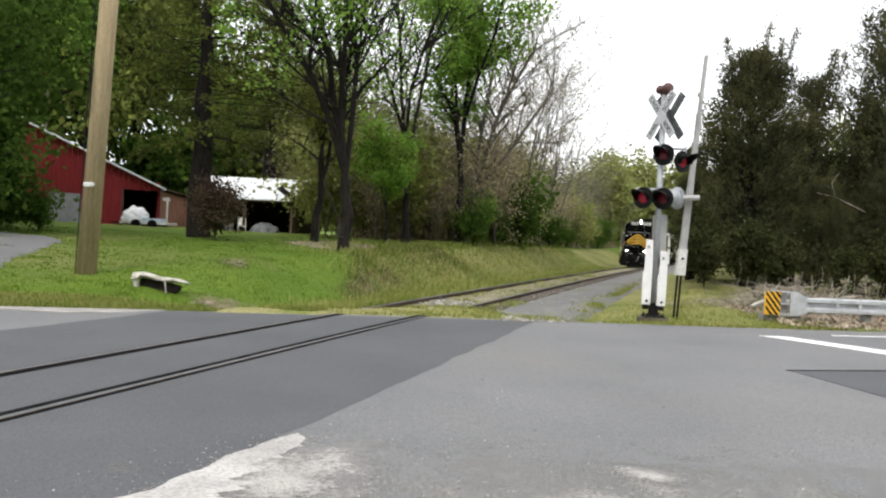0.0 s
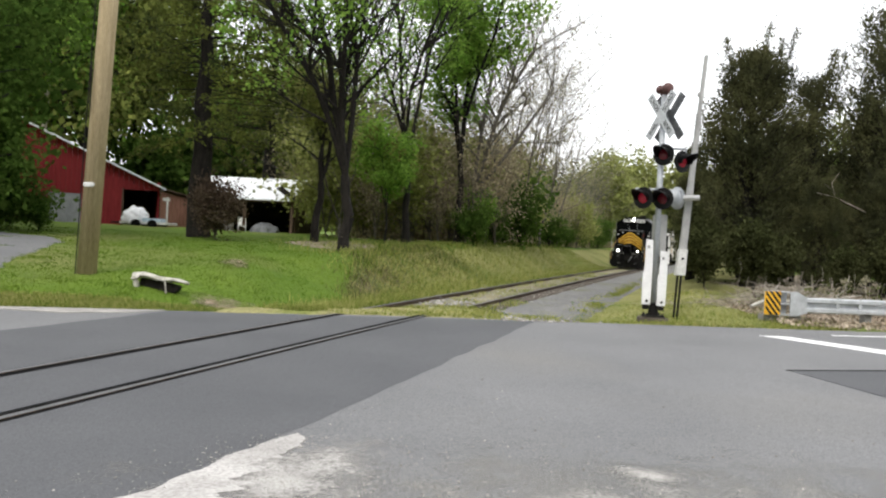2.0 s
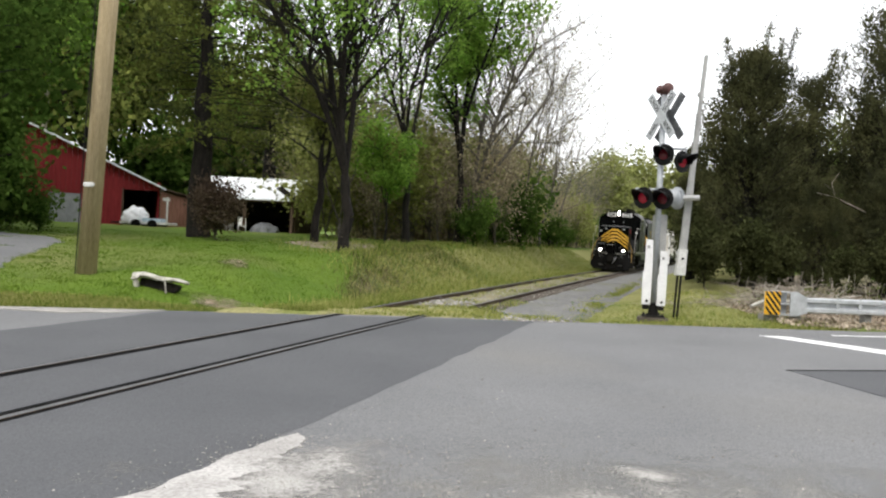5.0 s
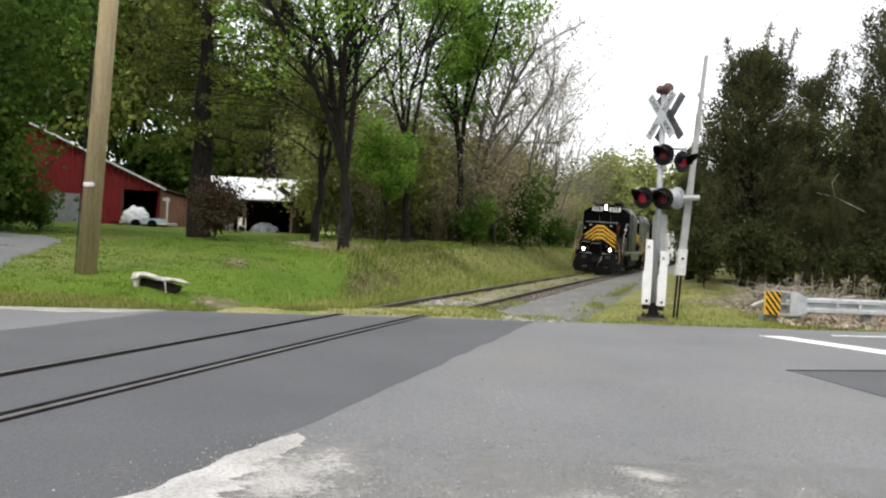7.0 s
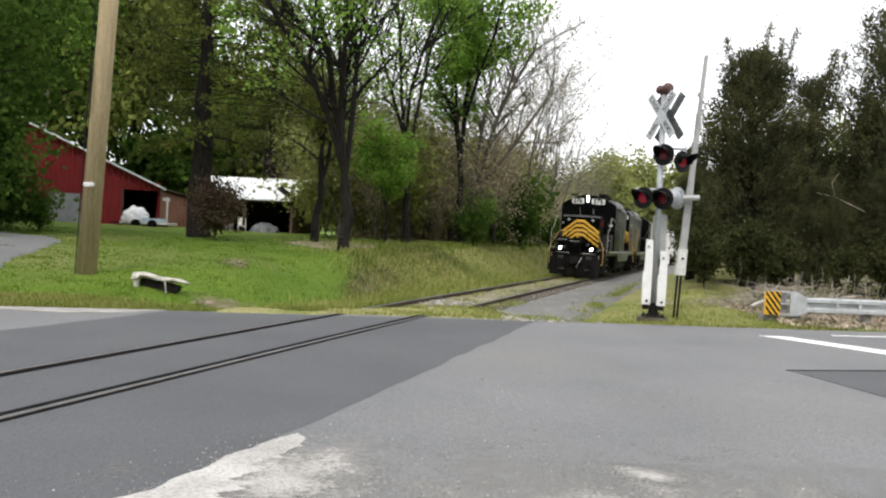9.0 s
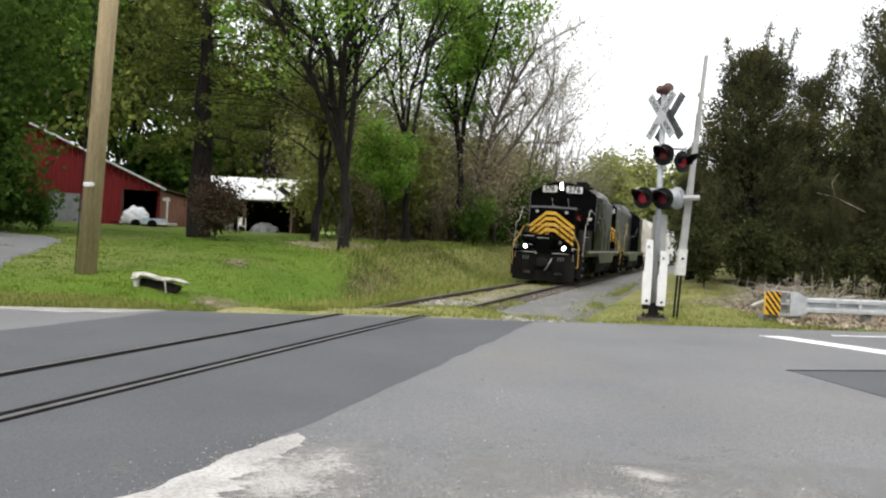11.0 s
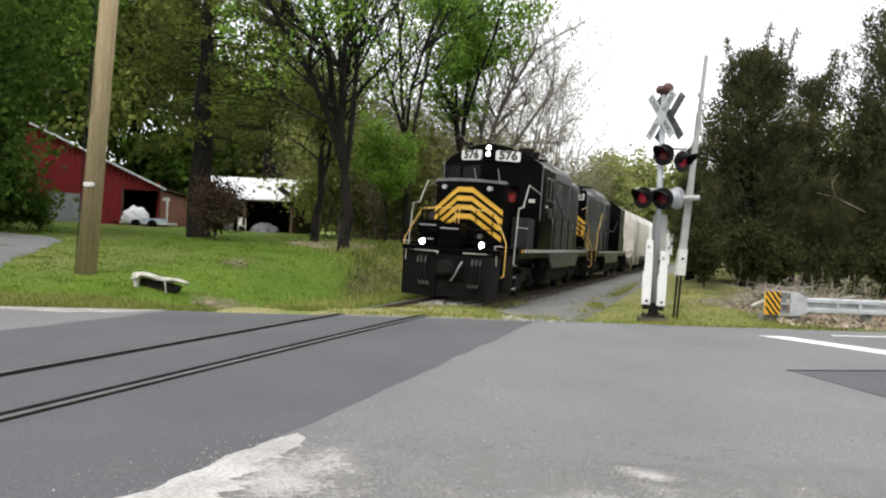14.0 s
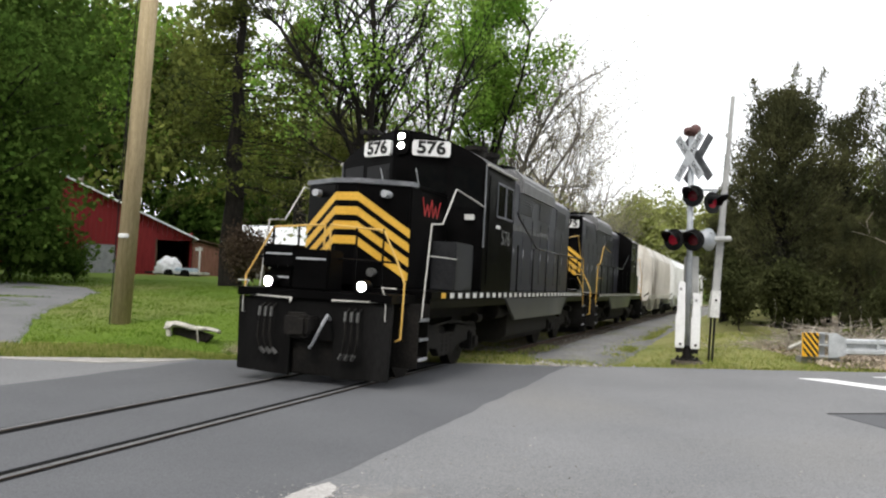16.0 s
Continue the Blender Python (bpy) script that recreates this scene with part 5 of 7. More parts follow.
def barn():
    z0 = 1.35
    bn = thing("barn", pose(-21.5, 50, z0, 0, 0, 23) @ Matrix.Translation((21.5, 0, 0)), "red board barn with a pale metal roof and open doorway", "barn")

    def slope(x):
        return 8.0 - z0 - (x + 27.0) * 0.44 if x > -27.0 else 8.0 - z0 + (x + 27.0) * 0.44

    def front(x0, x1, lo, hi0, hi1, name, m, label, d=0.12, y=0.0):
        part(name, prism(bmesh.new(), [(x0, lo), (x1, lo), (x1, hi1), (x0, hi0)], "y", y, y + d), m, bn, label)
    # boards of the front wall, one by one
    x = -36.0
    while x < -17.95:
        x1 = min(x + 0.3, -17.95)
        lo = 0.0
        if -24.6 < x < -22.6:
            lo = 1.9
        if -20.15 <= x < -18.2:
            lo = 2.35
        front(x, x1 - 0.012, lo, slope(x) - 0.1, slope(x1) - 0.1, "wall_board", M_BARN, "")
        x = x1
    front(-24.6, -22.5, 0, 1.89, 1.89, "block_base", M_BLOCK, "grey block wall base", 0.2)
    front(-22.35, -20.2, 0, 3.0, 3.0, "sliding_door", M_BARN, "red sliding barn door", 0.06, -0.09)
    part("corner_board", box(bmesh.new(), -20.2, -20.08, -0.06, 0.14, 0, 2.4, 0.01), M_OLDWOOD, bn)
    for side in (-1, 1):
        part("side_wall", box(bmesh.new(), -27.0 + side * 9.0 - 0.06, -27.0 + side * 9.0 + 0.06, 0.14, 11, 0, 2.9), M_BARN, bn)
    part("back_wall", prism(bmesh.new(), [(-36, 0), (-18, 0), (-18, 2.6), (-27.0, 6.5), (-36, 2.6)], "y", 11, 11.12), M_OLDWOOD, bn)
    for s in (-1, 1):
        bm = bmesh.new()
        xe = -27.0 + s * 9.4
        xa, xb = sorted((-27.0, xe))
        za, zb = slope(xa), slope(xb)
        prism(bm, [(xa, za), (xb, zb), (xb, zb - 0.1), (xa, za - 0.1)], "y", -0.4, 11.4)
        rf = part("roof", bm, M_TIN, bn, "pale sheet metal roof")
        for k in range(11):
            xx = xa + (xb - xa) * (k + 0.5) / 11
            part("roof_seam", box(bmesh.new(), xx - 0.02, xx + 0.02, -0.4, 11.4, slope(xx), slope(xx) + 0.04), M_TIN, rf)
    part("floor", box(bmesh.new(), -35.9, -18.1, 0.1, 10.9, -0.1, 0.02), M_DIRT, bn)
    # low lean-to of old boards
    for k in range(7):
        x0 = -17.9 + k * 0.25
        part("lean_to_board", box(bmesh.new(), x0, x0 + 0.235, -0.05, 0.05, 0, 2.35 - 0.06 * k), M_RUSTWOOD, bn, "rusty brown board" if k == 0 else "")
    part("lean_to_roof", prism(bmesh.new(), [(-18.1, 2.62), (-15.6, 2.05), (-15.6, 2.0), (-18.1, 2.57)], "y", -0.3, 4), M_OLDWOOD, bn)
    part("notice_board", box(bmesh.new(), -17.75, -17.3, -0.09, -0.06, 1.75, 1.95), M_SOIL, bn, "pale boards leaning on the wall")


M_RUSTWOOD = mat("rusty_boards", (0.17, 0.085, 0.06), (0.25, 0.13, 0.095), 0.9, scale=3, fine=25, bump=0.4, stretch=(4, 4, 0.5))
barn()


def shed():
    z0 = 1.3
    x0, x1 = -15.7, -9.05
    sh = thing("open_shed", pose(0, 49.5, z0), "open-fronted shed with a white metal roof", "shed")
    rf = part("roof", prism(bmesh.new(), [(-0.6, 2.14), (3.0, 3.62), (3.0, 3.54), (-0.6, 2.06)], "x", x0, x1), M_TIN, sh, "bright white sheet metal roof")
    for k in range(11):
        x = x0 + 0.1 + k * 0.64
        part("roof_seam", prism(bmesh.new(), [(-0.6, 2.142), (3.0, 3.622), (3.0, 3.65), (-0.6, 2.17)], "x", x - 0.015, x + 0.015), M_TIN, rf)
    part("roof_back", prism(bmesh.new(), [(3.0, 3.62), (7.0, 2.14), (7.0, 2.06), (3.0, 3.54)], "x", x0, x1), M_TIN, sh)
    part("fascia", box(bmesh.new(), x0 + 0.1, x1 - 0.1, -0.42, -0.34, 1.94, 2.12), M_OLDWOOD, sh)
    for x in (x0 + 0.2, -14.2, -12.25, x1 - 0.3):
        part("post", box(bmesh.new(), x - 0.09, x + 0.09, -0.33, -0.15, -0.2, 2.1, 0.01), M_OLDWOOD, sh)
    part("brace", prism(bmesh.new(), [(-10.3, 2.82), (-9.95, 2.95), (-8.85, 2.22), (-8.95, 2.02), (-9.2, 2.02)], "y", -0.75, -0.62), M_DARK, sh, "dark slanting timber")
    # far darker than the side walls: the shed's inner shade is in this colour
    part("back_wall", box(bmesh.new(), x0 + 0.1, x1 - 0.15, 6.5, 6.6, -0.2, 2.2), M_DARK, sh)
    for x in (x0 + 0.12, x1 - 0.17):
        part("side_wall", prism(bmesh.new(), [(0.2, -0.2), (6.5, -0.2), (6.5, 2.15), (3.0, 3.52), (0.2, 2.35)], "x", x - 0.04, x + 0.04), M_OLDWOOD, sh)
    part("floor", box(bmesh.new(), x0 + 0.2, x1 - 0.25, -0.3, 6.4, -0.2, 0.0), M_DIRT, sh)


shed()


def yard_clutter():
    z = 1.3
    # flat trailer with junk, a sheet over a heap
    tr = thing("utility_trailer", pose(-17.4, 47.5, z, 0, 0, -4), "pale flat utility trailer loaded with junk", "trailer")
    part("bed", box(bmesh.new(), -1.5, 1.45, -0.7, 0.7, 0.25, 0.4, 0.03), M_SOIL, tr, "pale trailer bed")
    part("side_board", box(bmesh.new(), -0.3, 0.9, -0.4, 0.3, 0.4, 0.62, 0.05), M_BLUEBOX, tr, "pale blue box")
    for x in (-0.5, 0.5):
        for y in (-0.72, 0.72):
            bm = bmesh.new()
            rod(bm, (x, y - 0.08, 0.26), (x, y + 0.08, 0.26), 0.27, seg=18)
            part("tyre", bm, M_RUBBER, tr)
    part("post", box(bmesh.new(), 1.25, 1.33, -0.6, -0.52, 0.4, 1.9), M_SOIL, tr)
    part("tongue", rod(bmesh.new(), (-1.5, 0, 0.32), (-2.3, 0, 0.3), 0.05), M_GRIME, tr)
    bm = bmesh.new()
    bmesh.ops.create_icosphere(bm, subdivisions=4, radius=1)
    for v in bm.verts:
        k = 1 + 0.22 * noise.noise(v.co * 2.2) + 0.08 * noise.noise(v.co * 6)
        v.co = Vector((v.co.x * 0.75 * k, v.co.y * 0.6 * k, max(-0.02, v.co.z * 0.62 * k + 0.36)))
    hp = part("covered_heap", bm, M_TARP, None, "", True)
    hp.matrix_world = pose(-18.55, 48.3, z + 0.3)
    tagged(hp, "white plastic sheet draped over a heap of junk", "covered heap")
    bm = bmesh.new()
    bmesh.ops.create_icosphere(bm, subdivisions=4, radius=1)
    for v in bm.verts:
        k = 1 + 0.18 * noise.noise(v.co * 2.0 + Vector((4, 0, 0)))
        v.co = Vector((v.co.x * 0.9 * k, v.co.y * 0.8 * k, max(-0.02, v.co.z * 0.7 * k)))
    hp = part("covered_machine", bm, M_GREYTARP, None, "", True)
    hp.matrix_world = pose(-11.1, 49.9, z)
    tagged(hp, "grey tarpaulin over a machine in the shed", "covered heap")
    ch = thing("garden_chair", pose(-12.3, 49.0, z, 0, 0, 15), "white garden chair in front of the shed", "chair")
    part("seat", box(bmesh.new(), -0.25, 0.25, -0.25, 0.25, 0.4, 0.44, 0.01), M_WHITE, ch)
    part("backrest", box(bmesh.new(), -0.25, 0.25, 0.2, 0.25, 0.44, 0.95, 0.02), M_WHITE, ch)
    for x in (-0.22, 0.22):
        for y in (-0.22, 0.22):
            part("leg", rod(bmesh.new(), (x, y, 0), (x, y, 0.4), 0.02, seg=6), M_WHITE, ch)
    br = thing("steel_drum", pose(-13.2, 49.4, z), "grey steel drum at the shed", "drum")
    bm = bmesh.new()
    for a, b, r in ((0, 0.28, 0.29), (0.28, 0.31, 0.305), (0.31, 0.6, 0.29), (0.6, 0.63, 0.305), (0.63, 0.9, 0.29)):
        rod(bm, (0, 0, a), (0, 0, b), r, seg=20)
    part("drum_body", bm, M_GREYPOST, br)
    dt = thing("dead_tree", pose(-31.9, 63, 1.5), "bare grey dead tree trunk behind the barn", "tree")
    part("trunk", rod(bmesh.new(), (0, 0, -0.3), (0.5, 0, 12.5), 0.26, 0.14, seg=12), M_TWIG, dt, "", True)
    # pale post with an arm beside the track, far down the line
    wp = thing("trackside_post", pose(17.2, 60, 0.9), "white trackside post with a slanted board", "post")
    part("post", box(bmesh.new(), -0.45, -0.3, -0.06, 0.06, -0.4, 1.75, 0.01), M_WHITE, wp)
    part("slanted_board", prism(bmesh.new(), [(-0.65, 2.0), (0.55, 1.45), (0.55, 1.25), (-0.65, 1.75)], "y", -0.1, -0.06, 0.01), M_WHITE, wp)


M_BLUEBOX = mat("pale_blue_plastic", (0.35, 0.45, 0.52), (0.42, 0.5, 0.56), 0.6, scale=4, fine=30)
M_GREYTARP = mat("grey_tarpaulin", (0.14, 0.15, 0.16), (0.2, 0.21, 0.22), 0.6, scale=3, fine=15, bump=0.5)
yard_clutter()

# ---- trees and plants ----


def quads_mesh(name, centers, size, rng, aspect=0.7, flat=0.0, jitter=0.5, along=None):
    """A mesh of small leaf-shaped quads at the given places; along: the way that they point, more or less."""
    c = np.asarray(centers, float)
    n = len(c)
    a = rng.normal(size=(n, 3))
    a[:, 2] *= 1 - flat
    if along is not None:
        a = along + 0.45 * a
    a /= np.linalg.norm(a, axis=1)[:, None]
    b = np.cross(a, rng.normal(size=(n, 3)))
    b /= np.linalg.norm(b, axis=1)[:, None] + 1e-9
    s = size * (1 + jitter * (rng.random(n) * 2 - 1))[:, None]
    tip, w = a * s * 0.5, b * s * 0.5 * aspect
    v = np.stack([c - tip, c + w - tip * 0.15, c + tip, c - w - tip * 0.15], axis=1).reshape(-1, 3)
    me = bpy.data.meshes.new(name)
    me.vertices.add(4 * n)
    me.vertices.foreach_set("co", v.astype(np.float32).ravel())
    me.loops.add(4 * n)
    me.loops.foreach_set("vertex_index", np.arange(4 * n, dtype=np.int32))
    me.polygons.add(n)
    me.polygons.foreach_set("loop_start", np.arange(0, 4 * n, 4, dtype=np.int32))
    me.polygons.foreach_set("loop_total", np.full(n, 4, dtype=np.int32))
    me.update(calc_edges=True)
    return me


def tubes_mesh(name, segs):
    """A mesh of tapered tubes: (start, end, radius, radius, sides)."""
    verts, faces = [], []
    for p, q, r0, r1, k in segs:
        d = (q - p).normalized()
        u = d.orthogonal().normalized()
        w = d.cross(u)
        base = len(verts)
        for o, r in ((p, r0), (q, r1)):
            for i in range(k):
                a = 2 * math.pi * i / k
                verts.append(tuple(o + u * (r * math.cos(a)) + w * (r * math.sin(a))))
        for i in range(k):
            j = (i + 1) % k
            faces.append((base + i, base + j, base + k + j, base + k + i))
    me = bpy.data.meshes.new(name)
    me.from_pydata(verts, [], faces)
    me.polygons.foreach_set("use_smooth", [True] * len(faces))
    me.update()
    return me


def skeleton_of(rnd, height, radius, fork, stems, spread, levels, kids=3, ratio=0.62, lift=0.15, lean=(0, 0), flare=(0.1, 0.34), sway=(0, 0)):
    """Limbs of a broadleaf tree: a trunk to the fork, stems from it, and branches from those. Gives tubes and twig points."""
    segs, tips = [], []

    def grow(p, d, length, r, level):
        n = 4 if level < 2 else 2
        end = r * (0.55 if level else 0.6)
        for i in range(n):
            d = (d + Vector((rnd.gauss(0, 0.11), rnd.gauss(0, 0.11), rnd.gauss(0, 0.06) + lift * 0.25))).normalized()
            q = p + d * (length / n)
            ra, rb = r + (end - r) * i / n, r + (end - r) * (i + 1) / n
            segs.append((p, q, ra, rb, 8 if level == 0 else (5 if level == 1 else 3)))
            if level < levels:
                for _ in range(kids if i else max(1, kids - 2)):
                    side = Vector((rnd.gauss(0, 1), rnd.gauss(0, 1), rnd.gauss(0, 0.5))).normalized()
                    nd = (d * 0.75 + side * spread + Vector((0, 0, lift))).normalized()
                    grow(q, nd, length * ratio * rnd.uniform(0.6, 1.05), rb * 0.55, level + 1)
            if level >= max(1, levels - 1):
                tips.append(q)
            p = q
    base = Vector((0, 0, -0.25))
    top = Vector((lean[0] * fork, lean[1] * fork, fork))
    last = base
    for i in range(4):
        q = base.lerp(top, (i + 1) / 4) + Vector((rnd.gauss(0, 0.05), rnd.gauss(0, 0.05), 0))
        segs.append((last, q, radius * (1.35 if i == 0 else 1.05 - 0.06 * i), radius * (1 - 0.06 * i), 12))
        last = q
    for k in range(stems):
        a = 2 * math.pi * (k + rnd.random() * 0.6) / stems
        out = 0.12 if stems == 1 else rnd.uniform(*flare)
        d = Vector((math.cos(a) * out + lean[0] + sway[0], math.sin(a) * out + lean[1] + sway[1], 1)).normalized()
        grow(last, d, (height - fork) * rnd.uniform(0.75, 0.95), radius * (0.85 if stems == 1 else 0.55), 0)
    return segs, tips


def leafy(tips, rng, per, sigma):
    t = np.array([tuple(p) for p in tips])
    idx = np.repeat(np.arange(len(t)), per)
    return t[idx] + rng.normal(size=(len(idx), 3)) * sigma


def broadleaf(name, label, seed, leaf, bark, leaf_size=0.16, per=14, sigma=0.38, total=None, category="tree", keep=1.0, bare=False, **shape):
    rnd, rng = random.Random(seed), np.random.default_rng(seed)
    segs, tips = skeleton_of(rnd, **shape)
    tr = thing(name, Matrix(), label, category)
    if bare:
        segs = [q for q in segs if q[4] > 3]
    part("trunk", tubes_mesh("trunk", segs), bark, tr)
    if per:
        if keep < 1:
            tips = [t for t in tips if noise.noise(t * 0.45 + Vector((seed, 0, 0))) > (0.5 - keep) * 0.8]
        part("crown", quads_mesh("crown", leafy(tips, rng, per, sigma), leaf_size, rng), leaf, tr)
    return tr


def tiered_tree(seed, height, radius, label, bare=0.4, n_branch=150, spikes=4, size=0.16, rise=(0.3, 1.0), name="cedar_tree", leaf=None, girth=0.2, group="", bias=0.0):
    """A tall tree with a straight trunk and level branches closely set with sprays; bias: how much further it reaches to one side."""
    rnd, rng = random.Random(seed), np.random.default_rng(seed)
    segs, pts = [], []
    last = Vector((0, 0, -0.2))
    for i in range(8):
        q = Vector((rnd.gauss(0, 0.06), rnd.gauss(0, 0.06), height * (i + 1) / 8.3))
        segs.append((last, q, girth * (1 - i / 8.6), girth * (1 - (i + 1) / 8.6), 10))
        last = q
    for b in range(n_branch):
        u = rnd.random() ** 0.85
        z = bare + (height - bare) * u
        a = rnd.uniform(0, 2 * math.pi)
        gap = noise.noise((math.cos(a) * 1.3 + seed, math.sin(a) * 1.3, z * 0.55))
        if gap < -0.22 and u > 0.25:
            continue
        reach = radius * (1 - u) ** 0.8 * (0.85 + 0.7 * gap) * rnd.uniform(0.7, 1.15) * (1 + bias * math.cos(a)) + 0.25
        d = Vector((math.cos(a), math.sin(a), rnd.uniform(*rise)))
        p = Vector((0, 0, z))
        for k in range(5):
            q = p + d * (reach / 5)
            d = (d + Vector((rnd.gauss(0, 0.12), rnd.gauss(0, 0.12), 0.14 if rise[0] > 0 else -0.03))).normalized() * d.length
            segs.append((p, q, 0.03 * (1 - k / 6), 0.03 * (1 - (k + 1) / 6), 3))
            if k:
                pts += [q + Vector((rnd.gauss(0, 0.15), rnd.gauss(0, 0.15), rnd.gauss(0.06, 0.12))) for _ in range(4)]
            p = q
    for _ in range(spikes):
        x, y, tall = rnd.gauss(0, 0.45), rnd.gauss(0, 0.45), rnd.uniform(1.2, 2.6)
        foot = Vector((x * 0.5, y * 0.5, height - tall))
        tip = Vector((x * 1.8, y * 1.8, height + rnd.uniform(-0.7, 0.2)))
        segs.append((foot, tip, 0.04, 0.01, 4))
        pts += [foot.lerp(tip, k / 11) for k in range(12)]
    tr = thing(name, Matrix(), label, "tree", group)
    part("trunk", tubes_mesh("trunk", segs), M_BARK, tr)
    c = leafy(pts, rng, 7, 0.11)
    part("crown", quads_mesh("crown", c, size, rng, 0.5), leaf or M_CEDAR, tr)
    return tr


def juniper(seed, height, width, label, base=0.3, n_branch=260, spires=5, thin=0.0, size=0.1, group="cedars by the crossing", leaf=None):
    """A red cedar: a full crown up to its shoulders with feathery leaders above; thin: how open it is."""
    rnd, rng = random.Random(seed), np.random.default_rng(seed)
    segs, pts, ways = [], [], []
    last = Vector((0, 0, -0.2))
    for i in range(8):
        q = Vector((rnd.gauss(0, 0.07), rnd.gauss(0, 0.07), height * 0.88 * (i + 1) / 8))
        segs.append((last, q, 0.2 * (1 - i / 8.6), 0.2 * (1 - (i + 1) / 8.6), 10))
        last = q
    crown = height * 0.84

    def feather(p, d, reach, n, thick):
        """One bough: a bent stem with sprays that point outwards and up."""
        for k in range(n):
            q = p + d * (reach / n)
            segs.append((p, q, thick * (1 - k / (n + 1)), thick * (1 - (k + 1) / (n + 1)), 3))
            if k >= n // 3:
                for _ in range(5):
                    off = Vector((rnd.gauss(0, 0.16), rnd.gauss(0, 0.16), rnd.gauss(0.04, 0.13)))
                    pts.append(q + off)
                    ways.append((d.normalized() + off * 2.0 + Vector((0, 0, 0.5))).normalized())
            d = (d + Vector((rnd.gauss(0, 0.13), rnd.gauss(0, 0.13), 0.1))).normalized()
            p = q
    for b in range(n_branch):
        u = rnd.random() ** 0.9
        z = base + (crown - base) * u
        a = rnd.uniform(0, 2 * math.pi)
        lump = noise.noise((math.cos(a) * 1.5 + seed, math.sin(a) * 1.5, z * 0.35))
        if lump < -0.25 - 0.5 * (1 - thin) + 0.25 * u:
            continue
        full = (0.8 + 0.2 * math.sin(u * 5.0)) if u < 0.62 else math.sqrt(max(0.03, 1 - ((u - 0.62) / 0.4) ** 2)) * 0.82
        reach = width * full * (0.9 + 0.6 * lump) * rnd.uniform(0.7, 1.12)
        feather(Vector((0, 0, z)), Vector((math.cos(a), math.sin(a), rnd.uniform(0.25, 1.0))).normalized(), reach, 6, 0.03)
    for k in range(spires):
        a = rnd.uniform(0, 2 * math.pi)
        o = 0.1 if k == 0 else rnd.uniform(0.12, 0.32) * width
        foot = Vector((math.cos(a) * o, math.sin(a) * o, crown * rnd.uniform(0.84, 0.9)))
        top = height - (0 if k == 0 else rnd.uniform(0.0, 0.7))
        rise = top - foot.z
        lean = Vector((math.cos(a) * 0.22, math.sin(a) * 0.22, 1)).normalized()
        segs.append((foot, foot + lean * rise, 0.03, 0.008, 4))
        for j in range(26):
            f = j / 26
            c = foot + lean * (rise * f)
            for _ in range(3):
                off = Vector((rnd.gauss(0, 1), rnd.gauss(0, 1), 0)) * (0.24 * (1 - f) + 0.03)
                pts.append(c + off * 0.5)
                ways.append((off * 2.5 + Vector((0, 0, 0.8))).normalized())
    tr = thing("cedar_tree", Matrix(), label, "tree", group)
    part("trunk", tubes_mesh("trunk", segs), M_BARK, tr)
    c, w = np.array([tuple(p) for p in pts]), np.array([tuple(p) for p in ways])
    idx = np.repeat(np.arange(len(c)), 8)
    part("crown", quads_mesh("crown", c[idx] + rng.normal(size=(len(idx), 3)) * 0.08, size, rng, 0.4, along=w[idx]), leaf or M_CEDAR, tr)
    return tr


def place(tr, x, y, turn=0, size=1.0, sink=0.0):
    tr.matrix_world = pose(x, y, ground_z(x, y) - sink, 0, 0, turn) @ Matrix.Scale(size, 4)
    return tr


def again(tr, x, y, turn, size=1.0):
    return copy_thing(tr, pose(x, y, ground_z(x, y), 0, 0, turn) @ Matrix.Scale(size / tr.scale[0], 4))


# trees along the yard
YARD = place(tiered_tree(11, 15, 5.6, "tall dark-trunked tree with hanging olive foliage in the yard", bare=3.9, n_branch=235, size=0.17, rise=(-0.3, 0.25), name="yard_tree", leaf=M_YARD, girth=0.5, bias=0.42), -10.05, 33, 0)
place(broadleaf("forked_tree", "dark forked tree with sparse fresh green leaves", 22, M_LEAF, M_BARK, 0.14, 9, 0.36, keep=0.47, height=12.5, radius=0.2, fork=2.7, stems=6, spread=0.75, levels=2, kids=4, ratio=0.42, lift=0.1, flare=(0.1, 0.3)), -3.62, 29, 0)
place(broadleaf("bank_tree", "slim tree with fresh green leaves on the bank", 31, M_LEAF, M_BARK, 0.16, 9, 0.34, keep=0.46, height=14, radius=0.18, fork=3.6, stems=4, spread=0.7, levels=2, kids=3, ratio=0.5, lift=0.14, flare=(0.05, 0.2), sway=(0.03, 0)), -1.9, 40, 50)
place(broadleaf("bank_tree", "slender tree with bright green leaves above the bank", 33, M_LEAF, M_BARK, 0.19, 18, 0.42, keep=0.66, height=15.5, radius=0.19, fork=4.4, stems=4, spread=0.75, levels=2, kids=4, ratio=0.34, lift=0.05, flare=(0.04, 0.16)), 0.72, 44.6, 120)
place(broadleaf("leaning_tree", "grey leaning tree with bare spreading branches", 47, M_PALE, M_BARKG, 0.09, 2, 0.08, height=12.6, radius=0.21, fork=3.0, stems=4, spread=0.75, levels=3, kids=3, ratio=0.48, lift=0.12, lean=(0.12, 0), sway=(0.4, 0), flare=(0.08, 0.3)), 1.15, 46.4, 8)
place(broadleaf("slanted_tree", "small slanted tree with olive green leaves", 53, M_OLIVELT, M_BARK, 0.16, 9, 0.35, keep=0.6, height=7, radius=0.17, fork=2.6, stems=3, spread=0.8, levels=2, kids=3, ratio=0.5, lift=0.15, lean=(0.06, 0)), -5.5, 34.5, 0)
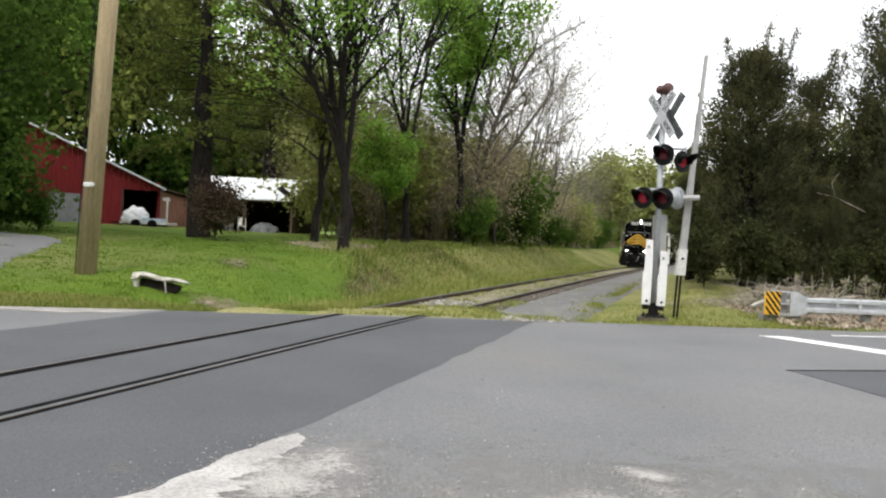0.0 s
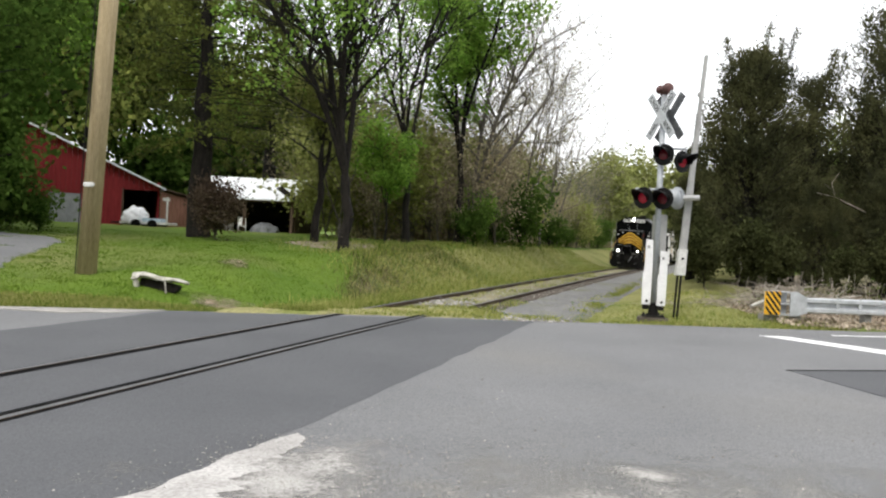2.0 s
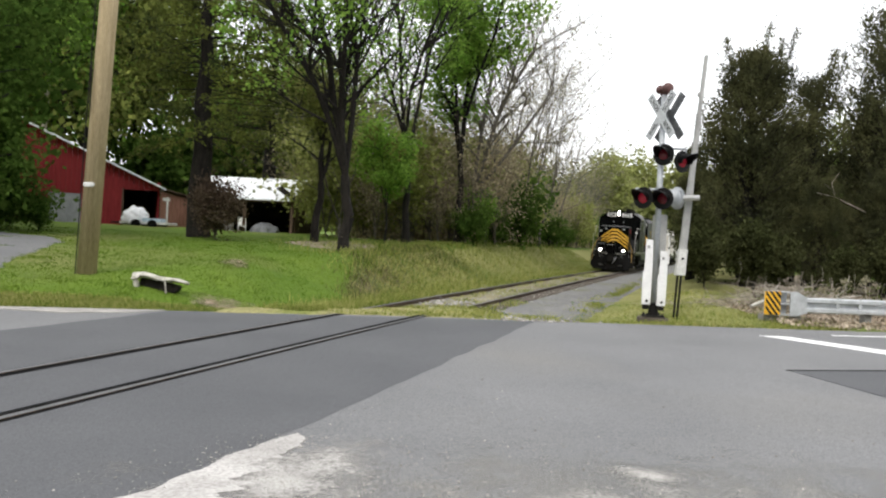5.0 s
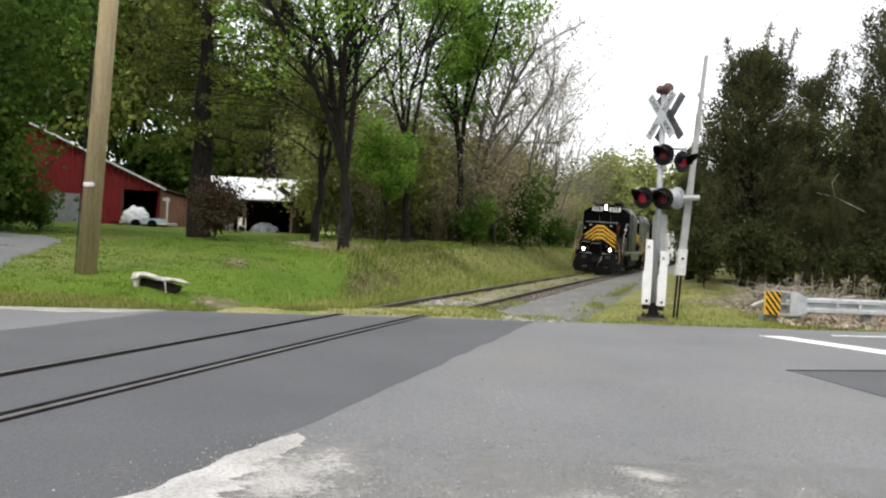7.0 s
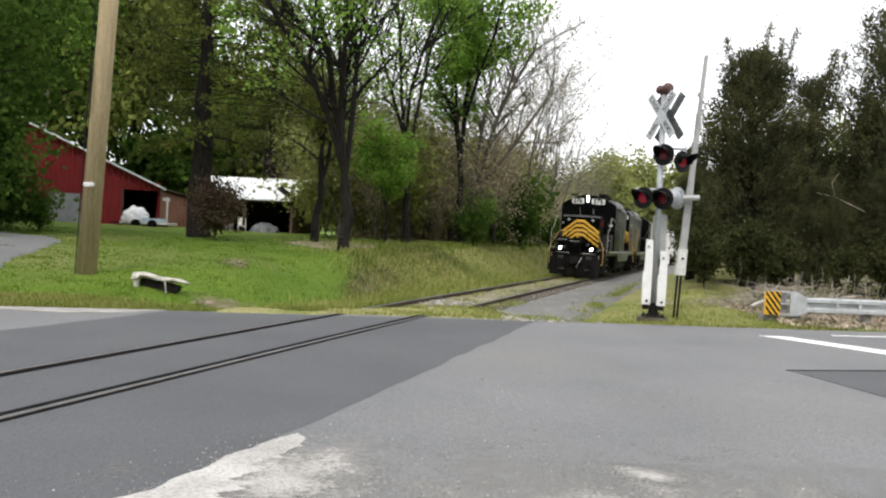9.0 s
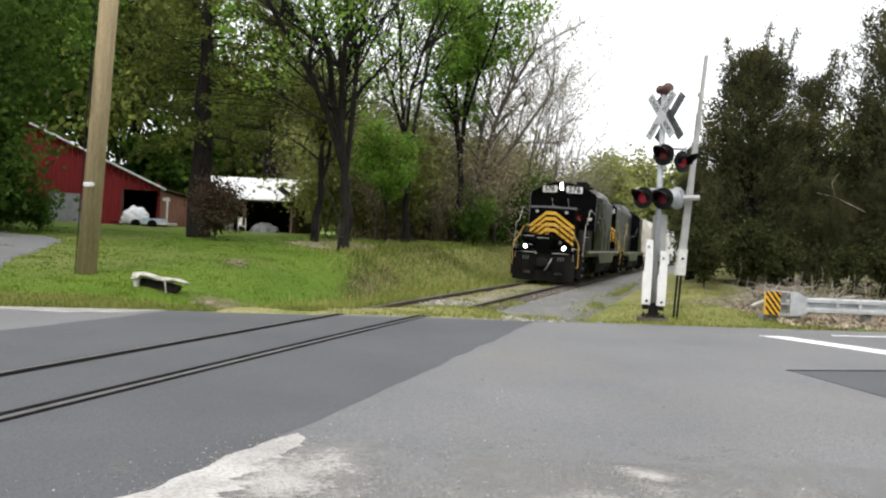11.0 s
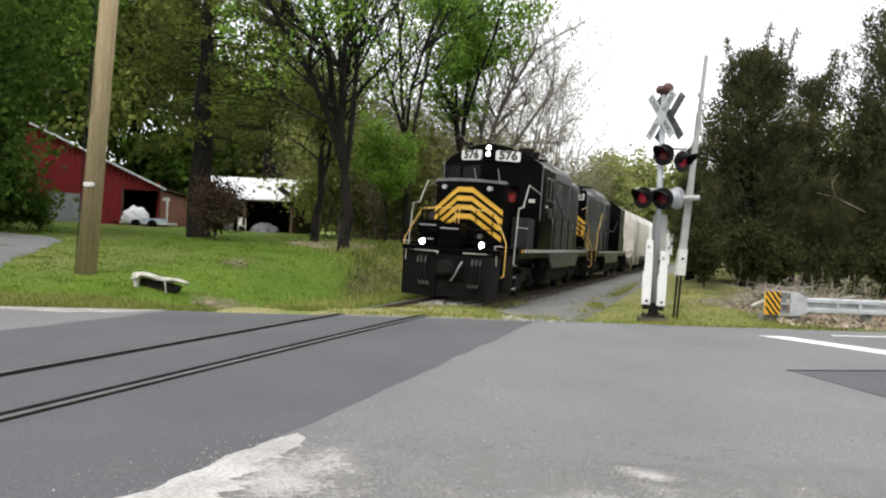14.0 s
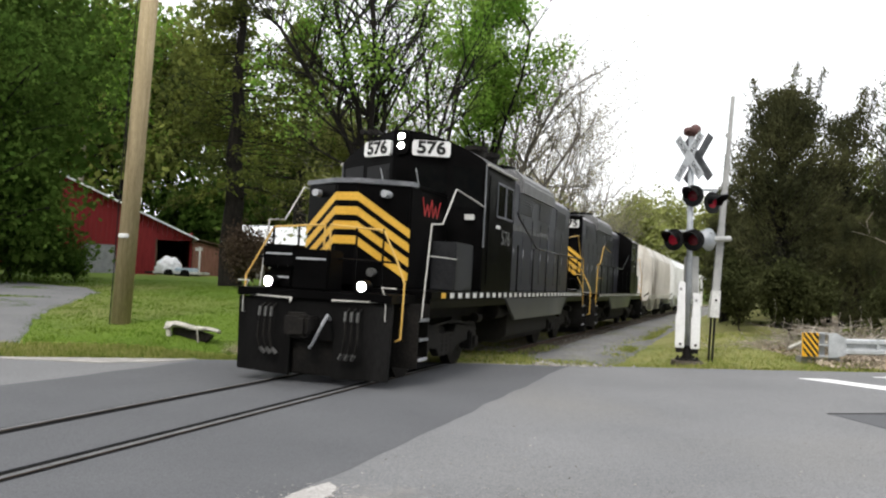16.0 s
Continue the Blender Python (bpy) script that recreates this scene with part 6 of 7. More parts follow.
place(broadleaf("sapling", "young sapling with fresh green leaves on the bank", 35, M_LEAF, M_BARK, 0.16, 11, 0.26, height=5.6, radius=0.06, fork=1.8, stems=3, spread=0.9, levels=2, kids=3, ratio=0.5, lift=0.0), -2.75, 38.5, 0, 0.9)
place(broadleaf("sapling", "low sapling with fresh green leaves in the scrub", 36, M_LEAF, M_BARK, 0.17, 9, 0.28, height=3.6, radius=0.05, fork=0.6, stems=4, spread=0.9, levels=2, kids=3, ratio=0.5, lift=0.0), 1.9, 46.5, 0, 0.75)
again(YARD, -13.2, 60, 140, 1.3)["label"] = "tall dark leafy tree behind the shed"
LEFT = broadleaf("maple_tree", "dense green leafy tree at the driveway", 61, M_LEAFM, M_BARK, 0.26, 12, 0.5, bare=True, height=12, radius=0.3, fork=1.2, stems=5, spread=0.9, levels=2, kids=4, ratio=0.6, lift=0.0)
place(LEFT, -20.6, 29, 0)
again(LEFT, -25, 35, 130, 1.2)
again(LEFT, -17.2, 24.5, 220, 0.6)
BRIGHT = broadleaf("linden_tree", "leafy tree with bright spring foliage over the yard", 67, M_LEAF, M_BARK, 0.24, 13, 0.5, keep=0.75, height=15, radius=0.2, fork=6.0, stems=4, spread=0.8, levels=2, kids=4, ratio=0.5, lift=0.05)
place(BRIGHT, -30.5, 64, 0, 1.25)
again(BRIGHT, -37, 62, 90, 1.2)

# woods behind the yard and the bank
WOOD = broadleaf("woodland_tree", "tall woodland tree with olive spring foliage", 71, M_OLIVE, M_BARK, 0.55, 8, 0.8, bare=True, height=19, radius=0.28, fork=3.0, stems=3, spread=0.8, levels=2, kids=3, ratio=0.6, lift=0.03)
WOOD2 = broadleaf("woodland_tree", "tall woodland tree with fresh green foliage", 72, M_LEAF, M_BARKG, 0.5, 8, 0.8, bare=True, height=20, radius=0.26, fork=3.5, stems=3, spread=0.8, levels=2, kids=3, ratio=0.6, lift=0.05)
THIN = broadleaf("bare_tree", "grey bare woodland tree just coming into bud", 73, M_PALE, M_BARKG, 0.13, 2, 0.09, height=12, radius=0.13, fork=1.2, stems=3, spread=0.8, levels=3, kids=2, ratio=0.62, lift=0.08)
BUSH = broadleaf("bush", "dense dark green bush", 74, M_LEAFM, M_BARK, 0.27, 5, 0.3, category="bush", bare=True, height=3.4, radius=0.06, fork=0.15, stems=6, spread=1.0, levels=2, kids=2, ratio=0.6, lift=0.0)
SCRUB = broadleaf("scrub", "tangled brown scrub on the railway bank", 76, M_BRUSH, M_BARKG, 0.13, 3, 0.3, category="bush", height=4.6, radius=0.05, fork=0.2, stems=7, spread=0.9, levels=2, kids=2, ratio=0.65, lift=0.05)
OLIVEB = broadleaf("bush", "tall bush with light olive spring leaves", 77, M_OLIVELT, M_BARKG, 0.24, 5, 0.35, category="bush", bare=True, height=4.4, radius=0.06, fork=0.2, stems=6, spread=0.95, levels=2, kids=2, ratio=0.6, lift=0.05)
LIME = broadleaf("willow_tree", "rounded tree with yellow-green spring leaves", 75, M_LIME, M_BARKG, 0.6, 7, 0.7, bare=True, height=13, radius=0.25, fork=1.6, stems=6, spread=0.9, levels=2, kids=3, ratio=0.6, lift=0.0)
rw = random.Random(3)
RIGHT = ((19, 52), (24, 50), (29, 54), (34, 60), (40, 66), (31, 46), (37, 50))
for tr, spot in ((WOOD, (-30, 66)), (WOOD2, (-38, 66)), (THIN, (-4.5, 47)), (BUSH, (5.2, 55)), (LIME, (21.5, 110)), (SCRUB, (3.2, 50)), (OLIVEB, (-6.4, 44))):
    place(tr, *spot, 0, 0.68 if tr == LIME else 1.0)
for k in range(14):
    x = -44 + k * 3.2
    q = rw.uniform(0.8, 1.0) if x < -24 else rw.uniform(0.48, 0.62)
    again(THIN if x > -9 else WOOD if k % 3 else WOOD2, x + rw.uniform(-1, 1), 64 + rw.uniform(0, 10), rw.uniform(0, 360), q * (1.5 if x > -9 else 1))
for x, y, q in ((5.5, 57, 1.0), (7.4, 62, 0.95), (3.4, 53, 0.9), (9.2, 70, 0.95), (6.6, 66, 1.05)):
    again(THIN, x, y, x * 50, q)
for x, y, q in ((-6.6, 53, 1.2), (-7.2, 56, 1.4), (-5.2, 50, 1.0)):
    again(OLIVEB, x, y, x * 50, q)
for k in range(9):
    again(OLIVEB if k % 3 == 0 else SCRUB, -6.2 + k * 1.1, 47 + rw.uniform(-2, 3), rw.uniform(0, 360), rw.uniform(0.8, 1.2))
for x, y, q in ((-3.6, 43, 0.62), (-1.9, 45, 0.75), (-0.3, 44, 0.6), (-2.8, 48, 0.9), (0.6, 48, 0.8)):
    again(SCRUB, x, y, x * 70, q)
for x, y, q in ((-4.4, 46, 0.75), (-1.1, 47.5, 0.8), (0.4, 50.5, 0.85)):
    again(OLIVEB, x, y, x * 70, q)
for k in range(7):
    again(BUSH if k < 4 else OLIVEB, -25 + k * 2.4, 67 + rw.uniform(-1, 3), rw.uniform(0, 360), rw.uniform(1.8, 2.4))
for x, y in RIGHT:
    again(BUSH, x, y, x * 40, 1.3)
    again(WOOD, x + 3, y + 4, x * 70, 0.42)
for k in range(15):
    s = 48 + k * 5.2 + rw.uniform(-1.5, 1.5)
    p = on_track(s, -rw.uniform(7.5, 12))
    again(THIN, p.x, p.y, rw.uniform(0, 360), rw.uniform(0.5, 0.72) * (1 + k * 0.015))
for k in range(5):
    p = on_track(38 + k * 4.6 + rw.uniform(-1, 1), -rw.uniform(11, 15))
    again(THIN, p.x, p.y, rw.uniform(0, 360), rw.uniform(0.5, 0.7))
for k in range(18):
    p = on_track(42 + k * 3.2 + rw.uniform(-1, 1), -rw.uniform(6.5, 9.5))
    again(OLIVEB if k % 3 == 0 else SCRUB, p.x, p.y, rw.uniform(0, 360), rw.uniform(0.55, 0.9))
for k in range(14):
    again(OLIVEB if k % 2 else SCRUB, -10.5 + k * 1.15, 57 + rw.uniform(-2, 4), rw.uniform(0, 360), rw.uniform(0.9, 1.4))
for x, y, q in ((17, 112, 0.62), (30, 135, 0.9), (37, 138, 0.9), (44, 134, 1.0)):
    again(LIME, x, y, rw.uniform(0, 360), q)
for x, y, q in ((-27.5, 47, 0.9), (-18.4, 30, 1.8), (-17.6, 27.5, 1.2), (-15.7, 29, 0.5), (-16.4, 28, 0.62), (-14.9, 29.6, 0.33), (1.6, 44, 0.5)):
    again(BUSH, x, y, rw.uniform(0, 360), q)
for k in range(13):
    p = on_track(50 + k * 4.2 + rw.uniform(-1, 1), -rw.uniform(6.4, 8.6))
    again(BUSH, p.x, p.y, rw.uniform(0, 360), rw.uniform(0.45, 0.8))
SHRUB = broadleaf("russet_shrub", "russet twiggy shrub at the foot of the tree", 81, M_RUST, M_BARKG, 0.1, 9, 0.2, category="shrub", height=1.7, radius=0.035, fork=0.1, stems=8, spread=0.9, levels=2, kids=2, ratio=0.6, lift=0.1)
place(SHRUB, -8.75, 31, 0, 0.95)

# cedars by the guardrail
C1 = place(juniper(101, 9.7, 2.75, "tall dark green cedar with a ragged double top", n_branch=400, spires=4), 11.1, 29.5)
C2 = place(juniper(102, 9.2, 1.95, "dark green cedar with an open crown", n_branch=160, spires=3, thin=0.75, base=1.0), 14.0, 31)
C3 = place(juniper(103, 11.6, 3.0, "broad dark green cedar", n_branch=400, spires=5, thin=0.3), 16.1, 29)
part("dead_limb", tubes_mesh("dead_limb", [(Vector((-1.6, -1.2, 2.9)), Vector((-3.0, -1.9, 3.3)), 0.03, 0.022, 6), (Vector((-3.0, -1.9, 3.3)), Vector((-3.2, -2.0, 3.75)), 0.022, 0.01, 5), (Vector((-3.2, -2.0, 3.75)), Vector((-3.0, -2.05, 4.1)), 0.012, 0.006, 5), (Vector((-3.0, -1.9, 3.3)), Vector((-3.7, -2.1, 3.42)), 0.02, 0.008, 5), (Vector((-3.1, -1.95, 3.5)), Vector((-3.5, -2.1, 3.75)), 0.012, 0.005, 5)]), M_TWIG, C3, "bleached dead limb")
for tr, x, y, a, q in ((C1, 10.6, 34, 200, 0.42), (C1, 12.2, 38.5, 310, 0.5), (C1, 14.4, 45, 20, 0.6), (C3, 17.4, 53, 110, 0.6), (C1, 11.9, 31.5, 90, 0.5), (C1, 19.8, 30, 80, 1.0), (C2, 10.4, 34, 30, 0.7), (C2, 18, 34, 130, 0.9), (C3, 13.6, 37, 200, 0.55), (C1, 15, 27.4, 140, 0.5), (C1, 12.8, 27.4, 40, 0.46), (C2, 17.5, 26.5, 10, 0.6), (C1, 15.5, 42, 70, 0.75), (C3, 20.5, 48, 90, 0.8), (C1, 25.5, 58, 10, 0.9), (C3, 33, 72, 160, 0.9), (C3, 25, 36, 200, 1.0), (C1, 12.9, 33.5, 250, 0.6), (C3, 15.2, 35, 300, 0.6), (C2, 22, 42, 50, 1.0)):
    again(tr, x, y, a, q)
LOW = place(broadleaf("bush", "dull green bush beside the cedars", 91, M_DULL, M_BARK, 0.13, 8, 0.22, category="bush", keep=0.7, bare=True, height=1.9, radius=0.04, fork=0.15, stems=6, spread=0.8, levels=2, kids=2, ratio=0.6, lift=0.25), 9.5, 24.5, 0, 0.85)
again(LOW, 10.6, 25.6, 90, 0.75)
again(LOW, 14.2, 25, 20, 0.8)
again(LOW, 17.2, 24.6, 70, 0.9)
again(LOW, 12.3, 24.8, 200, 0.6)
again(LOW, 8.9, 27.2, 300, 0.75)
again(LOW, 9.5, 29.6, 140, 0.9)
again(LOW, 10.4, 32, 40, 1.1)


def undergrowth():
    """Brambles, dead stalks and young leaves that fill the wood behind the bank, in drifts of uneven height."""
    rng = np.random.default_rng(15)
    brown, green = [], []
    while len(brown) + len(green) < 62000:
        s, v = rng.uniform(31, 118), -rng.uniform(6.6, 20)
        p = on_track(s, v)
        if p.x < -5.6 or p.y < 43 or v > -7.4 - 1.8 * (1 - step(44, 56, s)):
            continue
        lump = noise.noise((p.x * 0.45, p.y * 0.3, 1.5))
        tall = (0.55 + 1.5 * max(0, lump + 0.25)) * step(6.4, 9.0, -v) + 0.15
        q = (p.x, p.y, ground_z(p.x, p.y) + tall * rng.random() ** 1.3)
        (green if noise.noise((p.x * 0.3 + 9, p.y * 0.25, 4.5)) > 0.12 else brown).append(q)
    for pts, m, label, size in ((brown, M_BRUSH, "brown brambles and dead stalks under the trees", 0.2), (green, M_BRAMBLE, "dull green brambles under the trees", 0.19)):
        me = quads_mesh("undergrowth", pts, size, rng, 0.45)
        tagged(part("undergrowth", me, m), label, "undergrowth", kind="stuff")


undergrowth()


def far_woods():
    """A belt of woods all round: distant ahead, closer and unseen behind the camera."""
    rng = np.random.default_rng(5)
    n = 34000
    a = rng.random(n) * 2 * math.pi
    # the unseen part behind is added close and tall to cut sky light and reflections
    near = np.cos(a) < -0.1
    r = np.where(near, 42 + rng.random(n) * 16, 150 + rng.random(n) * 50)
    x, y = r * np.sin(a), r * np.cos(a)
    z = rng.random(n) ** np.where(near, 1.0, 1.5) * (10 + 6 * near + 2 * np.sin(a * 23) + 1.5 * np.sin(a * 61))
    me = quads_mesh("far_woods", np.stack([x, y, z + 2.0], 1), 2.4, rng)
    tagged(part("far_woods", me, M_OLIVE), "belt of spring woods, distant ahead, added unseen behind the camera", "woods", kind="stuff")


far_woods()


def blades(name, label, n, sampler, material, height, width, seed, lean=0.35, level=None):
    """Grass: one thin upright blade for each point."""
    rng = np.random.default_rng(seed)
    rnd = random.Random(seed)
    verts = np.zeros((n, 3, 3), np.float32)
    for i in range(n):
        x, y, q = sampler(rnd)
        z = ground_z(x, y) - 0.01 if level is None else level
        h = height * q * rnd.uniform(0.5, 1.3)
        a = rnd.uniform(0, math.pi)
        dx, dy = width * math.cos(a), width * math.sin(a)
        lx, ly = rnd.gauss(0, lean) * h, rnd.gauss(0, lean) * h
        verts[i] = ((x - dx, y - dy, z), (x + dx, y + dy, z), (x + lx, y + ly, z + h))
    me = bpy.data.meshes.new(name)
    me.vertices.add(3 * n)
    me.vertices.foreach_set("co", verts.ravel())
    me.loops.add(3 * n)
    me.loops.foreach_set("vertex_index", np.arange(3 * n, dtype=np.int32))
    me.polygons.add(n)
    me.polygons.foreach_set("loop_start", np.arange(0, 3 * n, 3, dtype=np.int32))
    me.polygons.foreach_set("loop_total", np.full(n, 3, dtype=np.int32))
    me.update(calc_edges=True)
    return tagged(part(name, me, material), label, "grass", kind="stuff")


def lawn_spot(r):
    while True:
        y = 14 + 22 * r.random() ** 1.7
        x = r.uniform(-0.62, 0.0) * (y + 3)
        s, v = track_sv(x, y)
        if y > edge_y(x) + 0.05 and v < -2.7:
            return x, y, 1.0


def bank_spot(r):
    while True:
        s = 14.2 + 58 * r.random() ** 1.5
        v = -1.15 - abs(r.gauss(0, 1)) * (0.55 + 2.9 * step(18.5, 31, s))
        p = on_track(s, v)
        if p.y > edge_y(p.x) + 0.1:
            return p.x, p.y, 1.0 + 0.5 * r.random()


def withered_spot(r):
    s = r.uniform(19.5, 35)
    v = -float(np.interp(s, (19, 27, 35), (1.9, 4.2, 4.6))) + r.gauss(0, 0.55 + 0.35 * step(20, 28, s))
    p = on_track(s, min(v, -1.3))
    return p.x, p.y, 1.0


def apron_spot(r):
    while True:
        v = r.uniform(-2.5, 3.3)
        s = 14.5 + 6 * r.random()
        p = on_track(s, v)
        d = p.y - edge_y(p.x)
        if -0.15 < d < apron_reach(v) * 0.8 and noise.noise((p.x * 1.6, p.y * 1.6, 6)) > -0.15 + 0.5 * r.random() - 0.25:
            return p.x, p.y, 1.0


def track_spot(r):
    """Between the rails and beside the right one, thinning out with distance, in tufts."""
    while True:
        s = 16.5 + 34 * r.random() ** 1.6
        v = r.choice((r.uniform(-0.62, 0.62), r.uniform(-0.62, 0.62), 3.5 - abs(r.gauss(0, 0.3)), 3.5 - abs(r.gauss(0, 0.3)), r.uniform(0.9, 1.5) if s < 23 else 3.3))
        p = on_track(s, v, -0.11)
        if p.y > edge_y(p.x) + 0.1 and noise.noise((p.x * 1.1, p.y * 0.8, 2.2)) > -0.1 + 0.25 * r.random():
            return p.x, p.y, 1.0


def verge_spot(r):
    while True:
        if r.random() < 0.5:
            x = r.uniform(1.6, 9)
            y = edge_y(x) + 0.05 + 9 * r.random() ** 1.6
        else:
            x = r.uniform(-9, 1)
            y = edge_y(x) + 0.02 + 0.9 * r.random() ** 1.6
        s, v = track_sv(x, y)
        if v > 3.1 or v < -1.0 or (v > 1.2 and r.random() < 0.12) or (abs(v) < 0.6 and r.random() < 0.4 and s < 26):
            return x, y, 1.0


blades("lawn_grass", "short bright green lawn grass", 80000, lawn_spot, M_BLADE, 0.034, 0.014, 1)
blades("bank_grass", "long yellowing grass on the railway bank", 32000, bank_spot, M_STRAW, 0.17, 0.014, 2)
blades("bank_grass", "fresh green grass among the dry bank grass", 30000, bank_spot, M_BLADE, 0.15, 0.014, 3)
blades("verge_grass", "dry yellow-green grass on the road verge", 34000, verge_spot, M_STRAW, 0.1, 0.01, 4)
blades("track_grass", "thin yellowing grass growing through the ballast", 4500, track_spot, M_STRAW, 0.09, 0.009, 14, level=-0.13)
blades("track_grass", "green weeds growing through the ballast", 1500, track_spot, M_BLADE, 0.1, 0.01, 15, level=-0.13)
blades("verge_grass", "green grass on the road verge", 14000, verge_spot, M_BLADE, 0.11, 0.01, 5)
blades("bank_grass", "withered brown grass below the forked tree", 9000, withered_spot, M_BROWN, 0.14, 0.014, 6)
blades("verge_grass", "thin grass on the dirt at the rail ends", 2600, apron_spot, M_STRAW, 0.06, 0.008, 7, level=0.0)
blades("verge_grass", "green tufts on the dirt at the rail ends", 1200, apron_spot, M_BLADE, 0.06, 0.008, 9, level=0.0)


def draped(name, label, category, material, cx, cy, rx, ry, seed, lift=0.03):
    """An uneven patch lying on the ground."""
    verts, faces = [(cx, cy, ground_z(cx, cy) + lift)], []
    rings, n = 7, 40
    for i in range(1, rings + 1):
        for k in range(n):
            a = 2 * math.pi * k / n
            q = i / rings * (1 + 0.3 * noise.noise((math.cos(a) * 1.6 + seed, math.sin(a) * 1.6, seed)) + 0.1 * noise.noise((a * 6, seed, 0)))
            x, y = cx + rx * q * math.cos(a), cy + ry * q * math.sin(a)
            z = ground_z(x, y) + lift if y > edge_y(x) + 0.05 else -0.06
            verts.append((x, y, z if i < rings else z - 0.06))
    for k in range(n):
        faces.append((0, 1 + k, 1 + (k + 1) % n))
    for i in range(rings - 1):
        for k in range(n):
            a, b = 1 + i * n + k, 1 + i * n + (k + 1) % n
            faces.append((a, a + n, b + n, b))
    return tagged(raw(name, verts, faces, material, smooth=True), label, category, kind="structure")


def dry_strip(name, label, cols, count, edge, pull):
    """Yellowing grass in a strip along the track; pull: whether it narrows near the road."""
    verts, faces = [], []
    w = len(cols)
    for i in range(count):
        s = 15.2 + i * 0.6
        for k, v in enumerate(cols):
            if pull:
                v = -1.2 + (v + 1.2) / 4.8 * (float(np.interp(s, (15, 19, 27, 45), (2.1, 2.5, 5.4, 6.6))) - 1.2)
            v += (edge * noise.noise((s * 0.5, v, 2)) if k > w - 3 else 0)
            p = on_track(s, v)
            z = ground_z(p.x, p.y) + (0.045 if 0 < k < w - 1 else -0.05)
            verts.append((p.x, p.y, z if p.y > edge_y(p.x) + 0.05 else -0.07))
    for i in range(count - 1):
        for k in range(w - 1):
            a = i * w + k
            faces.append((a, a + w, a + w + 1, a + 1))
    tagged(raw(name, verts, faces, M_DRY, smooth=True), label, "ground", kind="structure")


dry_strip("dry_bank", "yellowing grass on the slope of the bank", (-1.2, -2.0, -2.8, -3.6, -4.4, -5.2, -6.0), 140, 0.3, True)
dry_strip("dry_verge", "yellowing dry grass beside the signal and track", (3.2, 3.5, 4.2, 5.0, 6.0, 7.2, 8.4), 90, 0.8, False)
draped("bare_soil", "bare brown soil in the grass beside the log", "ground", M_BARE, -4.3, 16.5, 1.15, 0.8, 4.1, 0.045)
draped("bare_soil", "small worn brown spot in the lawn", "ground", M_BARE, -5.2, 20.2, 0.4, 0.9, 5.7, 0.05)
# Darker patch along the gully: brown soil plus shade painted in.
draped("bare_soil", "brown soil on the bank, darkened for the gully's shade", "ground", M_BANKSOIL, -1.75, 24.2, 1.2, 4.2, 3.3, 0.075)
draped("leaf_litter", "brown leaf litter under the trees on the bank", "ground", M_DIRT, -4.3, 33.0, 2.0, 3.6, 6.2, 0.04)
draped("leaf_litter", "brown leaf litter on the floor of the wood", "ground", M_DIRT, -1.5, 60, 6.5, 15, 7.9, 0.05)
draped("leaf_litter", "brown leaf litter under the cedars", "ground", M_DIRT, 18.5, 31, 8.0, 12.5, 1.3)
draped("leaf_litter", "brown leaf litter behind the guardrail", "ground", M_DIRT, 10.9, 19.7, 3.1, 1.5, 2.7, 0.035)


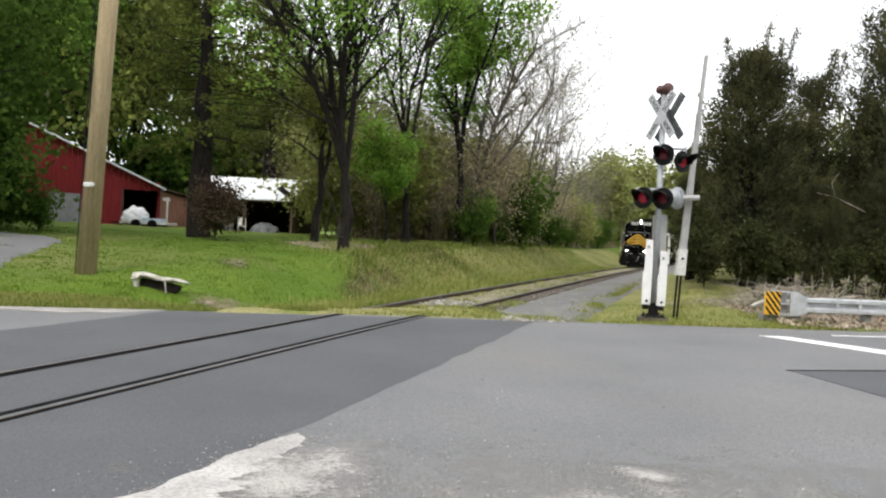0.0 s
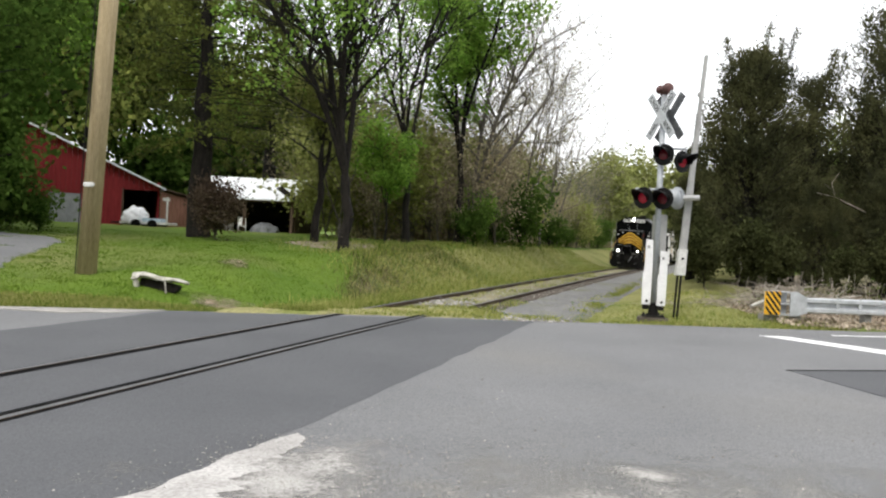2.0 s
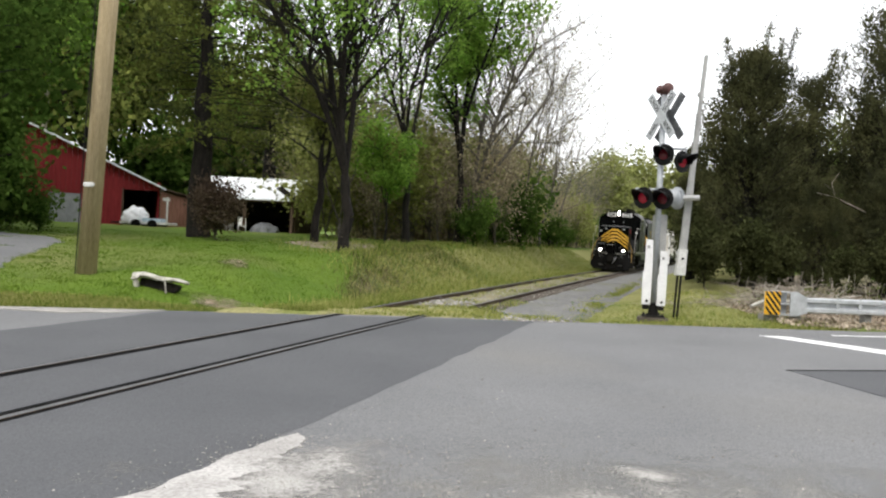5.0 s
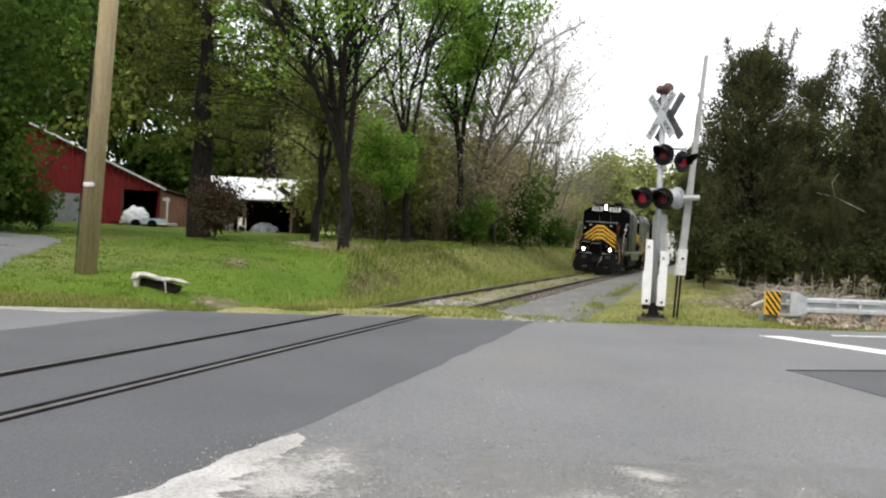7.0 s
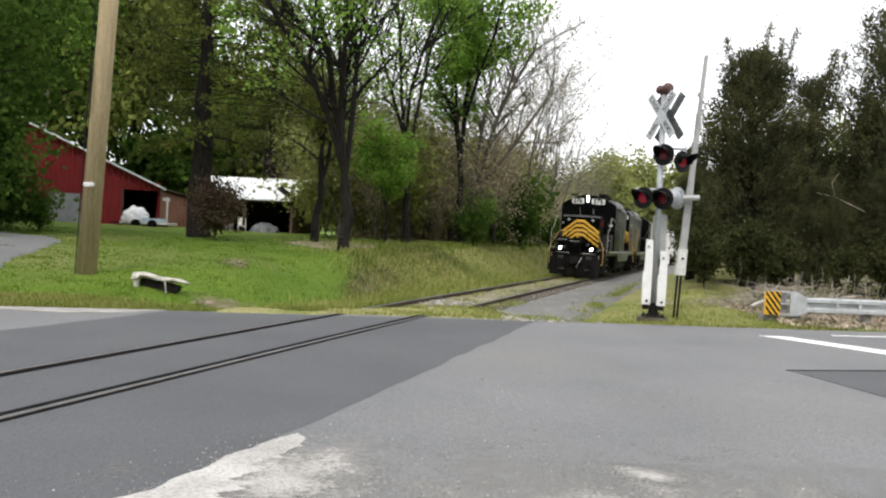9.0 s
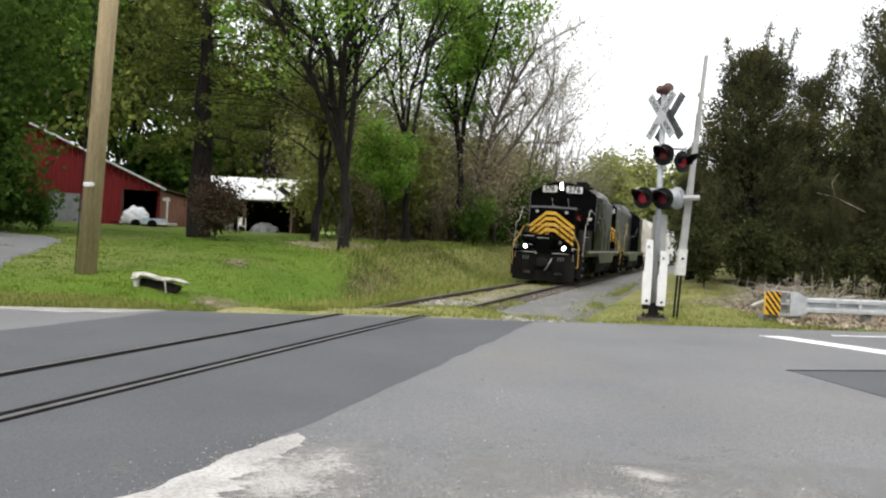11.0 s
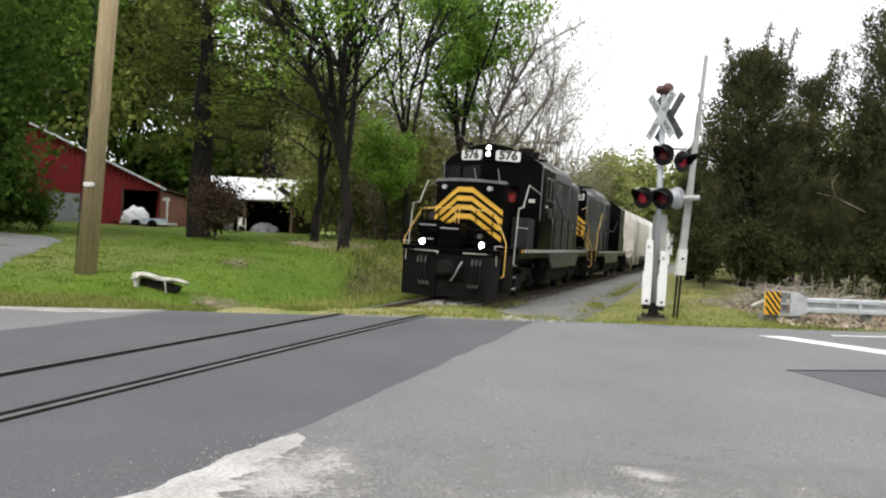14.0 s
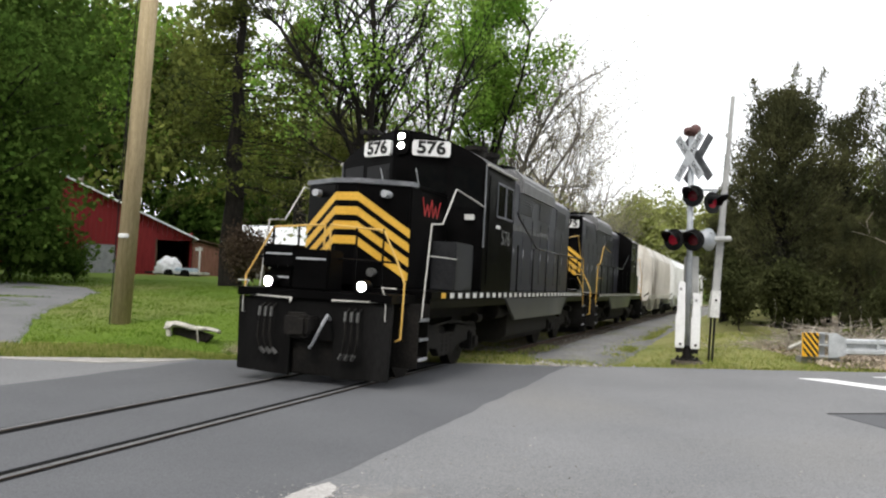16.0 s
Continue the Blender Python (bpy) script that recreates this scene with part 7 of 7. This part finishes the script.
def litter():
    """Dead leaves, twigs and stones lying about, too many to count."""
    rng = np.random.default_rng(8)
    rnd = random.Random(8)
    pts = []
    while len(pts) < 5000:
        x, y = rnd.uniform(7.6, 15), rnd.uniform(17.6, 23)
        if y > edge_y(x) + 0.05:
            pts.append((x, y, ground_z(x, y) + 0.05 + rnd.random() * 0.05))
    tagged(part("dead_leaves", quads_mesh("dead_leaves", pts, 0.09, rng, 0.7, 0.6), M_DEADLEAF), "dry brown leaves scattered behind the guardrail", "dead leaves", kind="stuff")
    # loose stones on the road and along the rails
    verts, faces = [], []

    def stone(x, y, z, r):
        b = len(verts)
        for dx, dy, dz in ((1, 0, 0), (0, 1, 0), (-1, 0, 0), (0, -1, 0), (0, 0, 0.8), (0, 0, -0.3)):
            verts.append((x + r * dx * rnd.uniform(0.6, 1.3), y + r * dy * rnd.uniform(0.6, 1.3), z + r * dz * rnd.uniform(0.6, 1.3)))
        for i in range(4):
            faces.append((b + i, b + (i + 1) % 4, b + 4))
            faces.append((b + (i + 1) % 4, b + i, b + 5))
    for _ in range(900):
        y = 4.3 + 5 * rnd.random() ** 2
        x = rnd.uniform(-0.55, 0.62) * (y + 0.5)
        s, v = track_sv(x, y)
        if v > 3.0:
            stone(x, y, -0.016, rnd.uniform(0.004, 0.013))
    for cx, cy, sx, sy, n in ((-1.15, 5.2, 0.28, 0.5, 600), (-0.8, 4.5, 0.6, 0.35, 700), (1.5, 5.65, 0.22, 0.1, 110), (0.6, 4.8, 1.2, 0.5, 450)):
        for _ in range(n):
            stone(rnd.gauss(cx, sx), rnd.gauss(cy, sy), 0.0 - 0.012, rnd.uniform(0.003, 0.011))
    for _ in range(1900):
        s = 15.3 + 30 * rnd.random() ** 2
        v = rnd.uniform(-2.2, 3.6)
        if abs(abs(v) - 0.75) > 0.1:
            p = on_track(s, v, -0.09 if abs(v) < 1.5 else -0.16)
            stone(p.x, p.y, p.z, rnd.uniform(0.015, 0.045))
    for _ in range(130):
        p = on_track(rnd.gauss(19.6, 0.9), rnd.gauss(0.0, 0.3), 0.0)
        stone(p.x, p.y, p.z - 0.05, rnd.uniform(0.02, 0.06))
    for _ in range(160):
        x = rnd.gauss(1.9, 0.5)
        stone(x, edge_y(x) + rnd.uniform(-0.3, 0.5), -0.01, rnd.uniform(0.015, 0.05))
    me = bpy.data.meshes.new("loose_stones")
    me.from_pydata(verts, [], faces)
    me.update()
    tagged(part("loose_stones", me, M_STONE), "loose pale stones on the road and ballast", "stones", kind="stuff")
    # a pile of dead brushwood
    segs = []
    for _ in range(800):
        cx, cy = rnd.gauss(9.6, 1.3), rnd.gauss(21.6, 0.7)
        h = max(0.05, 0.6 * math.exp(-((cx - 9.4) / 1.7) ** 2) * rnd.random())
        p = Vector((cx, cy, ground_z(cx, cy) + h))
        d = Vector((rnd.gauss(0, 1), rnd.gauss(0, 0.6), rnd.gauss(0.03, 0.2))).normalized()
        ln, r = rnd.uniform(0.3, 1.1), rnd.uniform(0.004, 0.014)
        for _k in range(3):
            q = p + d * ln / 3
            q.z = max(q.z, ground_z(q.x, q.y) + 0.02)
            segs.append((p, q, r, r * 0.75, 4))
            d = (d + Vector((rnd.gauss(0, 0.25), rnd.gauss(0, 0.25), rnd.gauss(0, 0.2)))).normalized()
            p, r = q, r * 0.75
    tagged(part("brushwood_pile", tubes_mesh("brushwood_pile", segs), M_TWIG), "tangled pile of dead grey brushwood", "brushwood", kind="stuff")
    for x, y, a, ln, r in ((8.5, 20.6, 25, 1.5, 0.05), (9.3, 20.9, 12, 1.2, 0.04), (10.4, 21.2, -15, 1.3, 0.035)):
        bl = thing("dead_branch", pose(x, y, ground_z(x, y) + 0.35, 0, -12, a), "bleached dead branch on the brushwood", "branch")
        part("wood", tubes_mesh("wood", [(Vector((-ln / 2, 0, 0)), Vector((0, 0.05, 0.06)), r, r * 0.8, 7), (Vector((0, 0.05, 0.06)), Vector((ln / 2, 0, 0.05)), r * 0.8, r * 0.4, 7), (Vector((0, 0.05, 0.06)), Vector((ln * 0.3, 0.2, 0.3)), r * 0.5, r * 0.2, 5)]), M_LOG, bl)


M_DEADLEAF = leaf_mat("dead_leaf", (0.28, 0.22, 0.16), (0.42, 0.36, 0.29), 0.4, 0.1)
litter()


def weeds():
    """Tall weeds with pale seed heads behind the guardrail."""
    rnd, rng = random.Random(12), np.random.default_rng(12)
    for k in range(14):
        x, y = rnd.uniform(9.2, 13.5), rnd.uniform(20.2, 21.6)
        wd = thing("weed", pose(x, y, ground_z(x, y)), "tall weed with a pale tufted head", "weed", "weeds behind the guardrail")
        h = rnd.uniform(0.5, 1.05)
        top = Vector((rnd.gauss(0, 0.1), rnd.gauss(0, 0.1), h))
        part("stem", tubes_mesh("stem", [(Vector((0, 0, -0.05)), top * 0.5, 0.012, 0.01, 5), (top * 0.5, top, 0.01, 0.006, 5)]), M_TWIG, wd)
        pts = [top + Vector((rnd.gauss(0, 0.06), rnd.gauss(0, 0.06), rnd.gauss(0, 0.05))) for _ in range(60)] if k % 2 else []
        pts += [top * rnd.uniform(0.2, 0.9) + Vector((rnd.gauss(0, 0.09), rnd.gauss(0, 0.09), 0)) for _ in range(50)]
        part("foliage", quads_mesh("foliage", pts, 0.07, rng), M_PALE if k % 2 else M_BRAMBLE, wd)


weeds()


def ties():
    """Wooden ties under the rails."""
    me = mesh_of(box(bmesh.new(), -1.3, 1.3, -0.115, 0.115, -0.21, -0.05, 0.008), "tie")
    for k in range(110):
        s = 15.9 + k * 0.53
        ob = part("tie", me, M_TIE, TRACK)
        a, b = on_track(s), on_track(s + 0.1)
        ob.matrix_local = Matrix.Translation(a + Vector((0, 0, -0.055))) @ Matrix.Rotation(-math.atan2(b.x - a.x, b.y - a.y), 4, "Z") @ Matrix.Rotation(radians(0.5 * math.sin(k * 3.3)), 4, "Z")


ties()

motions()
